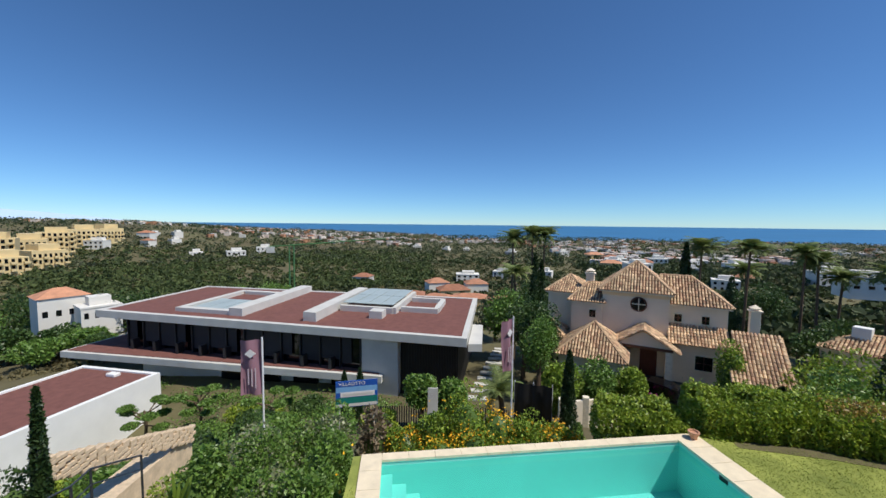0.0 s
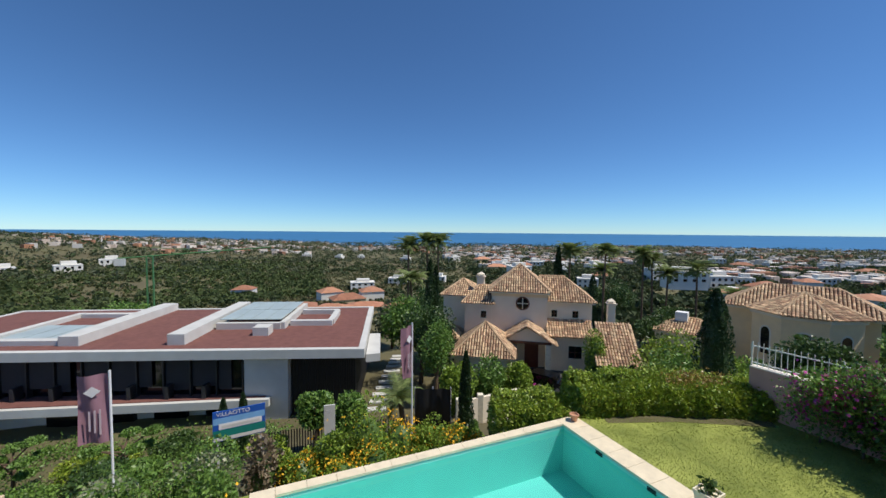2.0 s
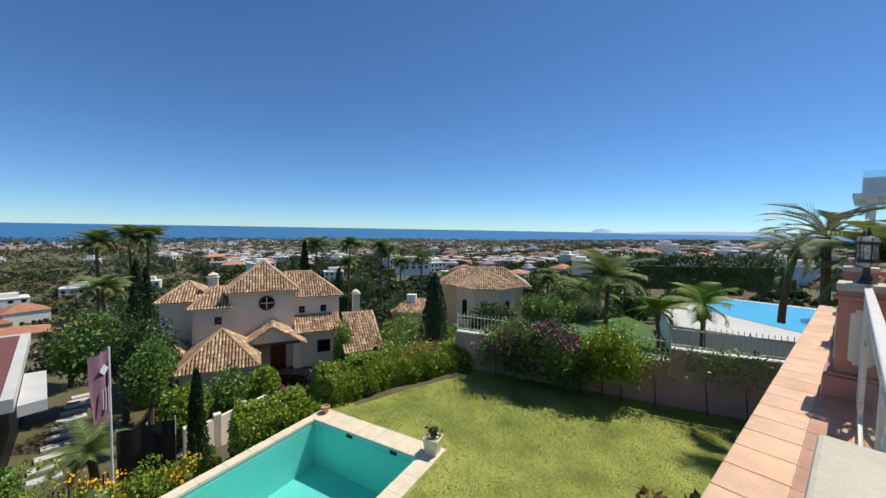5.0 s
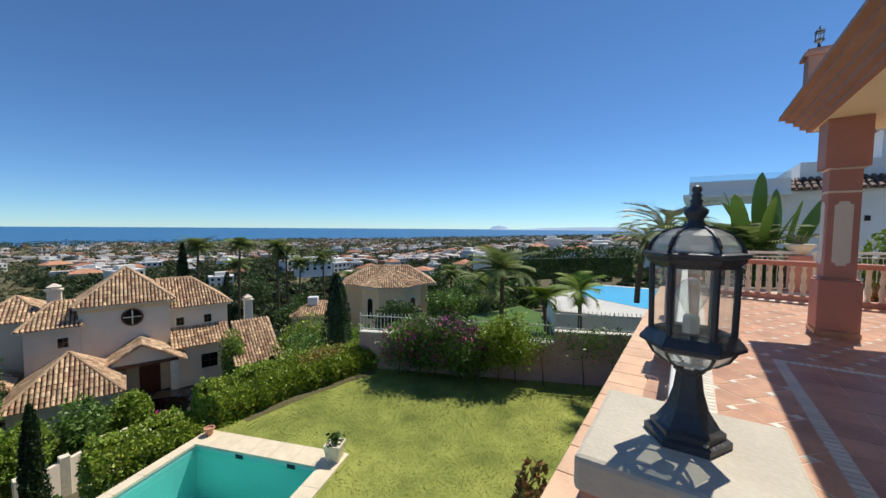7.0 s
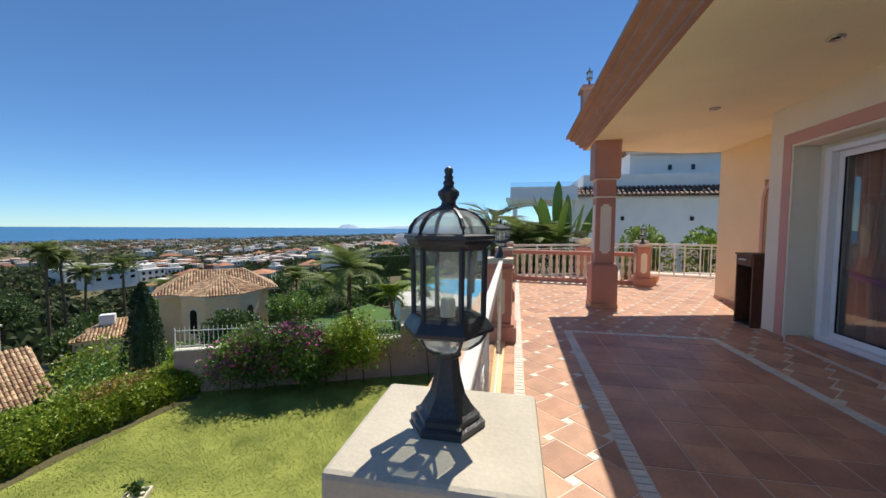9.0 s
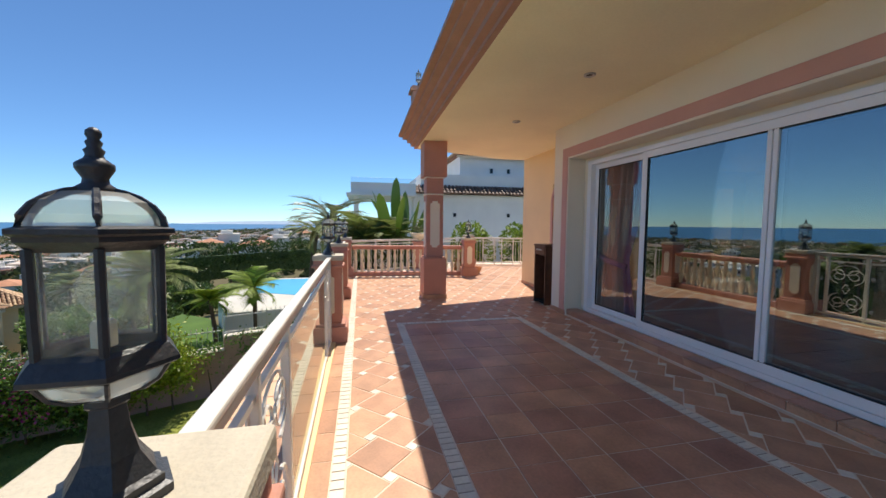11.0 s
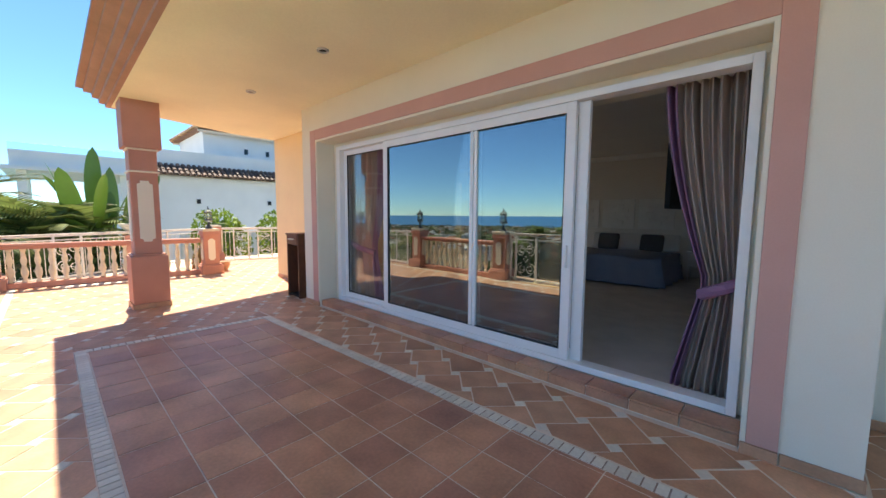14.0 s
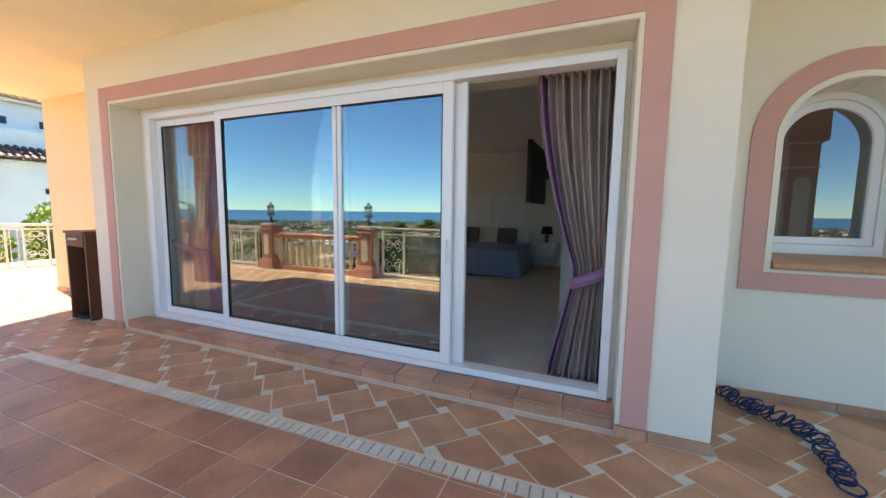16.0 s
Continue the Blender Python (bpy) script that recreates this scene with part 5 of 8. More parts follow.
# garden wall with iron fence
WL = Vector((10.97, 11.15))
WD = Vector((3.44, -7.92)).normalized()
def garden_wall(s0, s1, top, name):
    t = thing(name, "rendered garden wall topped by a white iron fence", "wall", pose(WL.x + WD.x * s0, WL.y + WD.y * s0, 0, 0, 0, math.degrees(math.atan2(WD.y, WD.x))), "", "structure")
    ln = s1 - s0
    part("body", box(0, ln, 0, 0.25, -4.6, top - 0.04), M_GREYWALL, t)
    part("capping", box(0, ln, -0.02, 0.27, top - 0.04, top, bevel=0.008), M_CREAM, t)
    for z in (top + 0.08, top + 0.60):
        part("fence_rail", box(0, ln, 0.11, 0.14, z, z + 0.03), M_WHITEIRON, t)
    n = int(ln / 0.145)
    bar = mesh_of("fence_bar", merge(box(-0.008, 0.008, -0.008, 0.008, 0, 0.70), lathe([(0.001, 0.0), (0.018, 0.03), (0.001, 0.08)], 6, None, (0, 0, 0.69))), M_WHITEIRON)
    for i in range(n + 1):
        piece("fence_bar", bar, t, pose(i * ln / n, 0.125, top))
    for i in range(0, n + 1, 14):
        part("fence_post", box(i * ln / n - 0.02, i * ln / n + 0.02, 0.105, 0.145, top, top + 0.72, bevel=0.003), M_WHITEIRON, t)
garden_wall(-0.6, 7.0, -2.66, "wall_garden_lower")
garden_wall(7.0, 11.4, -2.22, "wall_garden_upper")
hedge("loose green shrubs past the pool corner", [(3.0, 12.7), (4.6, 12.45), (6.0, 12.3)], 1.75, 1.0, 18000, 0.105, L_HEDGE, 14, -4.92)
hedge("clipped bright green garden hedge", [(5.5, 12.5), (8.0, 12.45), (11.0, 12.0)], 1.75, 1.02, 34000, 0.105, L_HEDGE, 11, -4.38)
rh = np.random.default_rng(12)
tagged(leaves("hedge_shoots", rh.normal(0, 1, (700, 3)) * np.array([0.55, 0.28, 0.12]) + np.array([9.3, 12.15, -3.28]), 0.10, leaf_mat("yellowed leaf", (0.42, 0.30, 0.08, 1), (0.36, 0.24, 0.05, 1)), None, 13), "yellowed young shoots on the hedge", "shoots", "", "stuff")
sb_ = prism([(5.9, 11.2), (8.0, 11.15), (10.75, 10.7), (11.0, 11.6), (8.0, 12.4), (5.9, 12.4)], -4.4, -4.132)
solo("soil_bed", sb_, M_EARTH, "bare soil strip along the foot of the hedge", "soil", "structure")
def wall_pt(s, off):
    p = WL + WD * s + Vector((WD.y, -WD.x)) * off
    return p.x, p.y
def vine(name, label, s0, s1, deep, z0, z1, clumps, per, size, material, seed, flowers=None, flower_n=0):
    """A loose climbing shrub along the wall: leaf clusters with gaps, thicker towards its top."""
    r = np.random.default_rng(seed)
    t = thing(name, label, "bush", None, "wall shrubs")
    cs, fs = [], []
    for i in range(clumps):
        s = r.uniform(s0, s1)
        edge = 1 - abs(2 * (s - s0) / (s1 - s0) - 1) ** 2.5
        top = z0 + (z1 - z0) * (0.55 + 0.45 * edge) * (0.85 + 0.3 * r.uniform())
        z = z0 + (top - z0) * r.uniform() ** 0.6
        f = (z - z0) / (z1 - z0)
        x, y = wall_pt(s, 0.1 + deep * r.uniform() * (0.45 + 0.75 * f))
        rad = r.uniform(0.12, 0.30)
        cs.append(np.array([x, y, z]) + r.normal(0, rad, (per, 3)) * np.array([1, 1, 0.7]))
        if flowers and f > 0.4 and r.uniform() < 0.5:
            fs.append(np.array([x, y, z]) + r.normal(0, rad * 0.8, (max(4, flower_n // clumps * 2), 3)))
    leaves("foliage", np.concatenate(cs), size, material, t, seed, droop=0.3)
    if fs:
        tagged(leaves("blossom", np.concatenate(fs), size * 0.75, flowers, t, seed + 1, aspect=1.15), kind="stuff")
    return t
vine("bougainvillea", "loose bougainvillea with magenta bracts over the wall", 0.7, 3.9, 1.0, -4.0, -1.95, 130, 75, 0.105, L_MID, 21, M_MAGENTA, 3600)
vine("bougainvillea", "loose bougainvillea with magenta bracts over the wall", 1.8, 4.4, 0.9, -3.8, -1.85, 120, 70, 0.105, L_DARK, 27, M_MAGENTA, 4200)
vine("shrub", "light green shrub trained on the garden wall", 2.9, 4.3, 1.2, -3.7, -2.35, 50, 80, 0.11, L_MID, 22)
vine("shrub", "lime green shrub reaching over the iron fence", 4.3, 6.0, 1.0, -3.6, -1.75, 85, 75, 0.115, L_HEDGE, 23)
for k, (s, w, zt_) in enumerate(((6.7, 0.5, -2.2), (7.9, 0.6, -1.9), (9.0, 0.55, -1.9), (8.4, 0.4, -2.1))):
    vine("climber", "thin leafy climber on the garden wall", s - w, s + w, 0.3, -3.2, zt_, 13, 20, 0.11, L_MID, 24 + k)
for k, s in enumerate((1.2, 2.0, 2.6, 3.6, 4.3, 5.0, 5.6, 6.6, 8.0, 9.0)):
    x, y = wall_pt(s, 0.35)
    solo("stem", tube([(x, y, -4.2), (x + 0.05, y + 0.04, -3.7), (x - 0.04, y + 0.08, -3.1)], 0.03, 6, taper=0.5), M_BARK, "bare shrub stem against the garden wall", "stem", group="shrub stems")
bush("shrub", "red tipped shrub at the foot of the terrace", 4.85, 2.15, -4.14, 0.55, 0.5, 2.65, 3800, 0.10, L_RED, 31)
bush("shrub", "dark cactus like shrub by the terrace", 6.1, 1.9, -4.14, 0.4, 0.4, 2.2, 900, 0.14, L_DARK, 32)

# planting beyond the pool
fl = [(-3.4, 12.3, 0.8, 1.5), (-2.5, 12.9, 0.9, 2.1), (-1.4, 13.2, 1.0, 2.5), (-0.3, 13.2, 0.95, 2.1), (0.7, 13.3, 0.85, 1.8), (1.6, 13.4, 0.8, 1.6), (-1.0, 12.4, 0.9, 1.7), (-2.0, 12.0, 0.8, 1.5), (2.3, 13.6, 0.7, 1.3), (0.2, 12.6, 0.8, 1.4)]
for k, (x, y, w, hh) in enumerate(fl):
    bush("flowering_bush", "green bush full of orange yellow flowers", x, y, -7.2, w, w * 0.85, hh + 0.35, 3600, 0.09, L_LIME, 41 + k, M_YELLOW, 1000 if k not in (1, 2) else 120, group="flowering bushes", fsize=0.075)
bush("shrub", "dry straw coloured shrub", -4.4, 12.2, -7.2, 0.8, 0.7, 2.1, 1700, 0.14, leaf_mat("dry leaf", (0.20, 0.15, 0.09, 1), (0.28, 0.22, 0.14, 1)), 55)
bush("shrub", "rounded grey green shrub with pale tips", -6.5, 9.5, -7.1, 1.35, 1.25, 2.35, 15000, 0.085, L_MID, 56, L_PALE, 5200, fsize=0.085, fname="pale_shoot")
bush("shrub", "large dark green shrub with a few yellow flowers", -4.7, 9.6, -7.1, 1.15, 1.15, 2.75, 13000, 0.095, L_MID, 57, M_YELLOW, 40, fsize=0.09)
bush("shrub", "rounded grey green shrub with pale tips", -5.7, 10.9, -7.1, 1.2, 1.1, 2.45, 9000, 0.085, L_MID, 58, L_PALE, 3200, fsize=0.085, fname="pale_shoot")
bush("shrub", "low green shrub on the slope", -8.0, 8.7, -7.1, 0.9, 0.9, 2.2, 5000, 0.10, L_MID, 59)
bush("shrub", "low green shrub on the slope", -9.6, 10.2, -7.9, 1.5, 1.2, 1.0, 5000, 0.11, L_HEDGE, 60)
bush("shrub", "low green shrub on the slope", -10.2, 8.4, -7.4, 1.2, 0.9, 0.9, 4000, 0.11, L_HEDGE, 62)
bush("shrub", "dark shrub on the slope by the ramp", -12.6, 7.4, -7.6, 0.8, 0.8, 2.3, 3000, 0.11, L_DARK, 63)
bush("shrub", "green shrub beside the pool coping", -4.35, 8.3, -6.6, 0.85, 0.95, 2.35, 8000, 0.10, L_MID, 64, M_YELLOW, 30, fsize=0.09)
bush("shrub", "rounded grey green shrub with pale tips", -5.6, 8.3, -6.7, 1.0, 1.0, 1.95, 8000, 0.085, L_MID, 65, L_PALE, 2600, fsize=0.085, fname="pale_shoot")
bush("shrub", "green shrub beside the pool coping", -4.3, 6.6, -6.6, 0.95, 0.9, 2.1, 6000, 0.10, L_MID, 66)
bush("shrub", "low green shrub on the slope", -6.4, 6.6, -6.9, 1.1, 1.0, 1.7, 5000, 0.10, L_HEDGE, 67)
broad_plant(-7.5, 7.6, -6.0, 1.5, 17, 61, "spiky pale green agave", L_LIME, 0.07)

# ---- modern villa below ----
VZ0 = -8.2
mv = thing("modern_villa", "long flat roofed modern villa with brown gravel roofs", "house", None)
roof_poly = [(-44.6, 31.2), (-4.1, 31.2), (-5.4, 48.6), (-45.8, 47.0)]
def inset(poly, d):
    c = Vector((sum(p[0] for p in poly) / len(poly), sum(p[1] for p in poly) / len(poly)))
    return [tuple(Vector(p) + Vector((math.copysign(d, c.x - p[0]), math.copysign(d, c.y - p[1])))) for p in poly]
part("roof_slab", prism(roof_poly, VZ0 - 0.75, VZ0 - 0.12), M_CONCRETE, mv, "pale concrete roof slab")
ri = inset(roof_poly, 0.55)
for k in range(4):
    a, b, c, d = roof_poly[k], roof_poly[(k + 1) % 4], ri[(k + 1) % 4], ri[k]
    part("roof_upstand", prism([a, b, c, d], VZ0 - 0.12, VZ0), M_CONCRETE, mv)
part("roof_gravel", prism(ri, VZ0 - 0.11, VZ0 - 0.07), M_GRAVEL, mv, "brown red roof gravel")
part("roof_edge", prism([(-4.05, 31.6), (-2.9, 31.9), (-3.5, 38.0), (-4.55, 38.0)], VZ0 - 1.25, VZ0 - 0.6), M_CONCRETE, mv)
# skylights and roof beams
def roof_box(x0, x1, y0, y1, h, name="roof_beam"):
    sk = -0.065 * (y0 - 31)
    return part(name, prism([(x0 + sk, y0), (x1 + sk, y0), (x1 - 0.065 * (y1 - 31), y1), (x0 - 0.065 * (y1 - 31), y1)], VZ0 - 0.075, VZ0 + h), M_CONCRETE, mv)
roof_box(-29.2, -27.6, 33.0, 47.3, 0.75)
roof_box(-20.6, -19.2, 33.0, 47.5, 0.85)
roof_box(-36.2, -29.4, 33.2, 34.0, 0.35, "skylight_kerb")
roof_box(-36.2, -35.5, 34.01, 44.0, 0.35, "skylight_kerb")
roof_box(-35.4, -29.4, 43.2, 44.0, 0.35, "skylight_kerb")
def sky_pane(x0, x1, y0, y1, z):
    sk = lambda y: -0.065 * (y - 31)
    return prism([(x0 + sk(y0), y0), (x1 + sk(y0), y0), (x1 + sk(y1), y1), (x0 + sk(y1), y1)], z, z + 0.06)
M_SKYGLASS = mat("greenish roof glazing", lin(176, 186, 178), 0.3, vary=0.12, scale=0.4, bump=0)
for k in range(3):
    part("skylight_pane", sky_pane(-35.3 + 2.0 * k, -33.4 + 2.0 * k, 34.2, 39, VZ0 + 0.16), M_SKYGLASS, mv)
for i in range(4):
    for j in range(2):
        part("skylight_pane", sky_pane(-18.8 + 1.5 * i, -17.36 + 1.5 * i, 38.5 + 4.6 * j, 43.0 + 4.6 * j, VZ0 + 0.75), M_SKYGLASS, mv)
roof_box(-18.9, -12.8, 37.9, 38.4, 0.55, "skylight_kerb")
roof_box(-12.9, -12.4, 38.0, 47.8, 0.6, "skylight_kerb")
roof_box(-12.2, -8.0, 39.2, 39.8, 0.45, "skylight_kerb")
roof_box(-12.2, -8.0, 44.4, 45.0, 0.45, "skylight_kerb")
roof_box(-8.5, -7.9, 39.81, 44.39, 0.45, "skylight_kerb")
roof_box(-14.6, -13.2, 35.6, 37.0, 0.7, "roof_unit")
# upper storey
part("wall", prism([(-42.0, 32.7), (-14.0, 32.4), (-14.0, 46.5), (-43, 46.0)], -12.3, VZ0 - 0.75), M_DARKGLASS, mv, "dark glazed upper storey")
part("wall", prism([(-14.0, 31.9), (-10.5, 31.9), (-10.5, 46), (-14.0, 46)], -16.2, VZ0 - 0.75), M_GREYSTONE, mv, "grey stone clad block")
part("wall", prism([(-10.5, 32.8), (-5.1, 32.8), (-5.7, 46), (-10.5, 46)], -16.2, VZ0 - 0.75), M_BLACK, mv)
for i in range(36):
    x = -10.4 + i * 0.15
    part("slat", box(x, x + 0.08, 32.55, 32.8, -16.0, VZ0 - 0.76), M_DARKSLAT, mv)
for i in range(14):
    x = -41.6 + i * 2.1
    part("mullion", box(x, x + 0.12, 32.1, 32.8, -12.3, VZ0 - 0.76), M_DARKSLAT, mv)
for i in range(9):
    x = -40.4 + i * 2.9
    part("buttress", prism([(x, 31.5), (x + 0.3, 31.5), (x + 0.3, 32.3), (x, 32.3)], -12.3, -11.2), M_DARKSLAT, mv)
for i in range(13):
    x = -41.4 + i * 2.1
    part("blind", box(x, x + (1.9 if i % 3 else 1.0), 32.25, 32.3, -11.8 + 0.3 * (i % 2), VZ0 - 0.8), mat("charcoal blind", lin(44, 44, 48), 0.8, vary=0.15, scale=1.0), mv)
low = [(-46.9, 29.3), (-11.85, 31.3), (-12.0, 33.4), (-46.6, 37)]
part("lower_slab", prism(low, -12.95, -12.32), M_CONCRETE, mv)
part("lower_gravel", prism(inset(low, 0.4), -12.319, -12.25), M_GRAVEL, mv)
part("lower_wall", prism([(-40, 32.4), (-13.5, 33.4), (-13.5, 34), (-40, 34)], -17.5, -12.96), M_WHITEWALL, mv)
for i in range(5):
    x = -30 + i * 4.1
    part("lower_window", box(x, x + 2.6, 32.5 + i * 0.15, 32.95 + i * 0.15, -16.4, -13.3), M_DARKGLASS, mv)
gar = [(-40.2, 14.0), (-31.3, 13.0), (-31.6, 27.3), (-40.2, 27.0)]
part("garage_wall", prism(gar, -20.5, -12.5), M_WHITEWALL, mv, "white garage wing")
part("garage_gravel", prism(inset(gar, 0.4), -12.498, -12.42), M_GRAVEL, mv)
gi = inset(gar, 0.4)
for k in range(4):
    part("garage_upstand", prism([gar[k], gar[(k + 1) % 4], gi[(k + 1) % 4], gi[k]], -12.499, -12.30), M_WHITEWALL, mv)
part("vent", box(-35.6, -34.6, 25.6, 26.2, -12.42, -12.1, bevel=0.08), M_WHITEWALL, mv)

# stepping stones beside the villa
for k in range(11):
    solo("stepping_stone", box(-0.9, 0.9, -0.35, 0.35, -0.2, 0.06, bevel=0.03), M_CONCRETE, "pale rectangular stepping stone", "stone", group="stepping stones").matrix_basis = pose(-3.4 + 0.12 * k, 33.0 + 1.6 * k, ground_z(-3.4 + 0.12 * k, 33.0 + 1.6 * k) + 0.12, 0, 0, 6)

# flags, boards, fence below the garden
def flag(x, y, z0, z1, side, label):
    t = thing("flag", label, "flag", pose(x, y, z0), "flags on white poles")
    part("pole", tube([(0, 0, -0.3), (0, 0, z1 - z0)], 0.045, 8), M_UPVC, t)
    b = bmesh.new()
    H, W = 2.75, 0.95
    vs = [[b.verts.new((side * (0.06 + W * i / 8), 0.10 * math.sin(i * 0.9 + j * 0.25), z1 - z0 - 0.12 - H * j / 12 - 0.05 * i / 8 * side * 0.3)) for i in range(9)] for j in range(13)]
    for j in range(12):
        for i in range(8):
            b.faces.new((vs[j][i], vs[j][i + 1], vs[j + 1][i + 1], vs[j + 1][i]))
    part("cloth", b, M_FLAG, t, "mauve cloth", smooth=True)
    d = prism([(0, -0.22), (0.26, 0), (0, 0.22), (-0.26, 0)], 0, 0.01)
    d.transform(pose(side * 0.52, -0.13, z1 - z0 - 0.75, 90, 0, 0))
    part("emblem", d, M_LINEN, t, "white diamond emblem")
    for k in range(3):
        part("lettering", box(side * (0.30 + 0.16 * k) - 0.03, side * (0.30 + 0.16 * k) + 0.03, -0.14, -0.125, z1 - z0 - 2.5 + 0.1 * k, z1 - z0 - 1.5), mat("pale print", lin(200, 180, 185), 0.8), t)
    return t
f1 = flag(-12.05, 16.3, -9.2, -4.2, -1, "mauve banner flag on a white pole")
f2 = flag(-0.03, 20.7, -10.0, -3.46, -1, "mauve banner flag on a white pole")
f1.matrix_basis = pose(-12.05, 16.3, -9.2, 0, 0, 24)
f2.matrix_basis = pose(-0.03, 20.7, -10.0, 0, 0, 60)
def text(body, size, material, parent, m, name="lettering"):
    cu = bpy.data.curves.new(name, "FONT")
    cu.body, cu.size, cu.extrude, cu.align_x, cu.align_y = body, size, 0.004, "CENTER", "CENTER"
    tmp = new("tmp_text", cu)
    dg = bpy.context.evaluated_depsgraph_get()
    me = bpy.data.meshes.new_from_object(tmp.evaluated_get(dg))
    bpy.data.objects.remove(tmp)
    me.materials.clear()
    me.materials.append(material)
    ob = new(name, me)
    ob.parent = parent
    ob.matrix_basis = m
    return ob
sg = thing("billboard", "blue property board with a picture of a pool villa", "sign", pose(-8.18, 18.71, -9.6, 0, 0, 25.6))
for x in (-0.9, 0.9):
    part("post", box(x - 0.04, x + 0.04, 0.03, 0.11, -0.4, 2.6), M_GREYSTONE, sg)
part("board", box(-1.1, 1.1, -0.03, 0.03, 1.18, 2.62, bevel=0.005), M_SIGNBLUE, sg)
part("sky_print", box(-1.08, 1.08, -0.036, -0.031, 2.0, 2.3), mat("pale blue print", lin(120, 170, 215), 0.5), sg)
part("villa_print", box(-0.85, 0.95, -0.042, -0.037, 1.75, 2.02), M_LINEN, sg)
part("villa_print", box(-0.75, 0.85, -0.048, -0.043, 1.80, 1.93), M_GREYSTONE, sg)
part("pool_print", box(-1.08, 1.08, -0.036, -0.031, 1.36, 1.72), mat("green pool print", lin(20, 120, 110), 0.4), sg)
part("ground_print", box(-1.08, 1.08, -0.042, -0.037, 1.22, 1.38), M_GREYSTONE, sg)
text("VILLAOTTO", 0.26, M_LINEN, sg, pose(-0.25, -0.04, 2.46, 90, 0, 0))
s2 = thing("board_sign", "tall pale totem sign beside the drive", "sign", pose(-4.3, 20.1, -9.6, 0, 0, 12))
part("board", box(-0.28, 0.28, -0.04, 0.04, -0.3, 2.0, bevel=0.01), M_CONCRETE, s2)
for k in range(4):
    part("lettering", box(-0.2, 0.2 - 0.03 * k, -0.046, -0.041, 1.7 - 0.1 * k, 1.74 - 0.1 * k), M_GREYSTONE, s2)
fn = thing("fence", "dark paling fence along the lower road", "fence")
slat = mesh_of("slat", box(-0.03, 0.03, -0.012, 0.012, 0, 1.3), M_DARKSLAT)
for i in range(70):
    x = -9.5 + i * 0.15
    piece("slat", slat, fn, pose(x, 21.6 + 0.05 * i * 0.15, ground_z(x, 21.6) - 0.1))
gt = thing("tarpaulin_screen", "black sheet hung over a site fence", "screen", pose(1.12, 21.1, -9.9, 0, 0, -4))
b = bmesh.new()
vs = [[b.verts.new((-1.0 + 2.0 * i / 14, 0.08 * math.sin(i * 1.3) + 0.05 * math.sin(j), 0.2 + 2.4 * j / 8)) for i in range(15)] for j in range(9)]
for j in range(8):
    for i in range(14):
        b.faces.new((vs[j][i], vs[j][i + 1], vs[j + 1][i + 1], vs[j + 1][i]))
part("sheet", b, M_BLACK, gt, smooth=True)
for x in (-1.0, 0, 1.0):
    part("post", tube([(x, 0.1, -0.9), (x, 0.1, 2.7)], 0.03, 6), M_GREYSTONE, gt)
# low wall of the opposite plot
lw = thing("wall_plot", "cream plot wall with stone piers along the road", "wall", None, "", "structure")
pa, pb = Vector((3.3, 27.35)), Vector((8.4, 29.5))
dd = (pb - pa)
for i in range(3):
    q0, q1 = pa + dd * i / 3, pa + dd * (i + 1) / 3
    zz = -11.95
    nn = Vector((-dd.y, dd.x)).normalized() * 0.12
    part("panel", prism([tuple(q0 - nn), tuple(q1 - nn), tuple(q1 + nn), tuple(q0 + nn)], zz - 3.4, zz + 0.95), M_HOUSE, lw)
    part("post", box(q0.x - 0.22, q0.x + 0.22, q0.y - 0.22, q0.y + 0.22, zz - 3.2, zz + 1.2, bevel=0.03), M_STONE, lw)

# stone ramp wall with handrail on the slope
rw = thing("wall_ramp", "sand coloured stone retaining wall beside a ramp", "wall", None, "", "structure")
rngs = random.Random(12)
ra, rb = Vector((-12.5, 8.1)), Vector((-13.8, 13.9))
stones = [mesh_of("stone", box(-0.14 * k, 0.14 * k, -0.12, 0.12, -0.07, 0.07, bevel=0.02), M_STONEWALL) for k in (0.7, 1.0, 1.3)]
ang = math.degrees(math.atan2(rb.y - ra.y, rb.x - ra.x))
for row in range(5):
    f = 0.0
    while f < 1:
        p = ra.lerp(rb, f)
        zt = -5.25 - 2.45 * f
        k = rngs.randrange(3)
        piece("stone", stones[k], rw, pose(p.x, p.y, zt - 0.143 * row, 0, 0, ang + rngs.uniform(-3, 3)))
        f += 0.285 * (0.7, 1.0, 1.3)[k] / (rb - ra).length
part("core", prism([(ra.x - 0.05, ra.y), (rb.x - 0.05, rb.y), (rb.x - 1.2, rb.y + 0.2), (ra.x - 1.2, ra.y)], -10.5, -8.0), M_STONEWALL, rw)
hr = thing("handrail", "dark metal handrail beside the ramp", "handrail")
hp = [(-9.6, 6.4, -4.62), (-9.79, 6.94, -4.76), (-10.28, 7.67, -4.9), (-10.33, 8.98, -5.37)]
part("rail", tube(hp, 0.025, 6), M_BLACKMETAL, hr)
part("rail", tube([(x, y, z - 0.42) for x, y, z in hp], 0.02, 6), M_BLACKMETAL, hr)
for x, y, z in hp:
    part("post", tube([(x, y, z - 1.8), (x, y, z)], 0.03, 6), M_BLACKMETAL, hr)

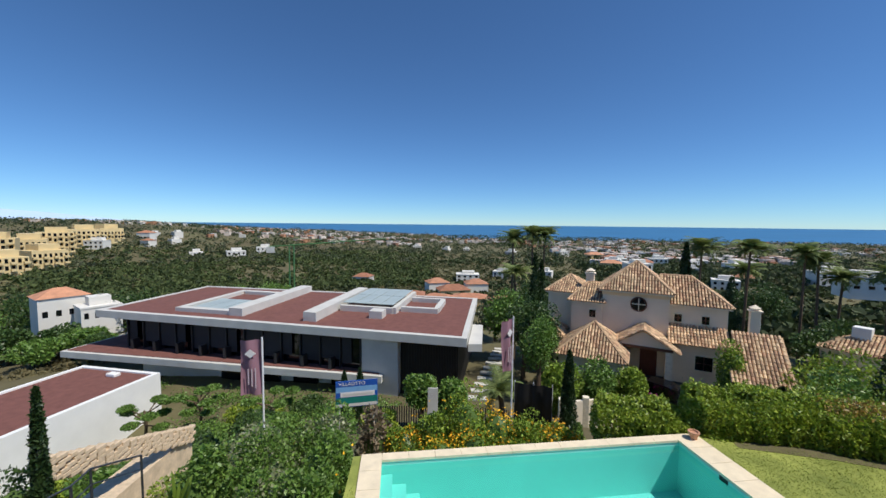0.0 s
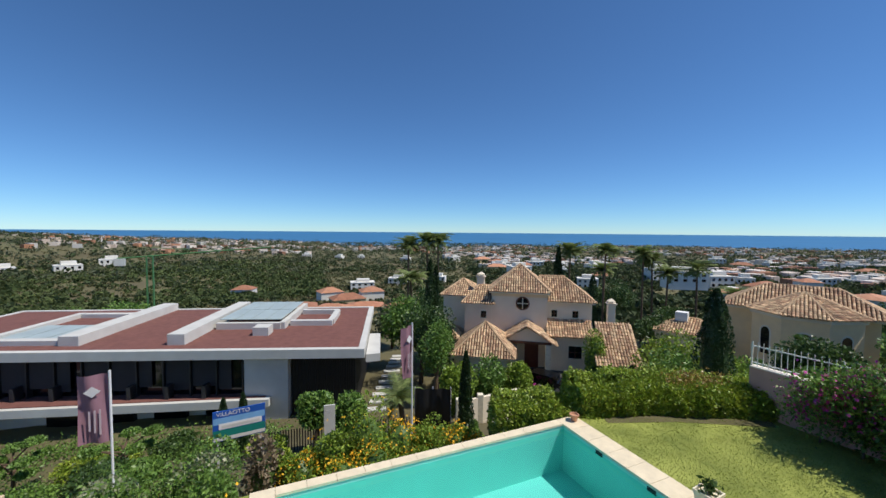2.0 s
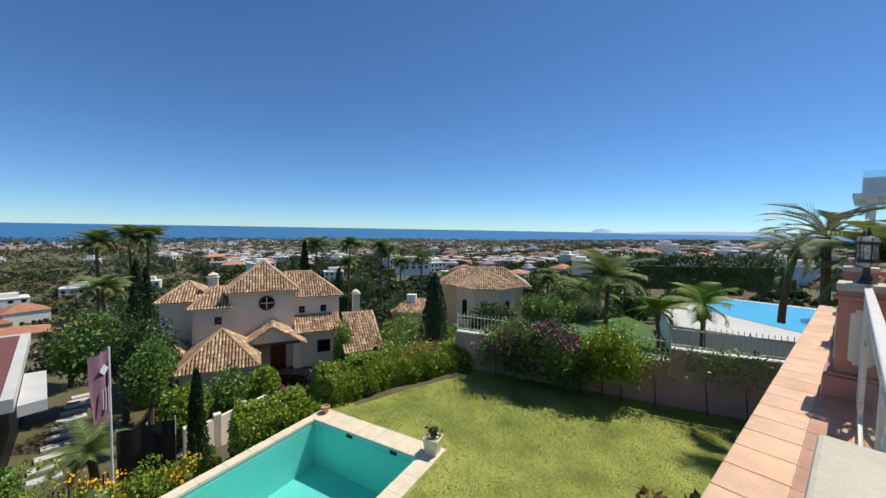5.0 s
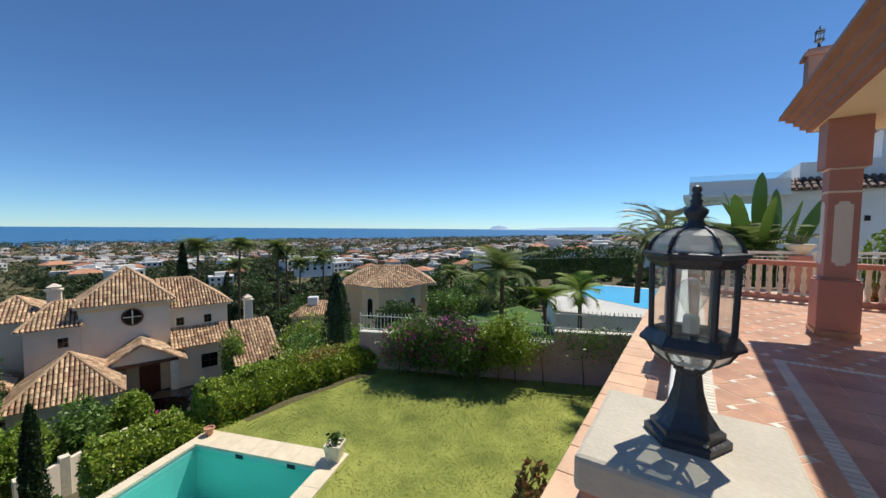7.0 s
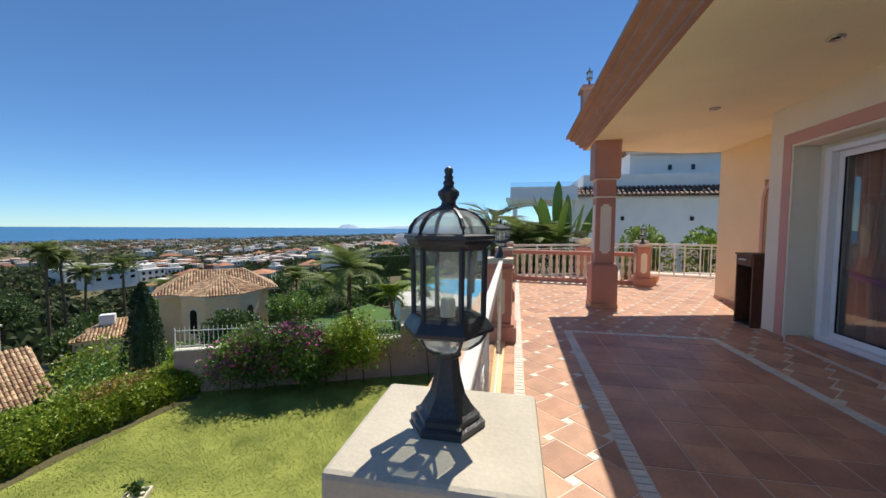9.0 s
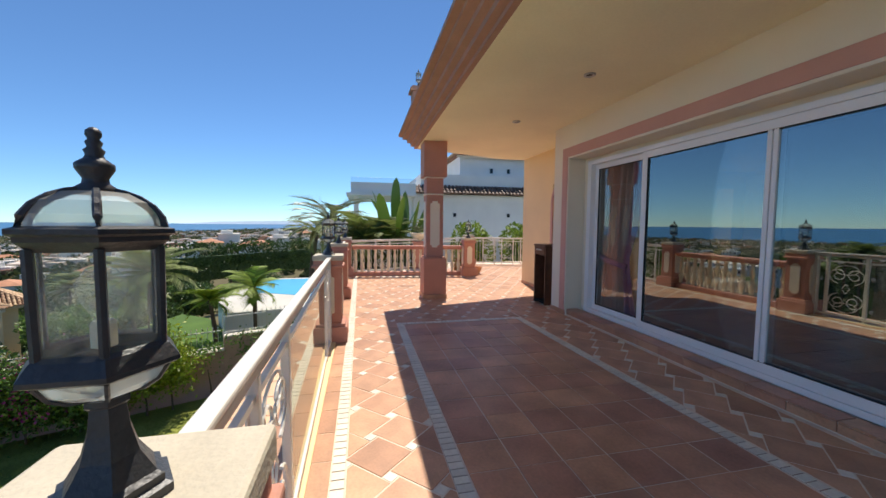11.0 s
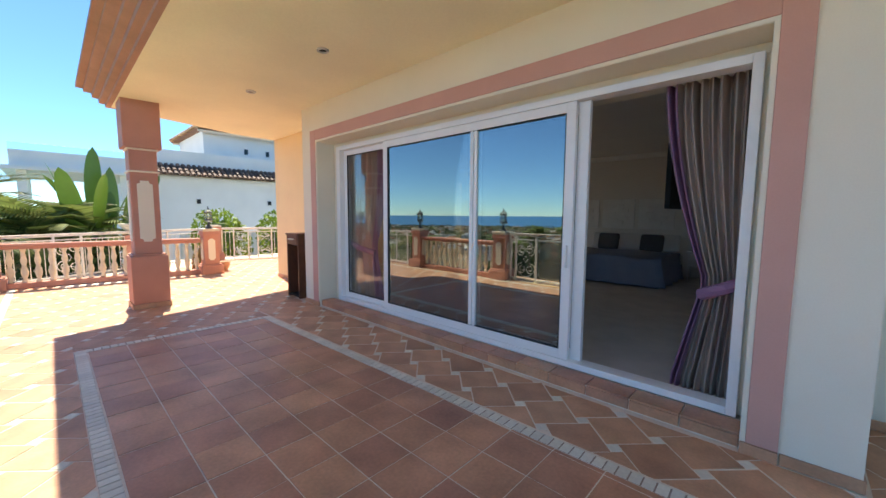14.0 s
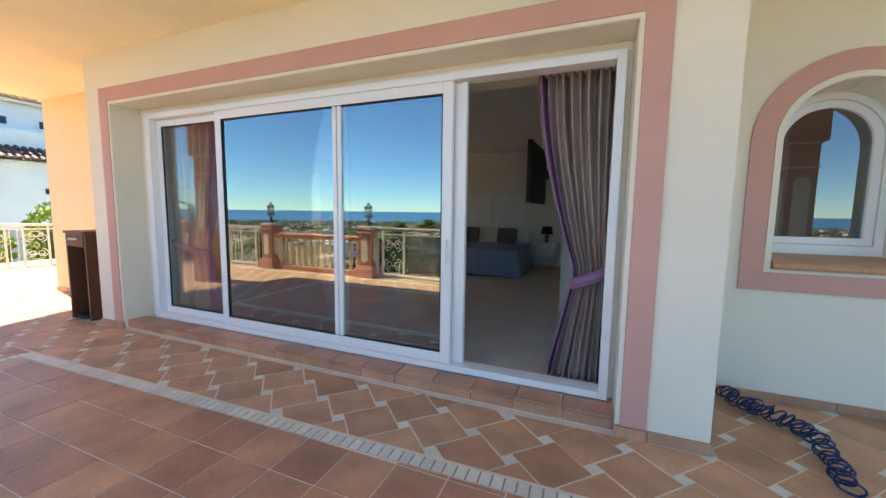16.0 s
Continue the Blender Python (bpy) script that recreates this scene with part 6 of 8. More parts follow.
# ---- tiled houses ----
def roof_face(bm, pts, step=0.24, length=0.42, rad=0.11, seed=0, pick=1.0):
    """Barrel tiles running up one flat roof face."""
    rr = random.Random(seed)
    P = [Vector(p) for p in pts]
    nrm = (P[1] - P[0]).cross(P[2] - P[0]).normalized()
    if nrm.z < 0:
        nrm = -nrm
    u = Vector((0, 0, 1)).cross(nrm).normalized()
    v = nrm.cross(u).normalized()
    q = [((p - P[0]).dot(u), (p - P[0]).dot(v)) for p in P]
    x = min(a for a, _ in q) + step / 2
    while x < max(a for a, _ in q):
        ys = []
        for (ax_, ay_), (bx_, by_) in zip(q, q[1:] + q[:1]):
            if (ax_ - x) * (bx_ - x) < 0:
                ys.append(ay_ + (x - ax_) / (bx_ - ax_) * (by_ - ay_))
        if len(ys) >= 2:
            y0, y1 = min(ys), max(ys)
            y = y0 - 0.08
            while y < y1:
                ye = min(y + length, y1 + 0.05)
                lift = rr.uniform(0, 0.02)
                r0, r1 = rad, rad * 0.85
                rows = []
                for yy, rd, lf in ((y, r0, 0.03 + lift), (ye, r1, 0.0 + lift)):
                    c = P[0] + u * (x + rr.uniform(-0.01, 0.01)) + v * yy + nrm * lf
                    rows.append([bm.verts.new(c + u * rd * math.cos(a) + nrm * rd * math.sin(a)) for a in (0, 0.8, 1.57, 2.35, 3.14)])
                for k in range(4):
                    bm.faces.new((rows[0][k], rows[0][k + 1], rows[1][k + 1], rows[1][k]))
                bm.faces.new(rows[0])
                y += length * 0.92
        x += step
    return bm


def hip_roof(parent, x0, x1, y0, y1, ze, rise, ridge_x=None, seed=0, over=0.35, step=0.26, tile_len=0.45, parts=True):
    """A tiled hip roof over a plan rectangle; ridge_x: the ridge's ends, or one point for a pyramid."""
    x0, x1, y0, y1 = x0 - over, x1 + over, y0 - over, y1 + over
    ym = (y0 + y1) / 2
    if ridge_x is None:
        k = min((y1 - y0) / 2, (x1 - x0) / 2)
        ridge_x = (x0 + k, x1 - k)
    A, B, C, D = (x0, y0, ze), (x1, y0, ze), (x1, y1, ze), (x0, y1, ze)
    R0, R1 = (ridge_x[0], ym, ze + rise), (ridge_x[1], ym, ze + rise)
    pyr = abs(ridge_x[0] - ridge_x[1]) < 0.05
    faces = [[A, B, R0], [B, C, R0], [C, D, R0], [D, A, R0]] if pyr else [[A, B, R1, R0], [B, C, R1], [C, D, R0, R1], [D, A, R0]]
    if ridge_x[0] <= x0 + 0.01:
        faces = [[A, B, R1, R0], [C, D, R0, R1]]
    solid = bmesh.new()
    for f in faces:
        solid.faces.new([solid.verts.new(Vector(p) - Vector((0, 0, 0.04))) for p in f])
    solid.faces.new([solid.verts.new(p) for p in ((x0, y0, ze - 0.05), (x0, y1, ze - 0.05), (x1, y1, ze - 0.05), (x1, y0, ze - 0.05))])
    part("roof", solid, M_ROOFBED, parent)
    tiles = bmesh.new()
    for k, f in enumerate(faces):
        roof_face(tiles, f, step, tile_len, step * 0.40, seed + k)
    tagged(part("roof_tiles", tiles, M_ROOFTILE, parent, "sun bleached barrel tiles"), kind="stuff")
    caps = bmesh.new()
    if pyr:
        for c in (A, B, C, D):
            tube([Vector(c) + Vector((0, 0, 0.05)), Vector(R0) + Vector((0, 0, 0.05))], 0.11, 6, caps)
    elif ridge_x[0] > x0 + 0.01:
        for c, rr in ((A, R0), (D, R0), (B, R1), (C, R1)):
            tube([Vector(c) + Vector((0, 0, 0.05)), Vector(rr) + Vector((0, 0, 0.05))], 0.11, 6, caps)
        tube([Vector(R0) + Vector((0, 0, 0.05)), Vector(R1) + Vector((0, 0, 0.05))], 0.11, 6, caps)
    else:
        tube([Vector(R0) + Vector((0, 0, 0.05)), Vector(R1) + Vector((0, 0, 0.05))], 0.11, 6, caps)
    part("ridge", caps, M_ROOFTILE, parent)
    for q in ((x0 + 0.05, x1 - 0.05, y0 + 0.03, y0 + 0.10), (x0 + 0.05, x0 + 0.1, y0 + 0.1, y1 - 0.1), (x1 - 0.1, x1 - 0.05, y0 + 0.1, y1 - 0.1)):
        part("eave_board", box(*q, ze - 0.2, ze - 0.06), M_HOUSE, parent)


def sash(parent, x, y, z, w, h, normal="y"):
    win_ = part("window", box(x - w / 2, x + w / 2, y - 0.06, y + 0.05, z, z + h), M_DARKGLASS, parent)
    t_ = 0.09
    part("frame", merge(merge(merge(box(x - w / 2 - t_, x - w / 2, y - 0.10, y + 0.05, z - t_, z + h + t_), box(x + w / 2, x + w / 2 + t_, y - 0.10, y + 0.05, z - t_, z + h + t_)), box(x - w / 2, x + w / 2, y - 0.10, y + 0.05, z - t_, z)), box(x - w / 2, x + w / 2, y - 0.10, y + 0.05, z + h, z + h + t_)), M_STONE, win_)
    part("glazing_bar", box(x - 0.025, x + 0.025, y - 0.08, y - 0.061, z, z + h), M_DARK, win_)
    part("glazing_bar", box(x - w / 2, x + w / 2, y - 0.08, y - 0.061, z + h * 0.5 - 0.02, z + h * 0.5 + 0.02), M_DARK, win_)

SH = pose(11.6, 40.2, 0, 0, 0, -15.8)
sh = thing("tiled_house", "cream rendered house with barrel tiled hip roofs and a tower", "house", SH)
G = -13.6
# tower
part("wall", box(-3.3, 2.6, 0.0, 6.0, G, -5.1), M_HOUSE, sh)
hip_roof(sh, -3.3, 2.6, 0.0, 6.0, -5.0, 2.75, (-0.35, -0.35), 1)
part("round_window", merge(bmesh.new(), lathe([(0.62, -0.03), (0.62, 0.08)], 24), pose(0.0, 0.0, -6.25, 90, 0, 0)), M_DARKGLASS, sh)
ringb = lathe([(0.62, 0), (0.74, 0), (0.74, 0.12), (0.62, 0.12)], 24, cap=False)
part("window_surround", merge(bmesh.new(), ringb, pose(0, 0, -6.25, 90, 0, 0)), M_DARK, sh)
part("glazing_bar", box(-0.04, 0.04, -0.14, -0.09, -6.85, -5.65), M_STONE, sh)
part("glazing_bar", box(-0.6, 0.6, -0.14, -0.09, -6.28, -6.2), M_STONE, sh)
part("frieze", box(-3.35, 2.65, -0.05, 0.0, -5.55, -5.12), M_PEACH, sh)
sash(sh, -4.2, -0.2, -8.0, 0.6, 0.75)
# right wing
part("wall", box(2.601, 7.3, 1.0, 7.0, G, -6.05), M_HOUSE, sh)
hip_roof(sh, 2.0, 7.3, 1.0, 7.0, -6.0, 2.35, (1.9, 4.6), 5)
sash(sh, 3.4, 1.0, -7.75, 0.6, 0.75)
sash(sh, 5.6, 1.0, -7.75, 0.6, 0.75)
# left wings
part("wall", box(-6.3, -3.301, -0.2, 5.5, G, -6.5), M_HOUSE, sh)
hip_roof(sh, -6.3, -3.4, -0.2, 5.5, -6.4, 1.6, (-5.0, -3.7), 9)
part("wall", box(-9.2, -6.301, 2.0, 8.0, G, -6.1), M_HOUSE, sh)
hip_roof(sh, -9.2, -5.4, 2.0, 8.0, -6.0, 1.6, None, 13)
part("wall", box(-9.6, -7.2, -1.5, 2.0, G, -10.2), M_HOUSE, sh)
hip_roof(sh, -9.6, -7.2, -1.5, 2.0, -10.1, 1.2, None, 17)
# lower roofs in front
part("wall", box(-6.3, -1.0, -6.2, -0.21, G - 1.5, -10.35), M_HOUSE, sh)
hip_roof(sh, -6.3, -1.0, -6.2, -0.5, -10.3, 2.6, (-3.65, -3.65), 21)
# porch gable
for x in (-1.6, 2.6):
    part("porch_post", box(x - 0.28, x + 0.28, -2.9, -2.35, G, -9.85), M_STONE, sh)
part("porch_beam", box(-1.9, 2.9, -2.8, -2.5, -9.85, -9.6), M_DARK, sh)
gab = bmesh.new()
prism([(-1.9, -9.6), (2.9, -9.6), (0.5, -8.2)], 0, 0.2, gab)
gab.transform(pose(0, -2.5, 0, 90, 0, 0))
part("gable", gab, M_HOUSE, sh)
pr = bmesh.new()
for k, f in enumerate(([(-2.4, -3.1, -9.85), (0.5, -3.1, -8.0), (0.5, 0.0, -8.0), (-2.4, 0.0, -9.85)], [(0.5, -3.1, -8.0), (3.4, -3.1, -9.85), (3.4, 0.0, -9.85), (0.5, 0.0, -8.0)])):
    pr.faces.new([pr.verts.new(Vector(p) - Vector((0, 0, 0.03))) for p in f])
    roof_face(pr, f, 0.26, 0.45, 0.12, 30 + k)
tagged(part("porch_tiles", pr, M_ROOFTILE, sh), kind="stuff")
part("door", box(0.3, 1.75, -0.12, -0.02, G, -10.6, bevel=0.02), M_DOORRED, sh, "red brown double door")
# lean-to on the right
part("wall", box(2.601, 6.9, -0.9, 0.999, G, -9.3), M_HOUSE, sh)
lt = bmesh.new()
fc = [(2.5, -1.4, -9.3), (7.3, -1.4, -9.3), (7.3, 0.99, -8.0), (2.5, 0.99, -8.0)]
lt.faces.new([lt.verts.new(Vector(p) - Vector((0, 0, 0.03))) for p in fc])
roof_face(lt, fc, 0.26, 0.45, 0.12, 40)
tagged(part("lean_to_tiles", lt, M_ROOFTILE, sh), kind="stuff")
sash(sh, 5.4, -0.9, -11.6, 1.3, 1.3)
# barn roof and chimneys
bn = bmesh.new()
fc = [(6.6, -5.5, -10.6), (10.6, -5.5, -10.6), (10.6, -1.2, -7.6), (7.2, -1.2, -7.6)]
bn.faces.new([bn.verts.new(Vector(p) - Vector((0, 0, 0.03))) for p in fc])
roof_face(bn, fc, 0.26, 0.45, 0.12, 44)
tagged(part("barn_tiles", bn, M_ROOFTILE, sh), kind="stuff")
part("wall", box(7.0, 10.4, -5.0, -1.3, G - 1, -10.7), M_HOUSE, sh)
for x, y, zt, cw in ((9.1, 0.6, -6.0, 0.36), (-4.9, 3.2, -3.9, 0.42)):
    ch = part("chimney", box(x - cw, x + cw, y - cw, y + cw, -10, zt, bevel=0.03), M_HOUSE, sh)
    part("chimney_cap", merge(box(x - cw - 0.12, x + cw + 0.12, y - cw - 0.12, y + cw + 0.12, zt, zt + 0.12), lathe([(cw + 0.2, 0.12), (0.05, 0.4)], 4, None, (x, y, zt + 0.2), math.pi / 4)), M_HOUSE, ch)

# parked car
car = thing("car", "black parked car in front of the porch", "car", pose(12.2, 34.2, -13.0, 0, 0, -35))
prof = [(-2.1, 0.35), (2.1, 0.35), (2.2, 0.7), (1.2, 0.9), (0.5, 1.4), (-1.2, 1.42), (-1.9, 0.95), (-2.2, 0.85)]
body = prism(prof, -0.85, 0.85)
body.transform(Matrix.Rotation(radians(90), 4, "X"))
bmesh.ops.bevel(body, geom=list(body.edges), offset=0.08, segments=2, affect="EDGES")
part("body", body, M_CAR, car)
part("windscreen", box(0.6, 1.15, -0.7, 0.7, 0.95, 1.3), M_DARKGLASS, car)
for sx in (-1.35, 1.35):
    for sy in (-0.82, 0.82):
        w = lathe([(0.33, -0.1), (0.33, 0.1)], 16)
        w.transform(pose(sx, sy, 0.33, 90, 0, 0))
        wh = part("wheel", w, M_BLACK, car)
        rm = lathe([(0.2, -0.11), (0.2, 0.11)], 12)
        rm.transform(pose(sx, sy, 0.33, 90, 0, 0))
        part("rim", rm, M_CHROME, wh)
solo("driveway", prism([(10, 31), (19, 31), (20, 39), (11, 39.5)], -15, -13.02), M_ASPHALT, "asphalt drive before the porch", "driveway", "structure")

# peach villa with a hipped octagonal roof
pv = thing("peach_villa", "peach rendered villa with arched windows and tiled roof", "house", pose(44.5, 41.0, 0, 0, 0, -47))
part("wall", box(-6.5, 6.5, 0.5, 7.0, -17, -7.9), M_PEACH, pv)
part("cornice", box(-6.8, 6.8, 0.2, 7.3, -7.9, -7.55), M_HOUSE, pv)
hip_roof(pv, -6.9, 7.4, 0.0, 7.8, -7.5, 2.6, None, 60, 0.3, 0.34, 0.55)
bay = [Vector((0.6 + 5.0 * math.cos(math.pi / 8 + math.pi / 4 * k), 1.0 + 5.0 * math.sin(math.pi / 8 + math.pi / 4 * k))) for k in range(8)]
bc = Vector((0.6, 1.0))
part("bay_wall", prism([tuple(p) for p in bay], -17, -7.6), M_PEACH, pv)
part("bay_cornice", prism([tuple(bc + (p - bc) * 1.05) for p in bay], -7.95, -7.62), M_HOUSE, pv)
bt = bmesh.new()
for k in range(8):
    p0, p1 = bc + (bay[k] - bc) * 1.13, bc + (bay[(k + 1) % 8] - bc) * 1.13
    f = [(p0.x, p0.y, -7.5), (p1.x, p1.y, -7.5), (bc.x, bc.y, -5.3)]
    bt.faces.new([bt.verts.new(Vector(q) - Vector((0, 0, 0.03))) for q in f])
    roof_face(bt, f, 0.34, 0.55, 0.15, 80 + k)
    part("bay_ridge", tube([Vector(f[0]) + Vector((0, 0, 0.06)), Vector(f[2]) + Vector((0, 0, 0.06))], 0.13, 6), M_ROOFTILE, pv)
tagged(part("bay_tiles", bt, M_ROOFTILE, pv, "sun bleached barrel tiles"), kind="stuff")
for k in (4, 5, 6, 7):
    m_ = (bay[k] + bay[(k + 1) % 8]) / 2
    ang_ = math.degrees(math.atan2(m_.y - bc.y, m_.x - bc.x)) + 90
    arch = prism([(-0.55, -12.5), (0.55, -12.5)] + [(0.55 * math.cos(a), -9.9 + 0.55 * math.sin(a)) for a in [math.pi * i / 8 for i in range(9)]], 0, 0.06)
    part("window", merge(bmesh.new(), arch, pose(m_.x, m_.y, 0, 0, 0, ang_) @ pose(0, 0.02, 0, 90, 0, 0)), M_DARKGLASS, pv)
    arch = prism([(-0.75, -12.5), (0.75, -12.5)] + [(0.75 * math.cos(a), -9.9 + 0.75 * math.sin(a)) for a in [math.pi * i / 8 for i in range(9)]], 0, 0.04)
    part("window_surround", merge(bmesh.new(), arch, pose(m_.x, m_.y, 0, 0, 0, ang_) @ pose(0, 0.02, 0, 90, 0, 0)), M_HOUSE, pv)
part("wall", box(-14.5, -6.51, -1, 5, -18, -12.2), M_HOUSE, pv)
hip_roof(pv, -14.5, -6.9, -1, 5, -12.1, 1.7, None, 66, 0.3, 0.34, 0.55)
part("chimney", box(-12.5, -11.0, 1.0, 2.2, -12, -9.6, bevel=0.05), M_WHITEWALL, pv)

# white neighbour to the side with pool terrace
nb = thing("white_villa", "large white villa with a dark tiled eave and roof terrace", "house")
part("wall", box(26.0, 34, -16, -3.2, -5, 3.6), M_WHITEWALL, nb)
part("cornice", merge(box(25.85, 34, -16, -3.05, 3.35, 3.5), box(25.92, 34, -16, -3.12, 3.25, 3.35)), M_WHITEWALL, nb)
part("parapet", box(26.6, 34, -16, -3.8, 3.6, 5.0), M_WHITEWALL, nb)
part("upper_wall", box(28, 34, -16, -7.0, 5.0, 6.6), M_WHITEWALL, nb)
hip_roof(nb, 28, 34, -16, -7.0, 6.65, 1.0, (31, 31), 75, 0.45, 0.34, 0.55)
for y in (-9.6, -11.0):
    part("window", box(27.95, 28.01, y, y + 0.22, 5.4, 5.75), M_DARKGLASS, nb)
tl_ = bmesh.new()
fc = [(25.5, -3.0, 3.55), (25.5, -16, 3.55), (26.59, -16, 4.15), (26.59, -3.0, 4.15)]
tl_.faces.new([tl_.verts.new(Vector(p) - Vector((0, 0, 0.03))) for p in fc])
roof_face(tl_, fc, 0.27, 0.5, 0.12, 70)
tagged(part("eave_tiles", tl_, mat("dark roof tile", lin(120, 92, 78), 0.7, vary=0.2, rand=0.25, col2=lin(90, 72, 64), island=True), nb), kind="stuff")
for y in (-6.2, -10.2):
    part("wall_lamp", box(25.9, 26.0, y, y + 0.18, 2.0, 2.25), M_BLACK, nb)
part("pergola_beam", box(23.5, 30, -3.0, 0.9, 3.3, 3.95, bevel=0.02), M_WHITEWALL, nb)
part("pergola_edge", box(23.2, 30, -3.0, 1.15, 3.15, 3.3), M_WHITEWALL, nb)
for x, y in ((23.8, 0.6), (29.5, 0.6), (23.8, -2.6)):
    part("pergola_post", box(x - 0.14, x + 0.14, y - 0.14, y + 0.14, -4, 3.15), M_WHITEWALL, nb)
g_ = part("roof_glass", box(23.6, 23.63, -3, 0.9, 3.95, 4.25), M_CLEAR, nb)
part("low_wall", box(20.5, 20.75, -14, -4.0, -4, 0.55), M_WHITEWALL, nb)
# neighbour's lawn and pool
solo("lawn_neighbour", prism([(14.9, 3.2), (19.6, 1.4), (18.8, 6.1), (22.3, 8.3), (23.5, 10.0), (18, 11.6), (14.2, 12.6), (11.6, 11.3)], -7.5, -3.6), M_LAWN, "watered green lawn of the neighbouring garden", "lawn", "structure")
npool = thing("neighbour_pool", "white walled raised pool with bright blue water", "pool", None, "", "structure")
part("wall", prism([(18.4, 6.2), (19.8, 0.6), (29.5, 0.6), (29, 7.4), (22.0, 7.7)], -4.5, -2.6), M_WHITEWALL, npool)
part("deck", prism([(18.4, 6.2), (19.8, 0.6), (29.5, 0.6), (29, 7.4), (22.0, 7.7)], -2.599, -2.52), M_CONCRETE, npool)
part("water", prism([(20.9, 1.1), (28.8, 1.0), (28.6, 6.7), (23.8, 6.7)], -2.518, -2.505), mat("bright blue pool water", lin(84, 190, 222), 0.08, vary=0.06, scale=1.0, bump=0.05), npool)
ps = thing("parasol", "thatched straw parasol by the pool", "parasol", pose(25.5, 1.0, -2.52))
part("pole", tube([(0, 0, 0), (0, 0, 2.3)], 0.06, 8), M_BARK, ps)
M_THATCH = mat("straw thatch", lin(150, 118, 90), 0.95, vary=0.3, scale=4, fine=40, bump=0.6)
part("thatch", lathe([(1.35, 1.55), (1.0, 1.95), (0.5, 2.3), (0.12, 2.5), (0.16, 2.75), (0.02, 2.8)], 20), M_THATCH, ps)
rt = np.random.default_rng(4)
a_ = rt.uniform(0, 6.28, 900)
q_ = rt.uniform(0.4, 1.4, 900)
leaves("straw", np.stack([q_ * np.cos(a_), q_ * np.sin(a_), 2.55 - 0.72 * q_], 1), 0.35, M_THATCH, ps, 5, aspect=6, droop=1.5)
hedge("tall dark clipped boundary hedge", [(34, 16), (46, 6)], 1.6, 3.0, 7000, 0.25, L_DARK, 72, -3.6)

# planting around the neighbours
palm(17.5, 8.6, -3.6, 3.1, 1.9, 81, 26, L_PALM, 0.13, 0.6, "young palm on the neighbouring lawn")
palm(18.2, 4.9, -3.6, 2.3, 1.25, 82, 18, L_LIME, 0.11, 0.55, "slender areca palm by the white pool")
palm(17.9, 6.4, -3.6, 1.8, 1.2, 83, 18, L_LIME, 0.10, 0.5, "slender areca palm by the white pool")
palm(21.0, 11.0, -3.9, 1.8, 1.8, 84, 20, L_PALM, 0.11, 0.55, "young palm on the neighbouring lawn")
palm(15.6, 1.4, -0.9, 2.4, 1.5, 85, 26, L_OLIVE, 0.13, 0.7, "fan palm behind the balustrade", True, 20)
palm(18.5, 2.6, -1.2, 2.2, 1.4, 86, 24, L_PALM, 0.12, 0.6, "fan palm behind the balustrade", True, 20)
broad_plant(14.6, -0.85, -1.1, 4.9, 6, 87, "tall strelitzia with broad paddle leaves", L_BANANA, 0.22)
broad_plant(14.4, -1.3, -1.2, 4.3, 5, 88, "tall strelitzia with broad paddle leaves", L_BANANA, 0.2)
broad_plant(14.2, -0.2, -1.2, 3.0, 8, 96, "young strelitzia leaning out over the bank", L_MID, 0.2)
palm(13.8, 0.15, -1.2, 2.1, 1.5, 93, 34, L_PALM, 0.12, 0.6, "dark low palm behind the balustrade")
palm(14.5, -0.35, -1.0, 1.9, 1.5, 94, 34, L_PALM, 0.12, 0.6, "dark low palm behind the balustrade")
bush("shrub", "dark dense shrubs behind the balustrade", 13.6, -0.3, -2.6, 1.3, 1.5, 3.2, 5000, 0.2, L_DARK, 89)
bush("shrub", "bright green shrub beyond the iron rail", 16.5, -4.4, -1.4, 1.1, 1.1, 3.1, 4500, 0.16, L_LIME, 90)
bush("shrub", "bright green shrub beyond the iron rail", 16.2, -6.6, -1.6, 1.2, 1.3, 2.9, 4500, 0.16, L_LIME, 91)
bush("shrub", "orange and green shrub by the pier", 12.0, -2.9, -0.4, 0.4, 0.4, 1.1, 900, 0.1, L_RED, 92)
solo("bed_side", box(12.0, 22, -9, 0.4, -6, -1.7), M_EARTH, "planted bank beside the terrace", "soil", "structure")

# trees round the houses
for k, (x, y, h, rad) in enumerate(((2.9, 20.6, 5.2, 0.42), (-9.3, 21.5, 3.7, 0.4), (-10.2, 21.2, 3.6, 0.38), (-11.9, 7.6, 5.0, 0.22), (18.0, 30.0, 4.8, 0.75), (17.8, 21.4, 6.6, 1.0), (13.4, 24.0, 4.6, 0.5), (40.0, 47.5, 7, 0.9), (52, 40, 6, 0.8), (2.2, 60.8, 13, 1.1), (3.2, 61.4, 12, 1.0), (23.3, 60.5, 15.5, 1.1), (30, 62, 11, 1.2))):
    z = ground_z(x, y)
    cypress(x, y, z if k != 5 else -7.6, h if k != 5 else 5.8, rad, 100 + k, 2600 if k < 8 else 1500)
for k, (x, y, h) in enumerate(((-1.4, 62.8, 15.6), (1.9, 62.8, 16.2), (3.6, 63.7, 16.2), (-0.6, 55.8, 10.2), (24.8, 59.9, 15.0), (30.5, 59.5, 15.2), (37.5, 60, 15.0), (40.0, 61, 14), (43, 62, 12), (45.5, 58, 13), (52.0, 58, 9), (36, 70, 12), (58, 52, 9), (62, 40, 8), (68, 44, 9), (70, 22, 7.5))):
    z = ground_z(x, y)
    palm(x, y, z, h, 2.4, 120 + k, 44, L_PALM, 0.19, 0.95, "tall palm with a shaggy crown", pairs=12, thick=0.07)
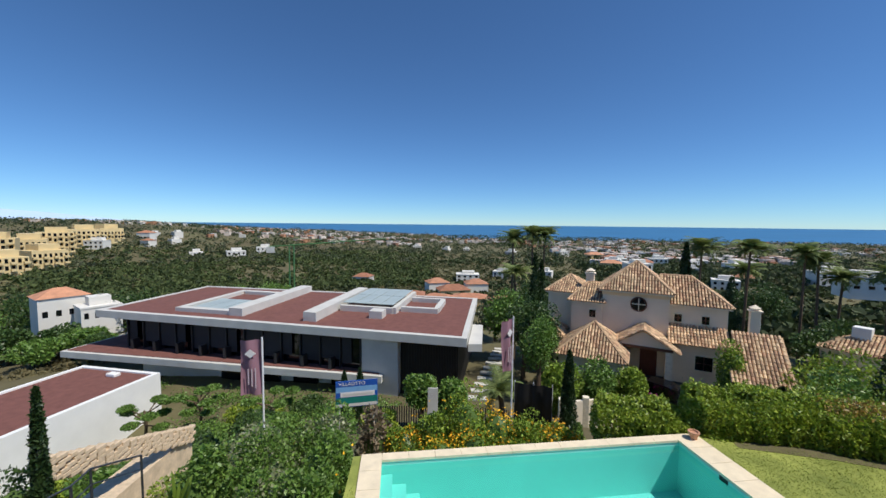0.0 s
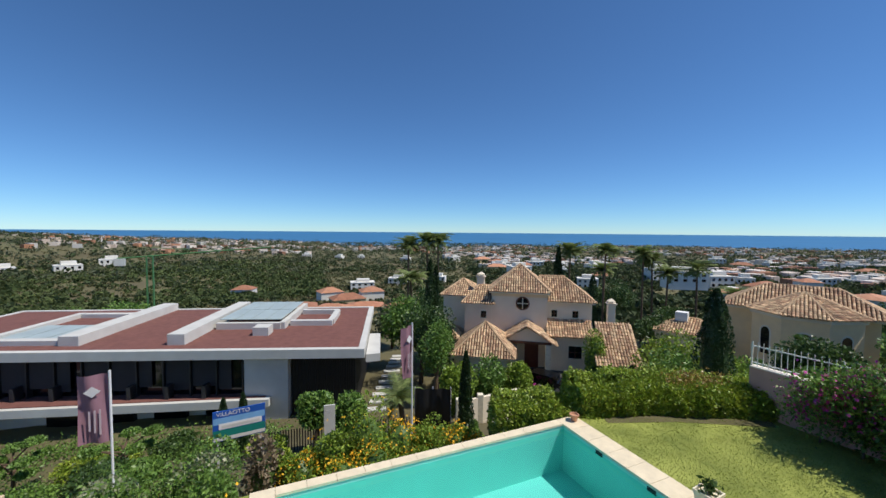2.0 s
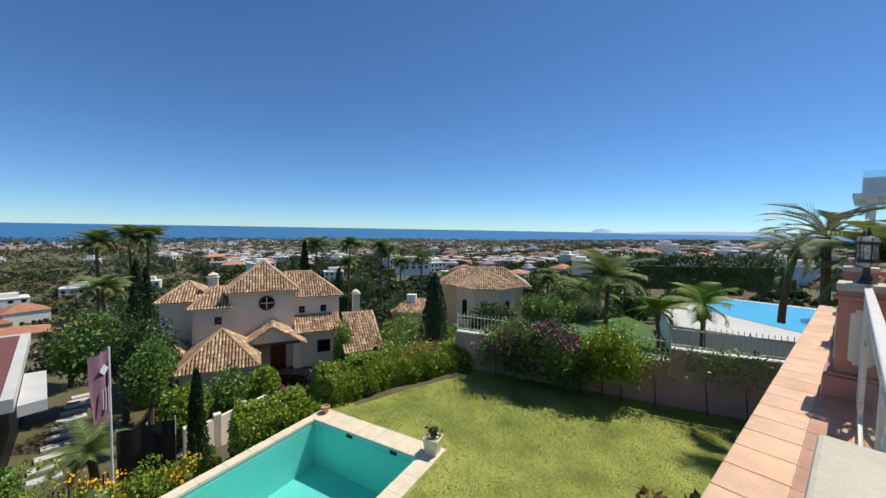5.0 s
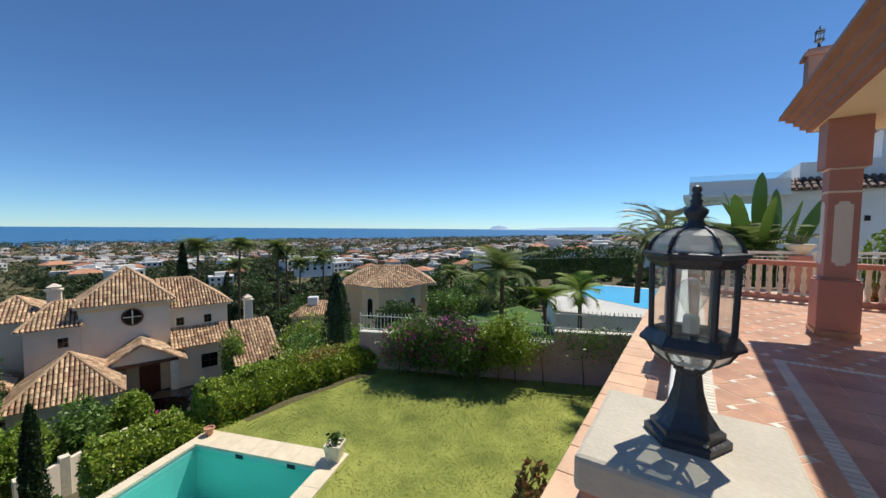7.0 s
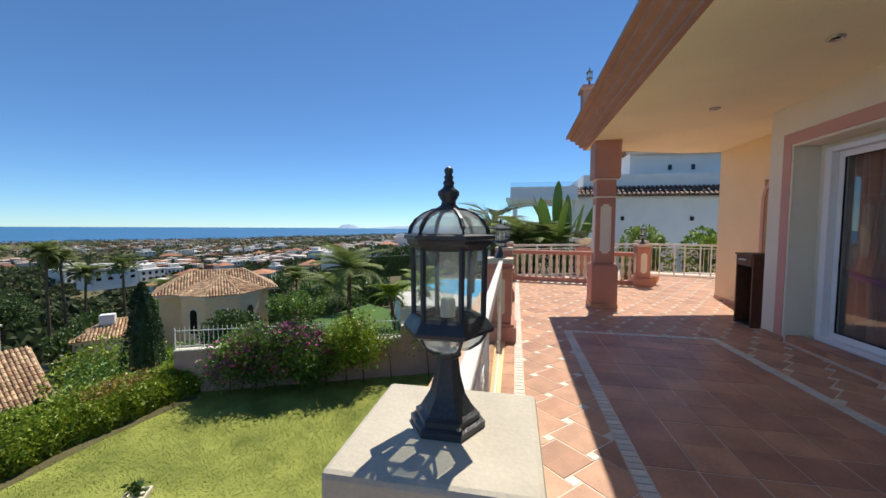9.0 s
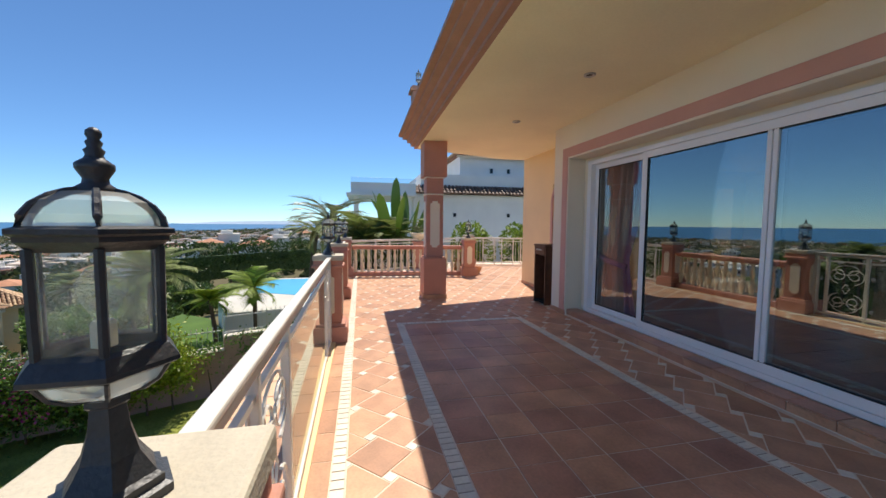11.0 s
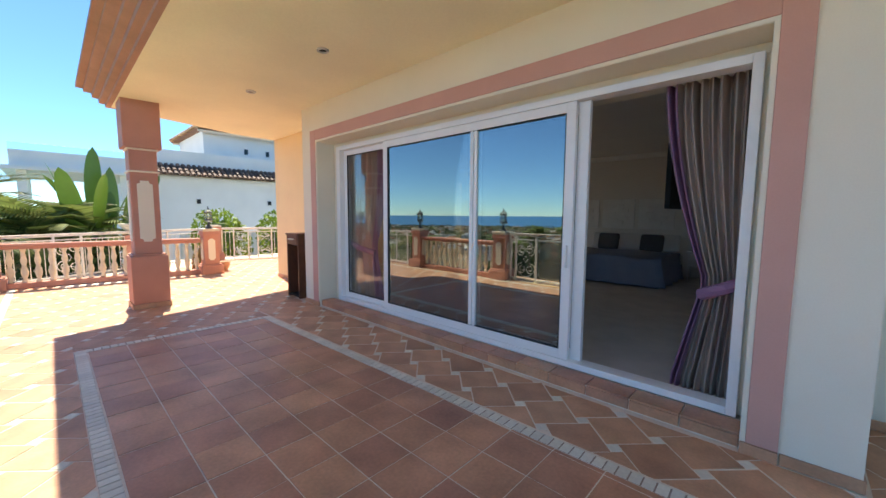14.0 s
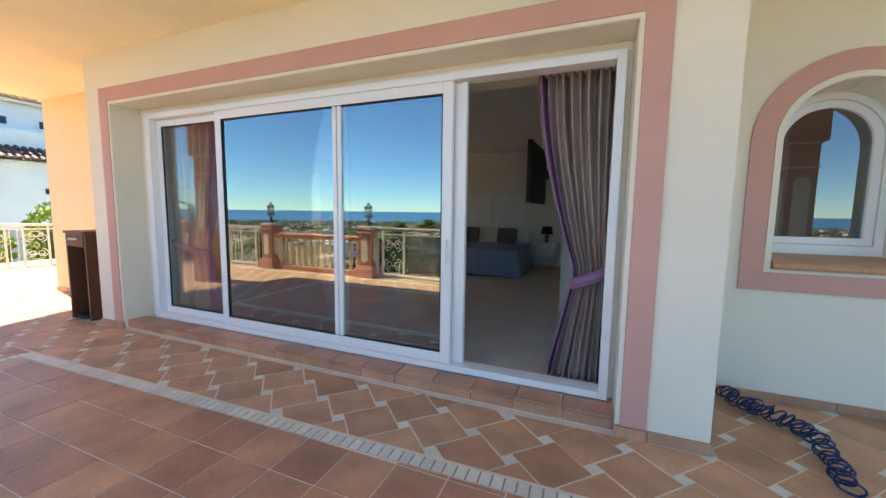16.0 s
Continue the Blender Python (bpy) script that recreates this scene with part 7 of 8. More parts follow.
for k, (x, y, h, rad, m_) in enumerate(((1.9, 34.5, 7.8, 2.0, L_MID), (2.2, 37, 8.6, 2.3, L_DARK), (3.6, 30.3, 4.8, 1.7, L_LIME), (6.2, 31.4, 4.8, 1.7, L_MID), (8.8, 32.2, 4.6, 1.6, L_LIME), (0.6, 39, 8.6, 2.8, L_DARK), (-0.6, 44, 8.4, 3.2, L_MID), (-3.5, 54, 7, 3.5, L_OLIVE), (20.5, 29.0, 7.8, 2.8, L_HEDGE), (18.4, 25.4, 7.4, 2.3, L_MID), (16.4, 24.0, 6.2, 1.8, L_HEDGE), (23, 23, 6, 2.6, L_HEDGE), (38, 33, 7, 3.6, L_DARK), (46, 31, 7, 3.4, L_MID), (56, 34, 7, 4, L_DARK), (62, 28, 6.5, 4, L_MID), (66, 16, 6, 4, L_DARK), (74, 30, 8, 5, L_DARK), (80, 46, 8, 5, L_MID), (66, 54, 8, 5, L_DARK), (90, 24, 8, 5, L_DARK), (84, 60, 9, 5, L_DARK), (100, 44, 8, 5, L_MID), (60, 66, 8, 5, L_MID), (28, 84, 9, 5, L_DARK), (46, 84, 9, 5, L_DARK), (14, 90, 8, 5, L_MID), (2, 76, 8, 5, L_DARK), (24.0, 28.0, 7.0, 2.8, L_LIME), (27.5, 25.0, 6.6, 2.6, L_MID), (18.2, 19.6, 4.6, 1.7, L_MID), (29, 32, 5, 3, L_MID), (33, 26, 5, 3, L_DARK), (17.0, 33.0, 3.6, 2.0, L_MID), (-3.5, 21.8, 3.2, 1.2, L_MID), (-5.4, 21.3, 3.6, 1.1, L_MID), (-46, 54, 7.5, 4, L_MID), (-60, 46, 8, 5, L_DARK), (-50, 35.5, 3.6, 2.6, L_DARK), (-55, 37.5, 4.2, 3.0, L_MID), (-60, 37, 4.4, 3.2, L_DARK), (-64, 34, 4.6, 3.4, L_DARK), (-57, 33, 3.6, 2.8, L_MID), (-68, 47, 7.5, 4.5, L_DARK), (-74, 44, 7, 4.5, L_DARK), (-80, 47, 7.5, 5, L_DARK), (-78, 38, 6, 4, L_MID), (-86, 40, 7, 5, L_DARK), (-44, 60, 8, 4, L_MID), (-40, 60, 5.5, 4, L_MID), (36, 52, 6, 4, L_DARK), (40, 55, 7, 4, L_DARK), (45, 52, 6, 4, L_DARK), (52, 48, 6, 4, L_DARK), (57, 44, 6, 4, L_MID), (42, 20, 5, 3, L_DARK), (47, 26, 5, 3, L_MID), (50, 12, 5, 3.4, L_DARK), (54, 22, 6, 3.6, L_DARK))):
    z = ground_z(x, y)
    tree(x, y, z, h, rad, 150 + k, m_, 4200, 0.26 if math.hypot(x, y) < 40 else 0.42)
palm(-0.6, 23.6, -11.0, 2.2, 1.6, 201, 26, L_PALM, 0.2, 0.6, "low palm by the lower wall")
bush("shrub", "tall flowering climber beside the cream house", 17.4, 34.6, -13.4, 1.7, 1.4, 5.4, 5200, 0.2, L_LIME, 203)
# cloud-pruned trees before the modern villa
for k, (x, y, z) in enumerate(((-27.5, 22.5, -14.6), (-24.5, 24.5, -14.2), (-18.0, 24.5, -13.6))):
    t = thing("cloud_tree", "cloud pruned tree with flat leaf pads", "tree", pose(x, y, z), "cloud pruned trees")
    rk = random.Random(k)
    tr = tube([(0, 0, -1), (0.2, 0, 0.8), (-0.1, 0.1, 1.6)], 0.12, 6, taper=0.6)
    pads = []
    for j in range(9):
        a = j * 2.4
        p = (1.7 * math.cos(a) * rk.uniform(0.4, 1), 1.7 * math.sin(a) * rk.uniform(0.4, 1), 0.6 + 0.22 * j)
        tube([(0, 0, 0.5 + 0.1 * j), p], 0.05, 5, tr)
        pads.append(p)
    part("trunk", tr, M_BARK, t)
    rp_ = np.random.default_rng(k + 70)
    for p in pads:
        c = rp_.normal(size=(620, 3))
        c /= np.linalg.norm(c, axis=1)[:, None]
        tagged(leaves("leaf_pad", c * np.array([0.58, 0.58, 0.20]) * rp_.uniform(0.55, 1.0, (620, 1)) + np.array(p), 0.17, L_MID, t, 300 + k, outward=c), kind="stuff")
for k, (x, y, w, h) in enumerate(((-22, 22.5, 2.4, 1.6), (-25.5, 20.5, 2.2, 1.4), (-17, 22, 2.0, 1.5), (-14.5, 20.5, 1.6, 1.3), (-30, 18, 1.6, 1.2), (-19, 18.5, 2.2, 1.0), (-13.5, 18, 1.8, 1.2), (-7.5, 20.8, 1.3, 1.2), (5.6, 22.4, 1.2, 1.0), (8.2, 25.6, 1.2, 1.2), (4.6, 32.4, 1.5, 2.4), (6.6, 32.6, 1.5, 2.2), (8.8, 32.0, 1.2, 2.0), (2.6, 31, 1.5, 2.6), (12.6, 30.0, 1.3, 1.4), (3.6, 24.6, 1.0, 0.8), (-22.5, 14.2, 1.0, 1.6), (6.5, 18.0, 1.6, 1.5), (4.4, 17.0, 1.4, 0.8), (9.5, 18.0, 1.6, 1.5), (13.5, 18.5, 2.0, 2.4), (-28, 21, 2.4, 1.5), (-20.5, 26, 2.4, 1.5), (-16, 26.5, 2.0, 1.4), (-27, 16, 2, 1.3), (-23, 18, 2.6, 1.2), (-16, 16, 2.2, 1.3), (-18.5, 14, 2.0, 1.2), (-11, 23.5, 2.0, 1.3), (0.5, 16.0, 1.4, 0.8))):
    bush("shrub", "green garden shrub on the slope", x, y, ground_z(x, y) - 0.15, w, w * 0.9, h, 3200, 0.17, (L_MID, L_HEDGE, L_DARK)[k % 3], 330 + k, group="slope shrubs")
bush("shrub", "pink flowering shrub by the drive", 10.6, 32.5, -13.9, 1.1, 1.0, 2.0, 1500, 0.16, L_MID, 360, M_MAGENTA, 500)

# far woods and scrub on the valley sides
rf = np.random.default_rng(77)
def far_clumps(name, label, count, r0, r1, az0, az1, size, material, seed, per=26, bias=1.3):
    rg = np.random.default_rng(seed)
    cs, ou = [], []
    n_ = 0
    while n_ < count:
        rr = r0 + (r1 - r0) * rg.uniform() ** bias
        az = radians(rg.uniform(az0, az1))
        x, y = rr * math.sin(az), rr * math.cos(az)
        dens = noise.noise(Vector((x * 0.012, y * 0.012, seed))) + 0.25
        if rg.uniform() > dens + 0.35:
            continue
        if -48 < x < -1 and 26 < y < 52 or math.hypot(x - 11, y - 41) < 13 or math.hypot(x - 44, y - 41) < 10:
            continue
        z = ground_z(x, y)
        s = size * rg.uniform(0.6, 1.5) * (0.7 + rr / 500)
        p = rg.normal(size=(per, 3))
        p /= np.linalg.norm(p, axis=1)[:, None]
        p[:, 2] = np.abs(p[:, 2])
        cs.append(np.array([x, y, z]) + p * np.array([s, s, s * 0.8]))
        ou.append(p)
        n_ += 1
    ob = leaves(name, np.concatenate(cs), size * 0.85, material, None, seed, aspect=1.3, outward=np.concatenate(ou))
    return tagged(ob, label, "woods", "", "stuff")
far_clumps("far_woods", "dark woods on the far slopes", 1700, 95, 360, -85, 100, 1.5, L_WOOD, 401, 34)
far_clumps("far_woods", "olive scrub on the far slopes", 5600, 75, 420, -85, 60, 1.0, L_VALLEY, 402, 24)
far_clumps("far_woods", "green bushes on the valley side", 1700, 130, 330, -62, -14, 1.7, leaf_mat("maquis leaf", (0.06, 0.095, 0.025, 1), (0.12, 0.15, 0.045, 1), 0.8), 407, 30)
far_clumps("far_woods", "dry scrub on the far slopes", 3600, 62, 420, -85, 60, 0.7, L_SCRUB, 405, 24)
far_clumps("far_woods", "dark woods towards the coast", 3200, 250, 1050, -85, 100, 2.4, L_WOOD, 403, 18, 1.0)
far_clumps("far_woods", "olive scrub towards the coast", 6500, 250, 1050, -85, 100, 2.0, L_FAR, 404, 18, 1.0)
far_clumps("far_woods", "garden trees among the town houses", 1300, 75, 420, 8, 95, 2.4, L_WOOD, 406, 44, 1.0)
# houses of the town
M_TOWNROOF = mat("terracotta town roof", lin(192, 138, 106), 0.85, vary=0.25, scale=0.5, fine=4, bump=0.2, rand=0.2, col2=lin(170, 116, 88))
def town_house(kind_, w, d, h, material, roofed):
    t = thing("town_house", "white flat roofed villa in the town" if not roofed else "pale town house with a tiled hip roof", "house", None, "town houses")
    part("wall", box(-w / 2, w / 2, -d / 2, d / 2, -4, h), material, t)
    if roofed:
        rb_ = bmesh.new()
        x0, x1, y0, y1 = -w / 2 - 0.4, w / 2 + 0.4, -d / 2 - 0.4, d / 2 + 0.4
        k = d * 0.5
        vs = [rb_.verts.new(p) for p in ((x0, y0, h), (x1, y0, h), (x1, y1, h), (x0, y1, h), (x0 + k, 0, h + d * 0.24), (x1 - k, 0, h + d * 0.24))]
        for f in ((0, 1, 5, 4), (1, 2, 5), (2, 3, 4, 5), (3, 0, 4), (3, 2, 1, 0)):
            rb_.faces.new([vs[i] for i in f])
        part("roof", rb_, M_TOWNROOF, t)
    else:
        part("parapet", merge(box(-w / 2 - 0.15, w / 2 + 0.15, -d / 2 - 0.15, d / 2 + 0.15, h, h + 0.4), box(-w * 0.25, w * 0.3, -d * 0.2, d * 0.35, h + 0.4, h + 2.6)), material, t)
    for i in range(4):
        for lv in range(max(1, int(h // 3))):
            for sy in (-1, 1):
                part("window", box(-w / 2 + w * (i + 0.3) / 4, -w / 2 + w * (i + 0.72) / 4, sy * (d / 2 - 0.05), sy * (d / 2 + 0.05), 0.8 + 3 * lv, 2.3 + 3 * lv), M_DARKGLASS, t)
    return t
M_OFFWHITE = mat("far white wall", lin(228, 224, 214), 0.85, vary=0.05, scale=0.3, bump=0)
M_SAND = mat("far sand wall", lin(226, 202, 150), 0.85, vary=0.1, scale=0.3, bump=0)
protos = [town_house(0, 13, 9, 6, M_OFFWHITE, False), town_house(1, 11, 9, 5.6, M_OFFWHITE, True), town_house(2, 15, 10, 3.6, M_SAND, True), town_house(3, 9, 8, 3.4, M_OFFWHITE, False)]
spots = []
rt = random.Random(9)
tries = 0
while len(spots) < 78 and tries < 6000:
    tries += 1
    rr = rt.uniform(110, 420)
    az = rt.uniform(-80, 92)
    a = radians(az)
    x, y = rr * math.sin(a), rr * math.cos(a)
    if noise.noise(Vector((x * 0.008, y * 0.008, 5))) < (-0.02 if az < 10 else 0.0) or any((x - p) ** 2 + (y - q) ** 2 < 260 for p, q in spots):
        continue
    if az < 10 and rr < 340 or az < 40 and rr < 170 or rr < 150 or -68 < az < -50 and rr < 330:
        continue
    spots.append((x, y))
for k, (x, y) in enumerate(spots):
    p = protos[rt.choice((0, 0, 1, 2, 3, 3))]
    m = pose(x, y, ground_z(x, y) + 0.2, 0, 0, rt.uniform(-30, 30)) @ Matrix.Scale(rt.uniform(0.65, 0.95), 4)
    if k < 4:
        protos[k].matrix_basis = m
    else:
        copy_thing(p, m).matrix_basis = m
# apartment blocks on the far hill
for k, (az, rr, w, h) in enumerate(((-63, 235, 18, 12), (-60.5, 250, 15, 10), (-58.6, 262, 16, 12), (-56.5, 285, 16, 10), (-65.5, 205, 16, 9), (-62.5, 200, 14, 6), (-59.5, 222, 14, 7), (-54.5, 300, 15, 8), (-67, 230, 18, 12), (-66.5, 190, 14, 5))):
    rr *= 1.22
    x, y = rr * math.sin(radians(az)), rr * math.cos(radians(az))
    t = thing("apartment_block", "sand coloured apartment block with balconies", "apartment building", pose(x, y, ground_z(x, y) + 2.5, 0, 0, -az - 10 + 6 * k), "apartment blocks")
    part("wall", box(-w / 2, w / 2, -6, 6, -8, h), M_SAND, t)
    part("upper_wall", box(-w / 4, w / 3, -4, 6, h, h + 3), M_SAND, t)
    for i in range(7):
        for lv in range(int(h // 3)):
            part("window", box(-w / 2 + w * (i + 0.25) / 7, -w / 2 + w * (i + 0.75) / 7, -6.1, -5.9, 0.6 + 3 * lv, 2.4 + 3 * lv), M_DARKGLASS, t)
            if i % 2 == 0:
                part("balcony", box(-w / 2 + w * i / 7, -w / 2 + w * (i + 1) / 7, -7.2, -6.1, 0.0 + 3 * lv, 1.0 + 3 * lv), M_SAND, t)
# the rest of the far town
tb, tb2 = bmesh.new(), bmesh.new()
rt = random.Random(19)
n_ = 0
while n_ < 2600:
    rr = rt.uniform(260, 1040) if rt.random() < 0.75 else rt.uniform(150, 400)
    az = rt.uniform(-80, 96)
    x, y = rr * math.sin(radians(az)), rr * math.cos(radians(az))
    if noise.noise(Vector((x * 0.006, y * 0.006, 9))) < ((0.1 if rr < 600 else -0.35) if az < 4 else -0.12):
        continue
    if az < 10 and rr < 420 or rr < 240:
        continue
    z = ground_z(x, y)
    if z < -31.8:
        continue
    w, d, h = rt.uniform(4, 9), rt.uniform(4, 7), rt.uniform(2.0, 4.2)
    tgt = tb if rt.random() < 0.72 else tb2
    c, s = math.cos(rt.uniform(-0.6, 0.6)), math.sin(rt.uniform(-0.6, 0.6))
    vs = [tgt.verts.new((x + px * w / 2 * c - py * d / 2 * s, y + px * w / 2 * s + py * d / 2 * c, zz)) for zz in (z - 3, z + h) for px, py in ((-1, -1), (1, -1), (1, 1), (-1, 1))]
    for f in ((0, 1, 5, 4), (1, 2, 6, 5), (2, 3, 7, 6), (3, 0, 4, 7), (4, 5, 6, 7)):
        tgt.faces.new([vs[i] for i in f])
    n_ += 1
solo("far_town", tb, mat("far town white", lin(222, 218, 210), 0.9, vary=0.05, rand=0.2, col2=lin(214, 190, 170), island=True, bump=0), "white houses of the far town", "town", "stuff")
solo("far_town", tb2, mat("far town tile", lin(196, 140, 104), 0.9, vary=0.05, rand=0.2, col2=lin(150, 110, 90), island=True, bump=0), "tiled roofs of the far town", "town", "stuff")
# green tower crane
cr = thing("tower_crane", "green tower crane at a building site", "crane", pose(-53, 78, ground_z(-53, 78), 0, 0, 25))
M_CRANE = mat("green crane paint", lin(70, 120, 70), 0.6)
for s in (-0.5, 0.5):
    part("mast", box(s - 0.08, s + 0.08, -0.5, 0.5, 0, 15), M_CRANE, cr)
part("jib", tube([(-5, 0, 14.6), (22, 0, 16.5)], 0.14, 4), M_CRANE, cr)
part("jib_brace", tube([(0, 0, 16.6), (12, 0, 15.9)], 0.06, 4), M_CRANE, cr)
part("counterweight", box(-5.4, -3.8, -0.6, 0.6, 13.2, 14.6), M_CONCRETE, cr)

# ---- terrace tiles ----
TB, TA = 0.075, 0.314
e1 = Vector((math.cos(radians(45)), math.sin(radians(45))))
e2 = Vector((-e1.y, e1.x))
G2 = 0.010
def yb(x):
    return -2.09 - 0.030 * (6.07 - x)
regions = [
    [(-3.98, -2.925), (6.99, -2.925), (6.99, yb(6.07) - 0.055), (-3.98, yb(-3.98) - 0.055)],
    [(-3.98, -0.155), (11.3, -0.155), (11.3, 0.448), (-3.98, 0.448)],
    [(6.125, yb(6.07) - 0.055), (10.9, yb(6.07) - 0.055), (10.9, -0.155), (6.125, -0.155)],
    [(6.99, -3.66), (10.9, -3.66), (10.9, yb(6.07) - 0.055), (6.99, yb(6.07) - 0.055)],
    [(9.44, -6.1), (13.4, -6.1), (13.9, -3.66), (9.44, -3.66)],
    [(10.9, -3.66), (13.9, -3.66), (12.5, -2.3), (10.9, yb(6.07) - 0.055)],
    [(-3.98, -3.885), (0.326, -3.885), (0.326, -2.925), (-3.98, -2.925)],
]
def lattice(o, ln, ang):
    u = Vector((math.cos(radians(ang)), math.sin(radians(ang)))) * ln
    a, b = ln * math.cos(radians(13.4)), ln * math.sin(radians(13.4))
    return Vector(o), u, Vector((-u.y, u.x)), a, b
def square(c, side):
    h = side / 2 - G2 / 2
    return [tuple(c + e1 * a * h + e2 * b * h) for a, b in ((-1, -1), (1, -1), (1, 1), (-1, 1))]
def slab(poly, z1, th=0.012):
    return prism(poly, z1 - th, z1)
full_tile = slab(square(Vector((0, 0)), TA), 0.0)
bmesh.ops.bevel(full_tile, geom=[e for e in full_tile.edges if all(v.co.z > -0.001 for v in e.verts)], offset=0.004, segments=1, affect="EDGES")
me_tile = mesh_of("tile", full_tile, M_TILE)
me_small = mesh_of("inset_tile", slab(square(Vector((0, 0)), TB), 0.001), M_WHITE_TILE)
rest, rest_w = bmesh.new(), bmesh.new()
cnt = [0, 0]
for lat, regs in ((lattice((3.873, 0.239), 0.3176, 238.5), regions[1:6]), (lattice((2.185, -2.501), 0.3279, 238.2), [regions[0], regions[6]])):
    org, LU, LV, ta, tb = lat
    off = e2 * (ta - tb) / 2 - e1 * (ta + tb) / 2
    for i in range(-46, 47):
        for j in range(-46, 47):
            node = org + LU * i + LV * j
            if not (-4.4 < node.x < 14.5 and -6.5 < node.y < 1):
                continue
            for c, side, me_, name_, k in ((node, tb, me_small, "inset_tile", 1), (node + off, ta, me_tile, "tile", 0)):
                sq = square(c, side)
                for reg in regs:
                    got = clip_poly(sq, reg)
                    if len(got) < 3 or area_of(got) < side * side * 0.03:
                        continue
                    whole = area_of(got) > 0.995 * area_of(sq)
                    near = 0.2 < c.x < 8.6
                    zj = 0.0012 * math.sin(i * 12.9 + j * 78.2)
                    if near and whole and cnt[k] < 300:
                        cnt[k] += 1
                        s_ = side / (TA if k == 0 else TB)
                        piece(name_, me_, floor, Matrix.Translation((c.x, c.y, zj)) @ Matrix.Diagonal((s_, s_, 1, 1)))
                    else:
                        prism(got, -0.012, zj + 0.001 * k, rest if k == 0 else rest_w)
tagged(part("tile_run", rest, mat("terracotta tile run", lin(207, 159, 126), 0.5, vary=0.26, scale=4, fine=50, bump=0.25, rand=0.11, col2=lin(190, 141, 111), island=True), floor), kind="stuff")
tagged(part("inset_run", rest_w, M_WHITE_TILE, floor), kind="stuff")
# inner field of square tiles
S = 0.3105
x = 2.657 + 11 * S
while x > -3.9:
    y = -0.262
    while y > yb(x):
        poly = [(x - S + 0.004, y - 0.309), (x - 0.004, y - 0.309), (x - 0.004, y - 0.004), (x - S + 0.004, y - 0.004)]
        got = clip_poly(poly, [(-3.98, yb(-3.98) + 0.055), (6.015, yb(6.0) + 0.055), (6.015, -0.26), (-3.98, -0.26)])
        if len(got) > 2 and area_of(got) > 0.004:
            zj = 0.0015 * math.sin(x * 91 + y * 57)
            b = prism(got, -0.012, zj)
            part("tile", b, M_TILE_IN, floor)
        y -= 0.3130
    x -= S
# mosaic borders
mos = mesh_of("mosaic_piece", box(-0.0285, 0.0285, -0.045, 0.045, -0.011, 0.002), M_WHITE_TILE)
mos2 = mesh_of("mosaic_piece", box(-0.0335, 0.0335, -0.038, 0.038, -0.011, 0.002), M_WHITE_TILE)
M_BED_DARK = mat("dark mosaic joint", lin(164, 148, 134), 0.95, vary=0.15, scale=9)
bed = bmesh.new()
box(-3.95, 6.07, -0.253, -0.161, -0.012, -0.0012, bed)
prism([(-3.95, yb(-3.95) - 0.046), (6.025, yb(6.03) - 0.046), (6.025, yb(6.03) + 0.046), (-3.95, yb(-3.95) + 0.046)], -0.012, -0.0012, bed)
box(6.026, 6.118, -2.1, -0.254, -0.012, -0.0012, bed)
box(0.4, 11.33, 0.458, 0.536, -0.012, -0.0012, bed)
part("mosaic_bed", bed, M_BED_DARK, floor)
x = 6.03
while x > -3.9:
    piece("mosaic_piece", mos, floor, pose(x, -0.207, 0))
    piece("mosaic_piece", mos, floor, pose(x, yb(x), 0, 0, 0, 1.7))
    x -= 0.067
y = -0.207
while y > -2.1:
    piece("mosaic_piece", mos, floor, pose(6.072, y, 0, 0, 0, 90))
    y -= 0.067
x = 11.3
while x > 0.4:
    piece("mosaic_piece", mos2, floor, pose(x, 0.497, 0))
    x -= 0.078
# plain tiles under the rail
x = 11.2
while x > -3.9:
    part("edge_tile", box(x - 0.326, x - 0.004, 0.545, 0.998, -0.012, 0.0), M_TILE, floor)
    x -= 0.33

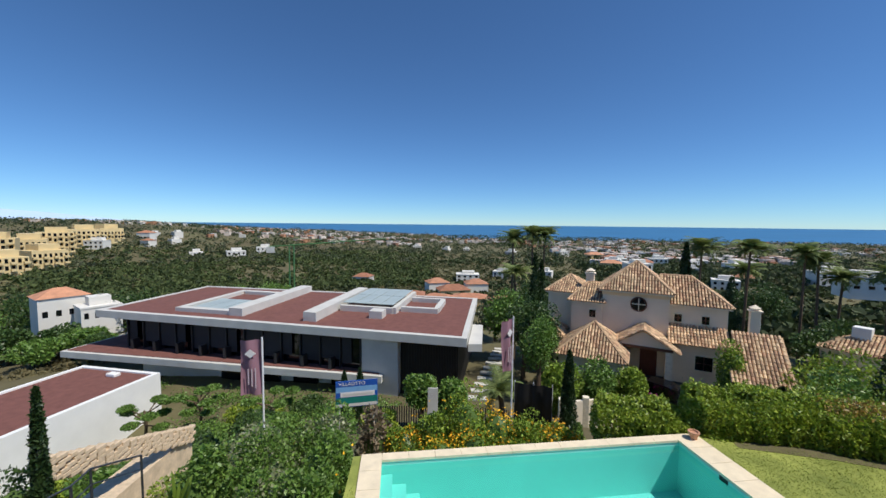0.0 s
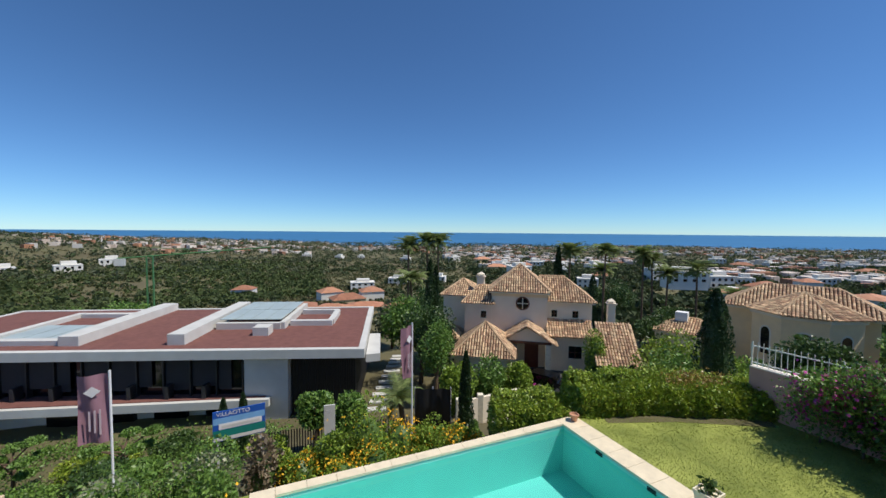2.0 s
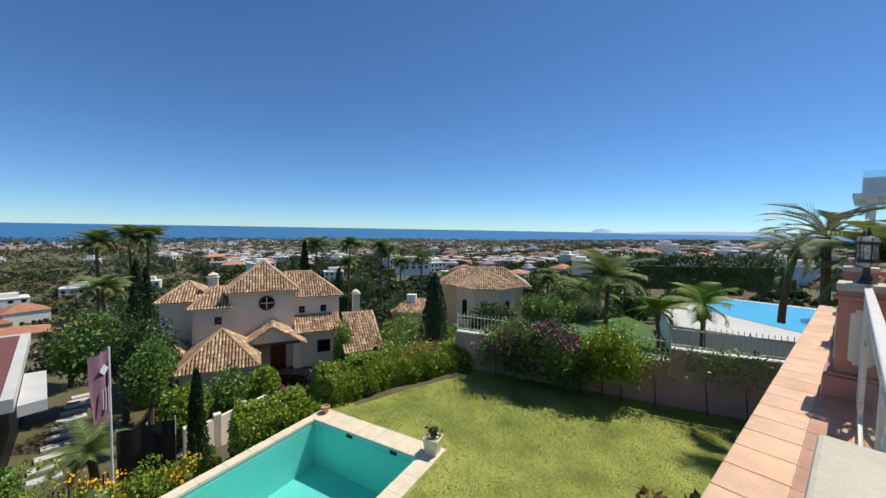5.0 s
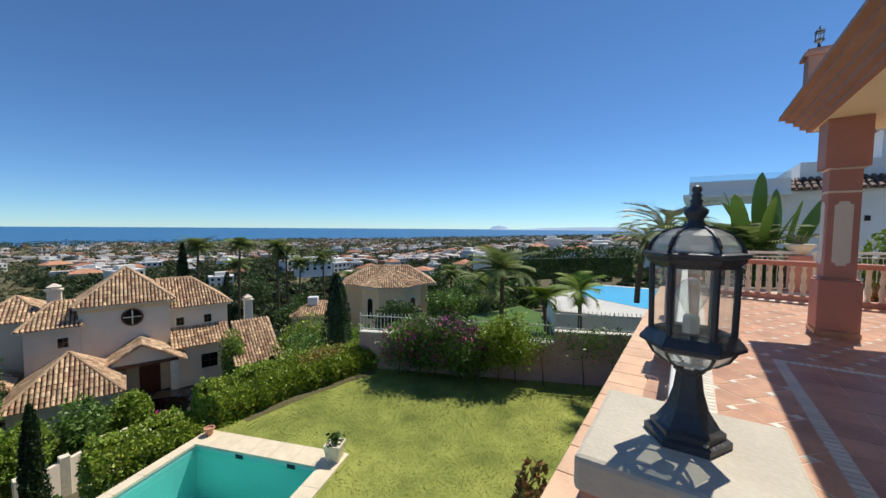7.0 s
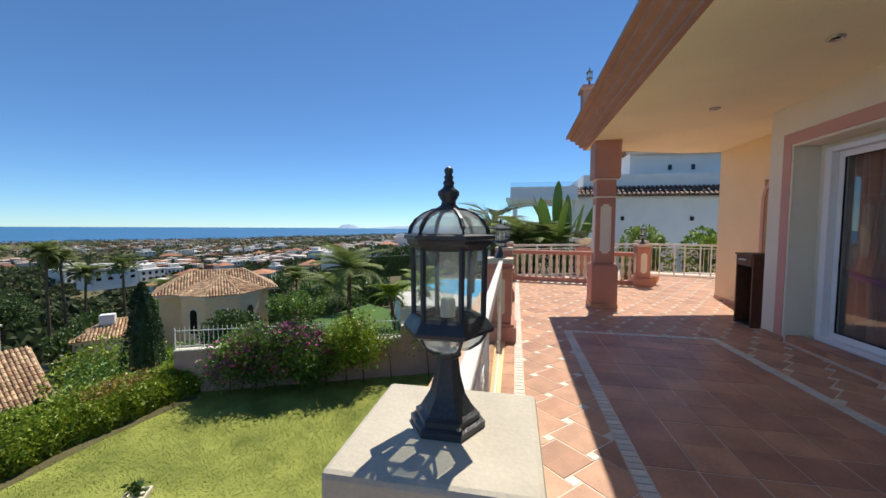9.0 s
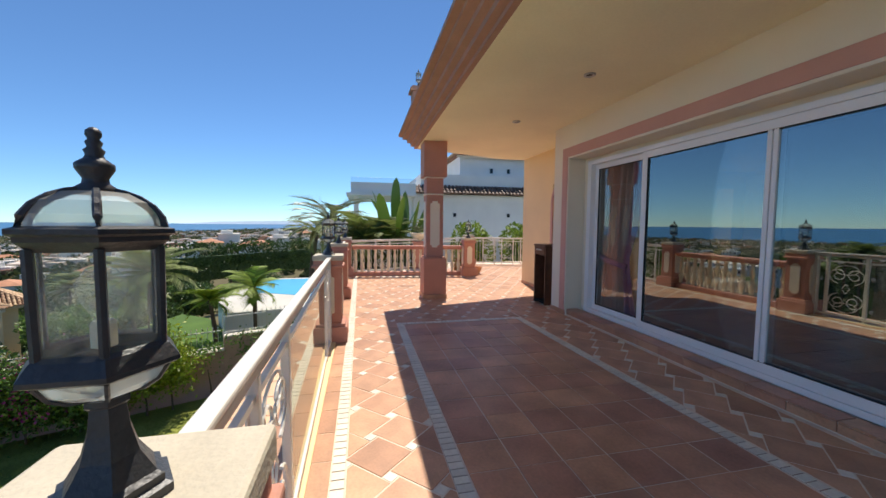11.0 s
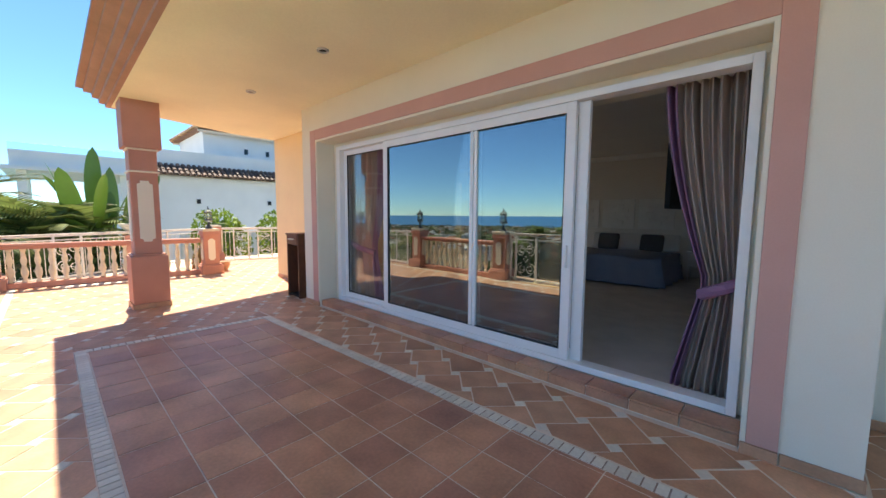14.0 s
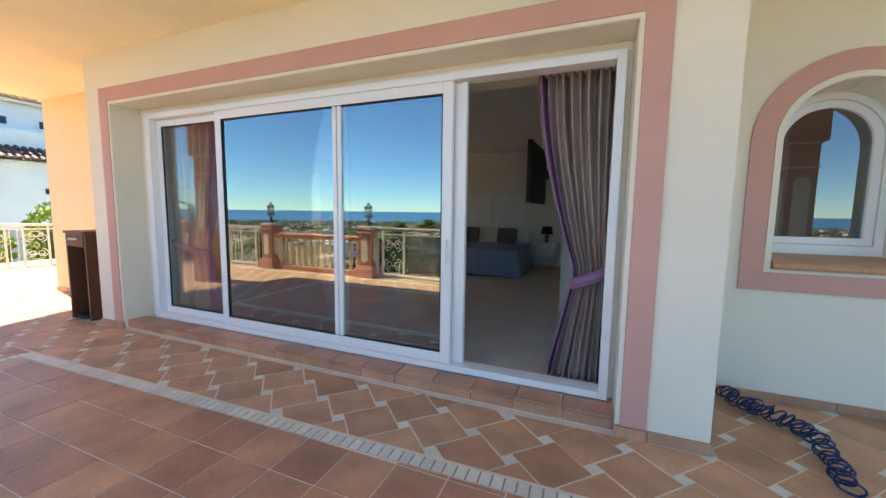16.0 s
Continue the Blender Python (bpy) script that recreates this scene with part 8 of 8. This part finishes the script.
# villas standing alone in the valley
for k, (az, rr, kind) in enumerate(((-24.3, 150, 1), (-13, 120, 1), (-10.5, 112, 2), (-7, 118, 1), (-52.5, 78, 3), (-41.5, 300, 0), (-46, 310, 3), (-38, 330, 0), (-34, 95, 3), (-3.0, 165, 0), (3, 180, 0))):
    x, y = rr * math.sin(radians(az)), rr * math.cos(radians(az))
    m = pose(x, y, ground_z(x, y) - 0.6, 0, 0, -az + (k * 37) % 40 - 20) @ Matrix.Scale(0.62 if rr < 200 else 0.9, 4)
    copy_thing(protos[kind], m).matrix_basis = m

for az, rr, z, kind in ((-55.0, 74, -12.9, 3), (-58, 78, -12.7, 1)):
    x, y = rr * math.sin(radians(az)), rr * math.cos(radians(az))
    m = pose(x, y, z, 0, 0, -az + 12) @ Matrix.Diagonal((0.5, 0.5, 0.55, 1.0))
    copy_thing(protos[kind], m).matrix_basis = m
for x, y, z, kind, turn, k_ in ((133, 70.7, -12.5, 0, 30, 0.8), (144, 66, -12.0, 3, 30, 0.9), (88.2, 66.9, -13.0, 1, 25, 0.62), (207.8, 74, -11.0, 2, 20, 1.1), (222, 70, -9.0, 0, 20, 1.1), (164.7, 44, -10.5, 1, 15, 0.9), (176, 43, -9.5, 2, 10, 0.9), (190, 38, -9.0, 0, 12, 0.9), (102.2, 136.8, -17.0, 0, -10, 1.0), (-21.9, 149.2, -21.5, 0, 10, 0.7), (-12.3, 90, -17.5, 2, 8, 0.55), (-19, 86, -17.0, 2, -12, 0.5), (-25, 80, -15.5, 2, 15, 0.5), (-5, 92, -18.0, 2, 25, 0.5), (70, 78, -13.5, 1, 20, 0.6)):
    m = pose(x, y, z, 0, 0, turn) @ Matrix.Diagonal((k_, k_, k_ * 0.65, 1.0))
    copy_thing(protos[kind], m).matrix_basis = m
# ground cover below the garden
rg = np.random.default_rng(91)
gc = []
for _ in range(520):
    x, y = rg.uniform(-36, -9), rg.uniform(12.5, 30)
    if x < -29 and 16 < y < 29 or noise.noise(Vector((x * 0.2, y * 0.2, 3))) < -0.25:
        continue
    s = rg.uniform(0.4, 0.9)
    gc.append(np.array([x, y, ground_z(x, y)]) + np.abs(rg.normal(0, 1, (60, 3))) * np.array([s, s, 0.28]) * np.sign(rg.normal(0, 1, (60, 3)) + np.array([0, 0, 9])))
tagged(leaves("ground_cover", np.concatenate(gc), 0.2, L_MID, None, 92, droop=-0.4), "leafy green ground cover on the slope", "plants", "", "stuff")
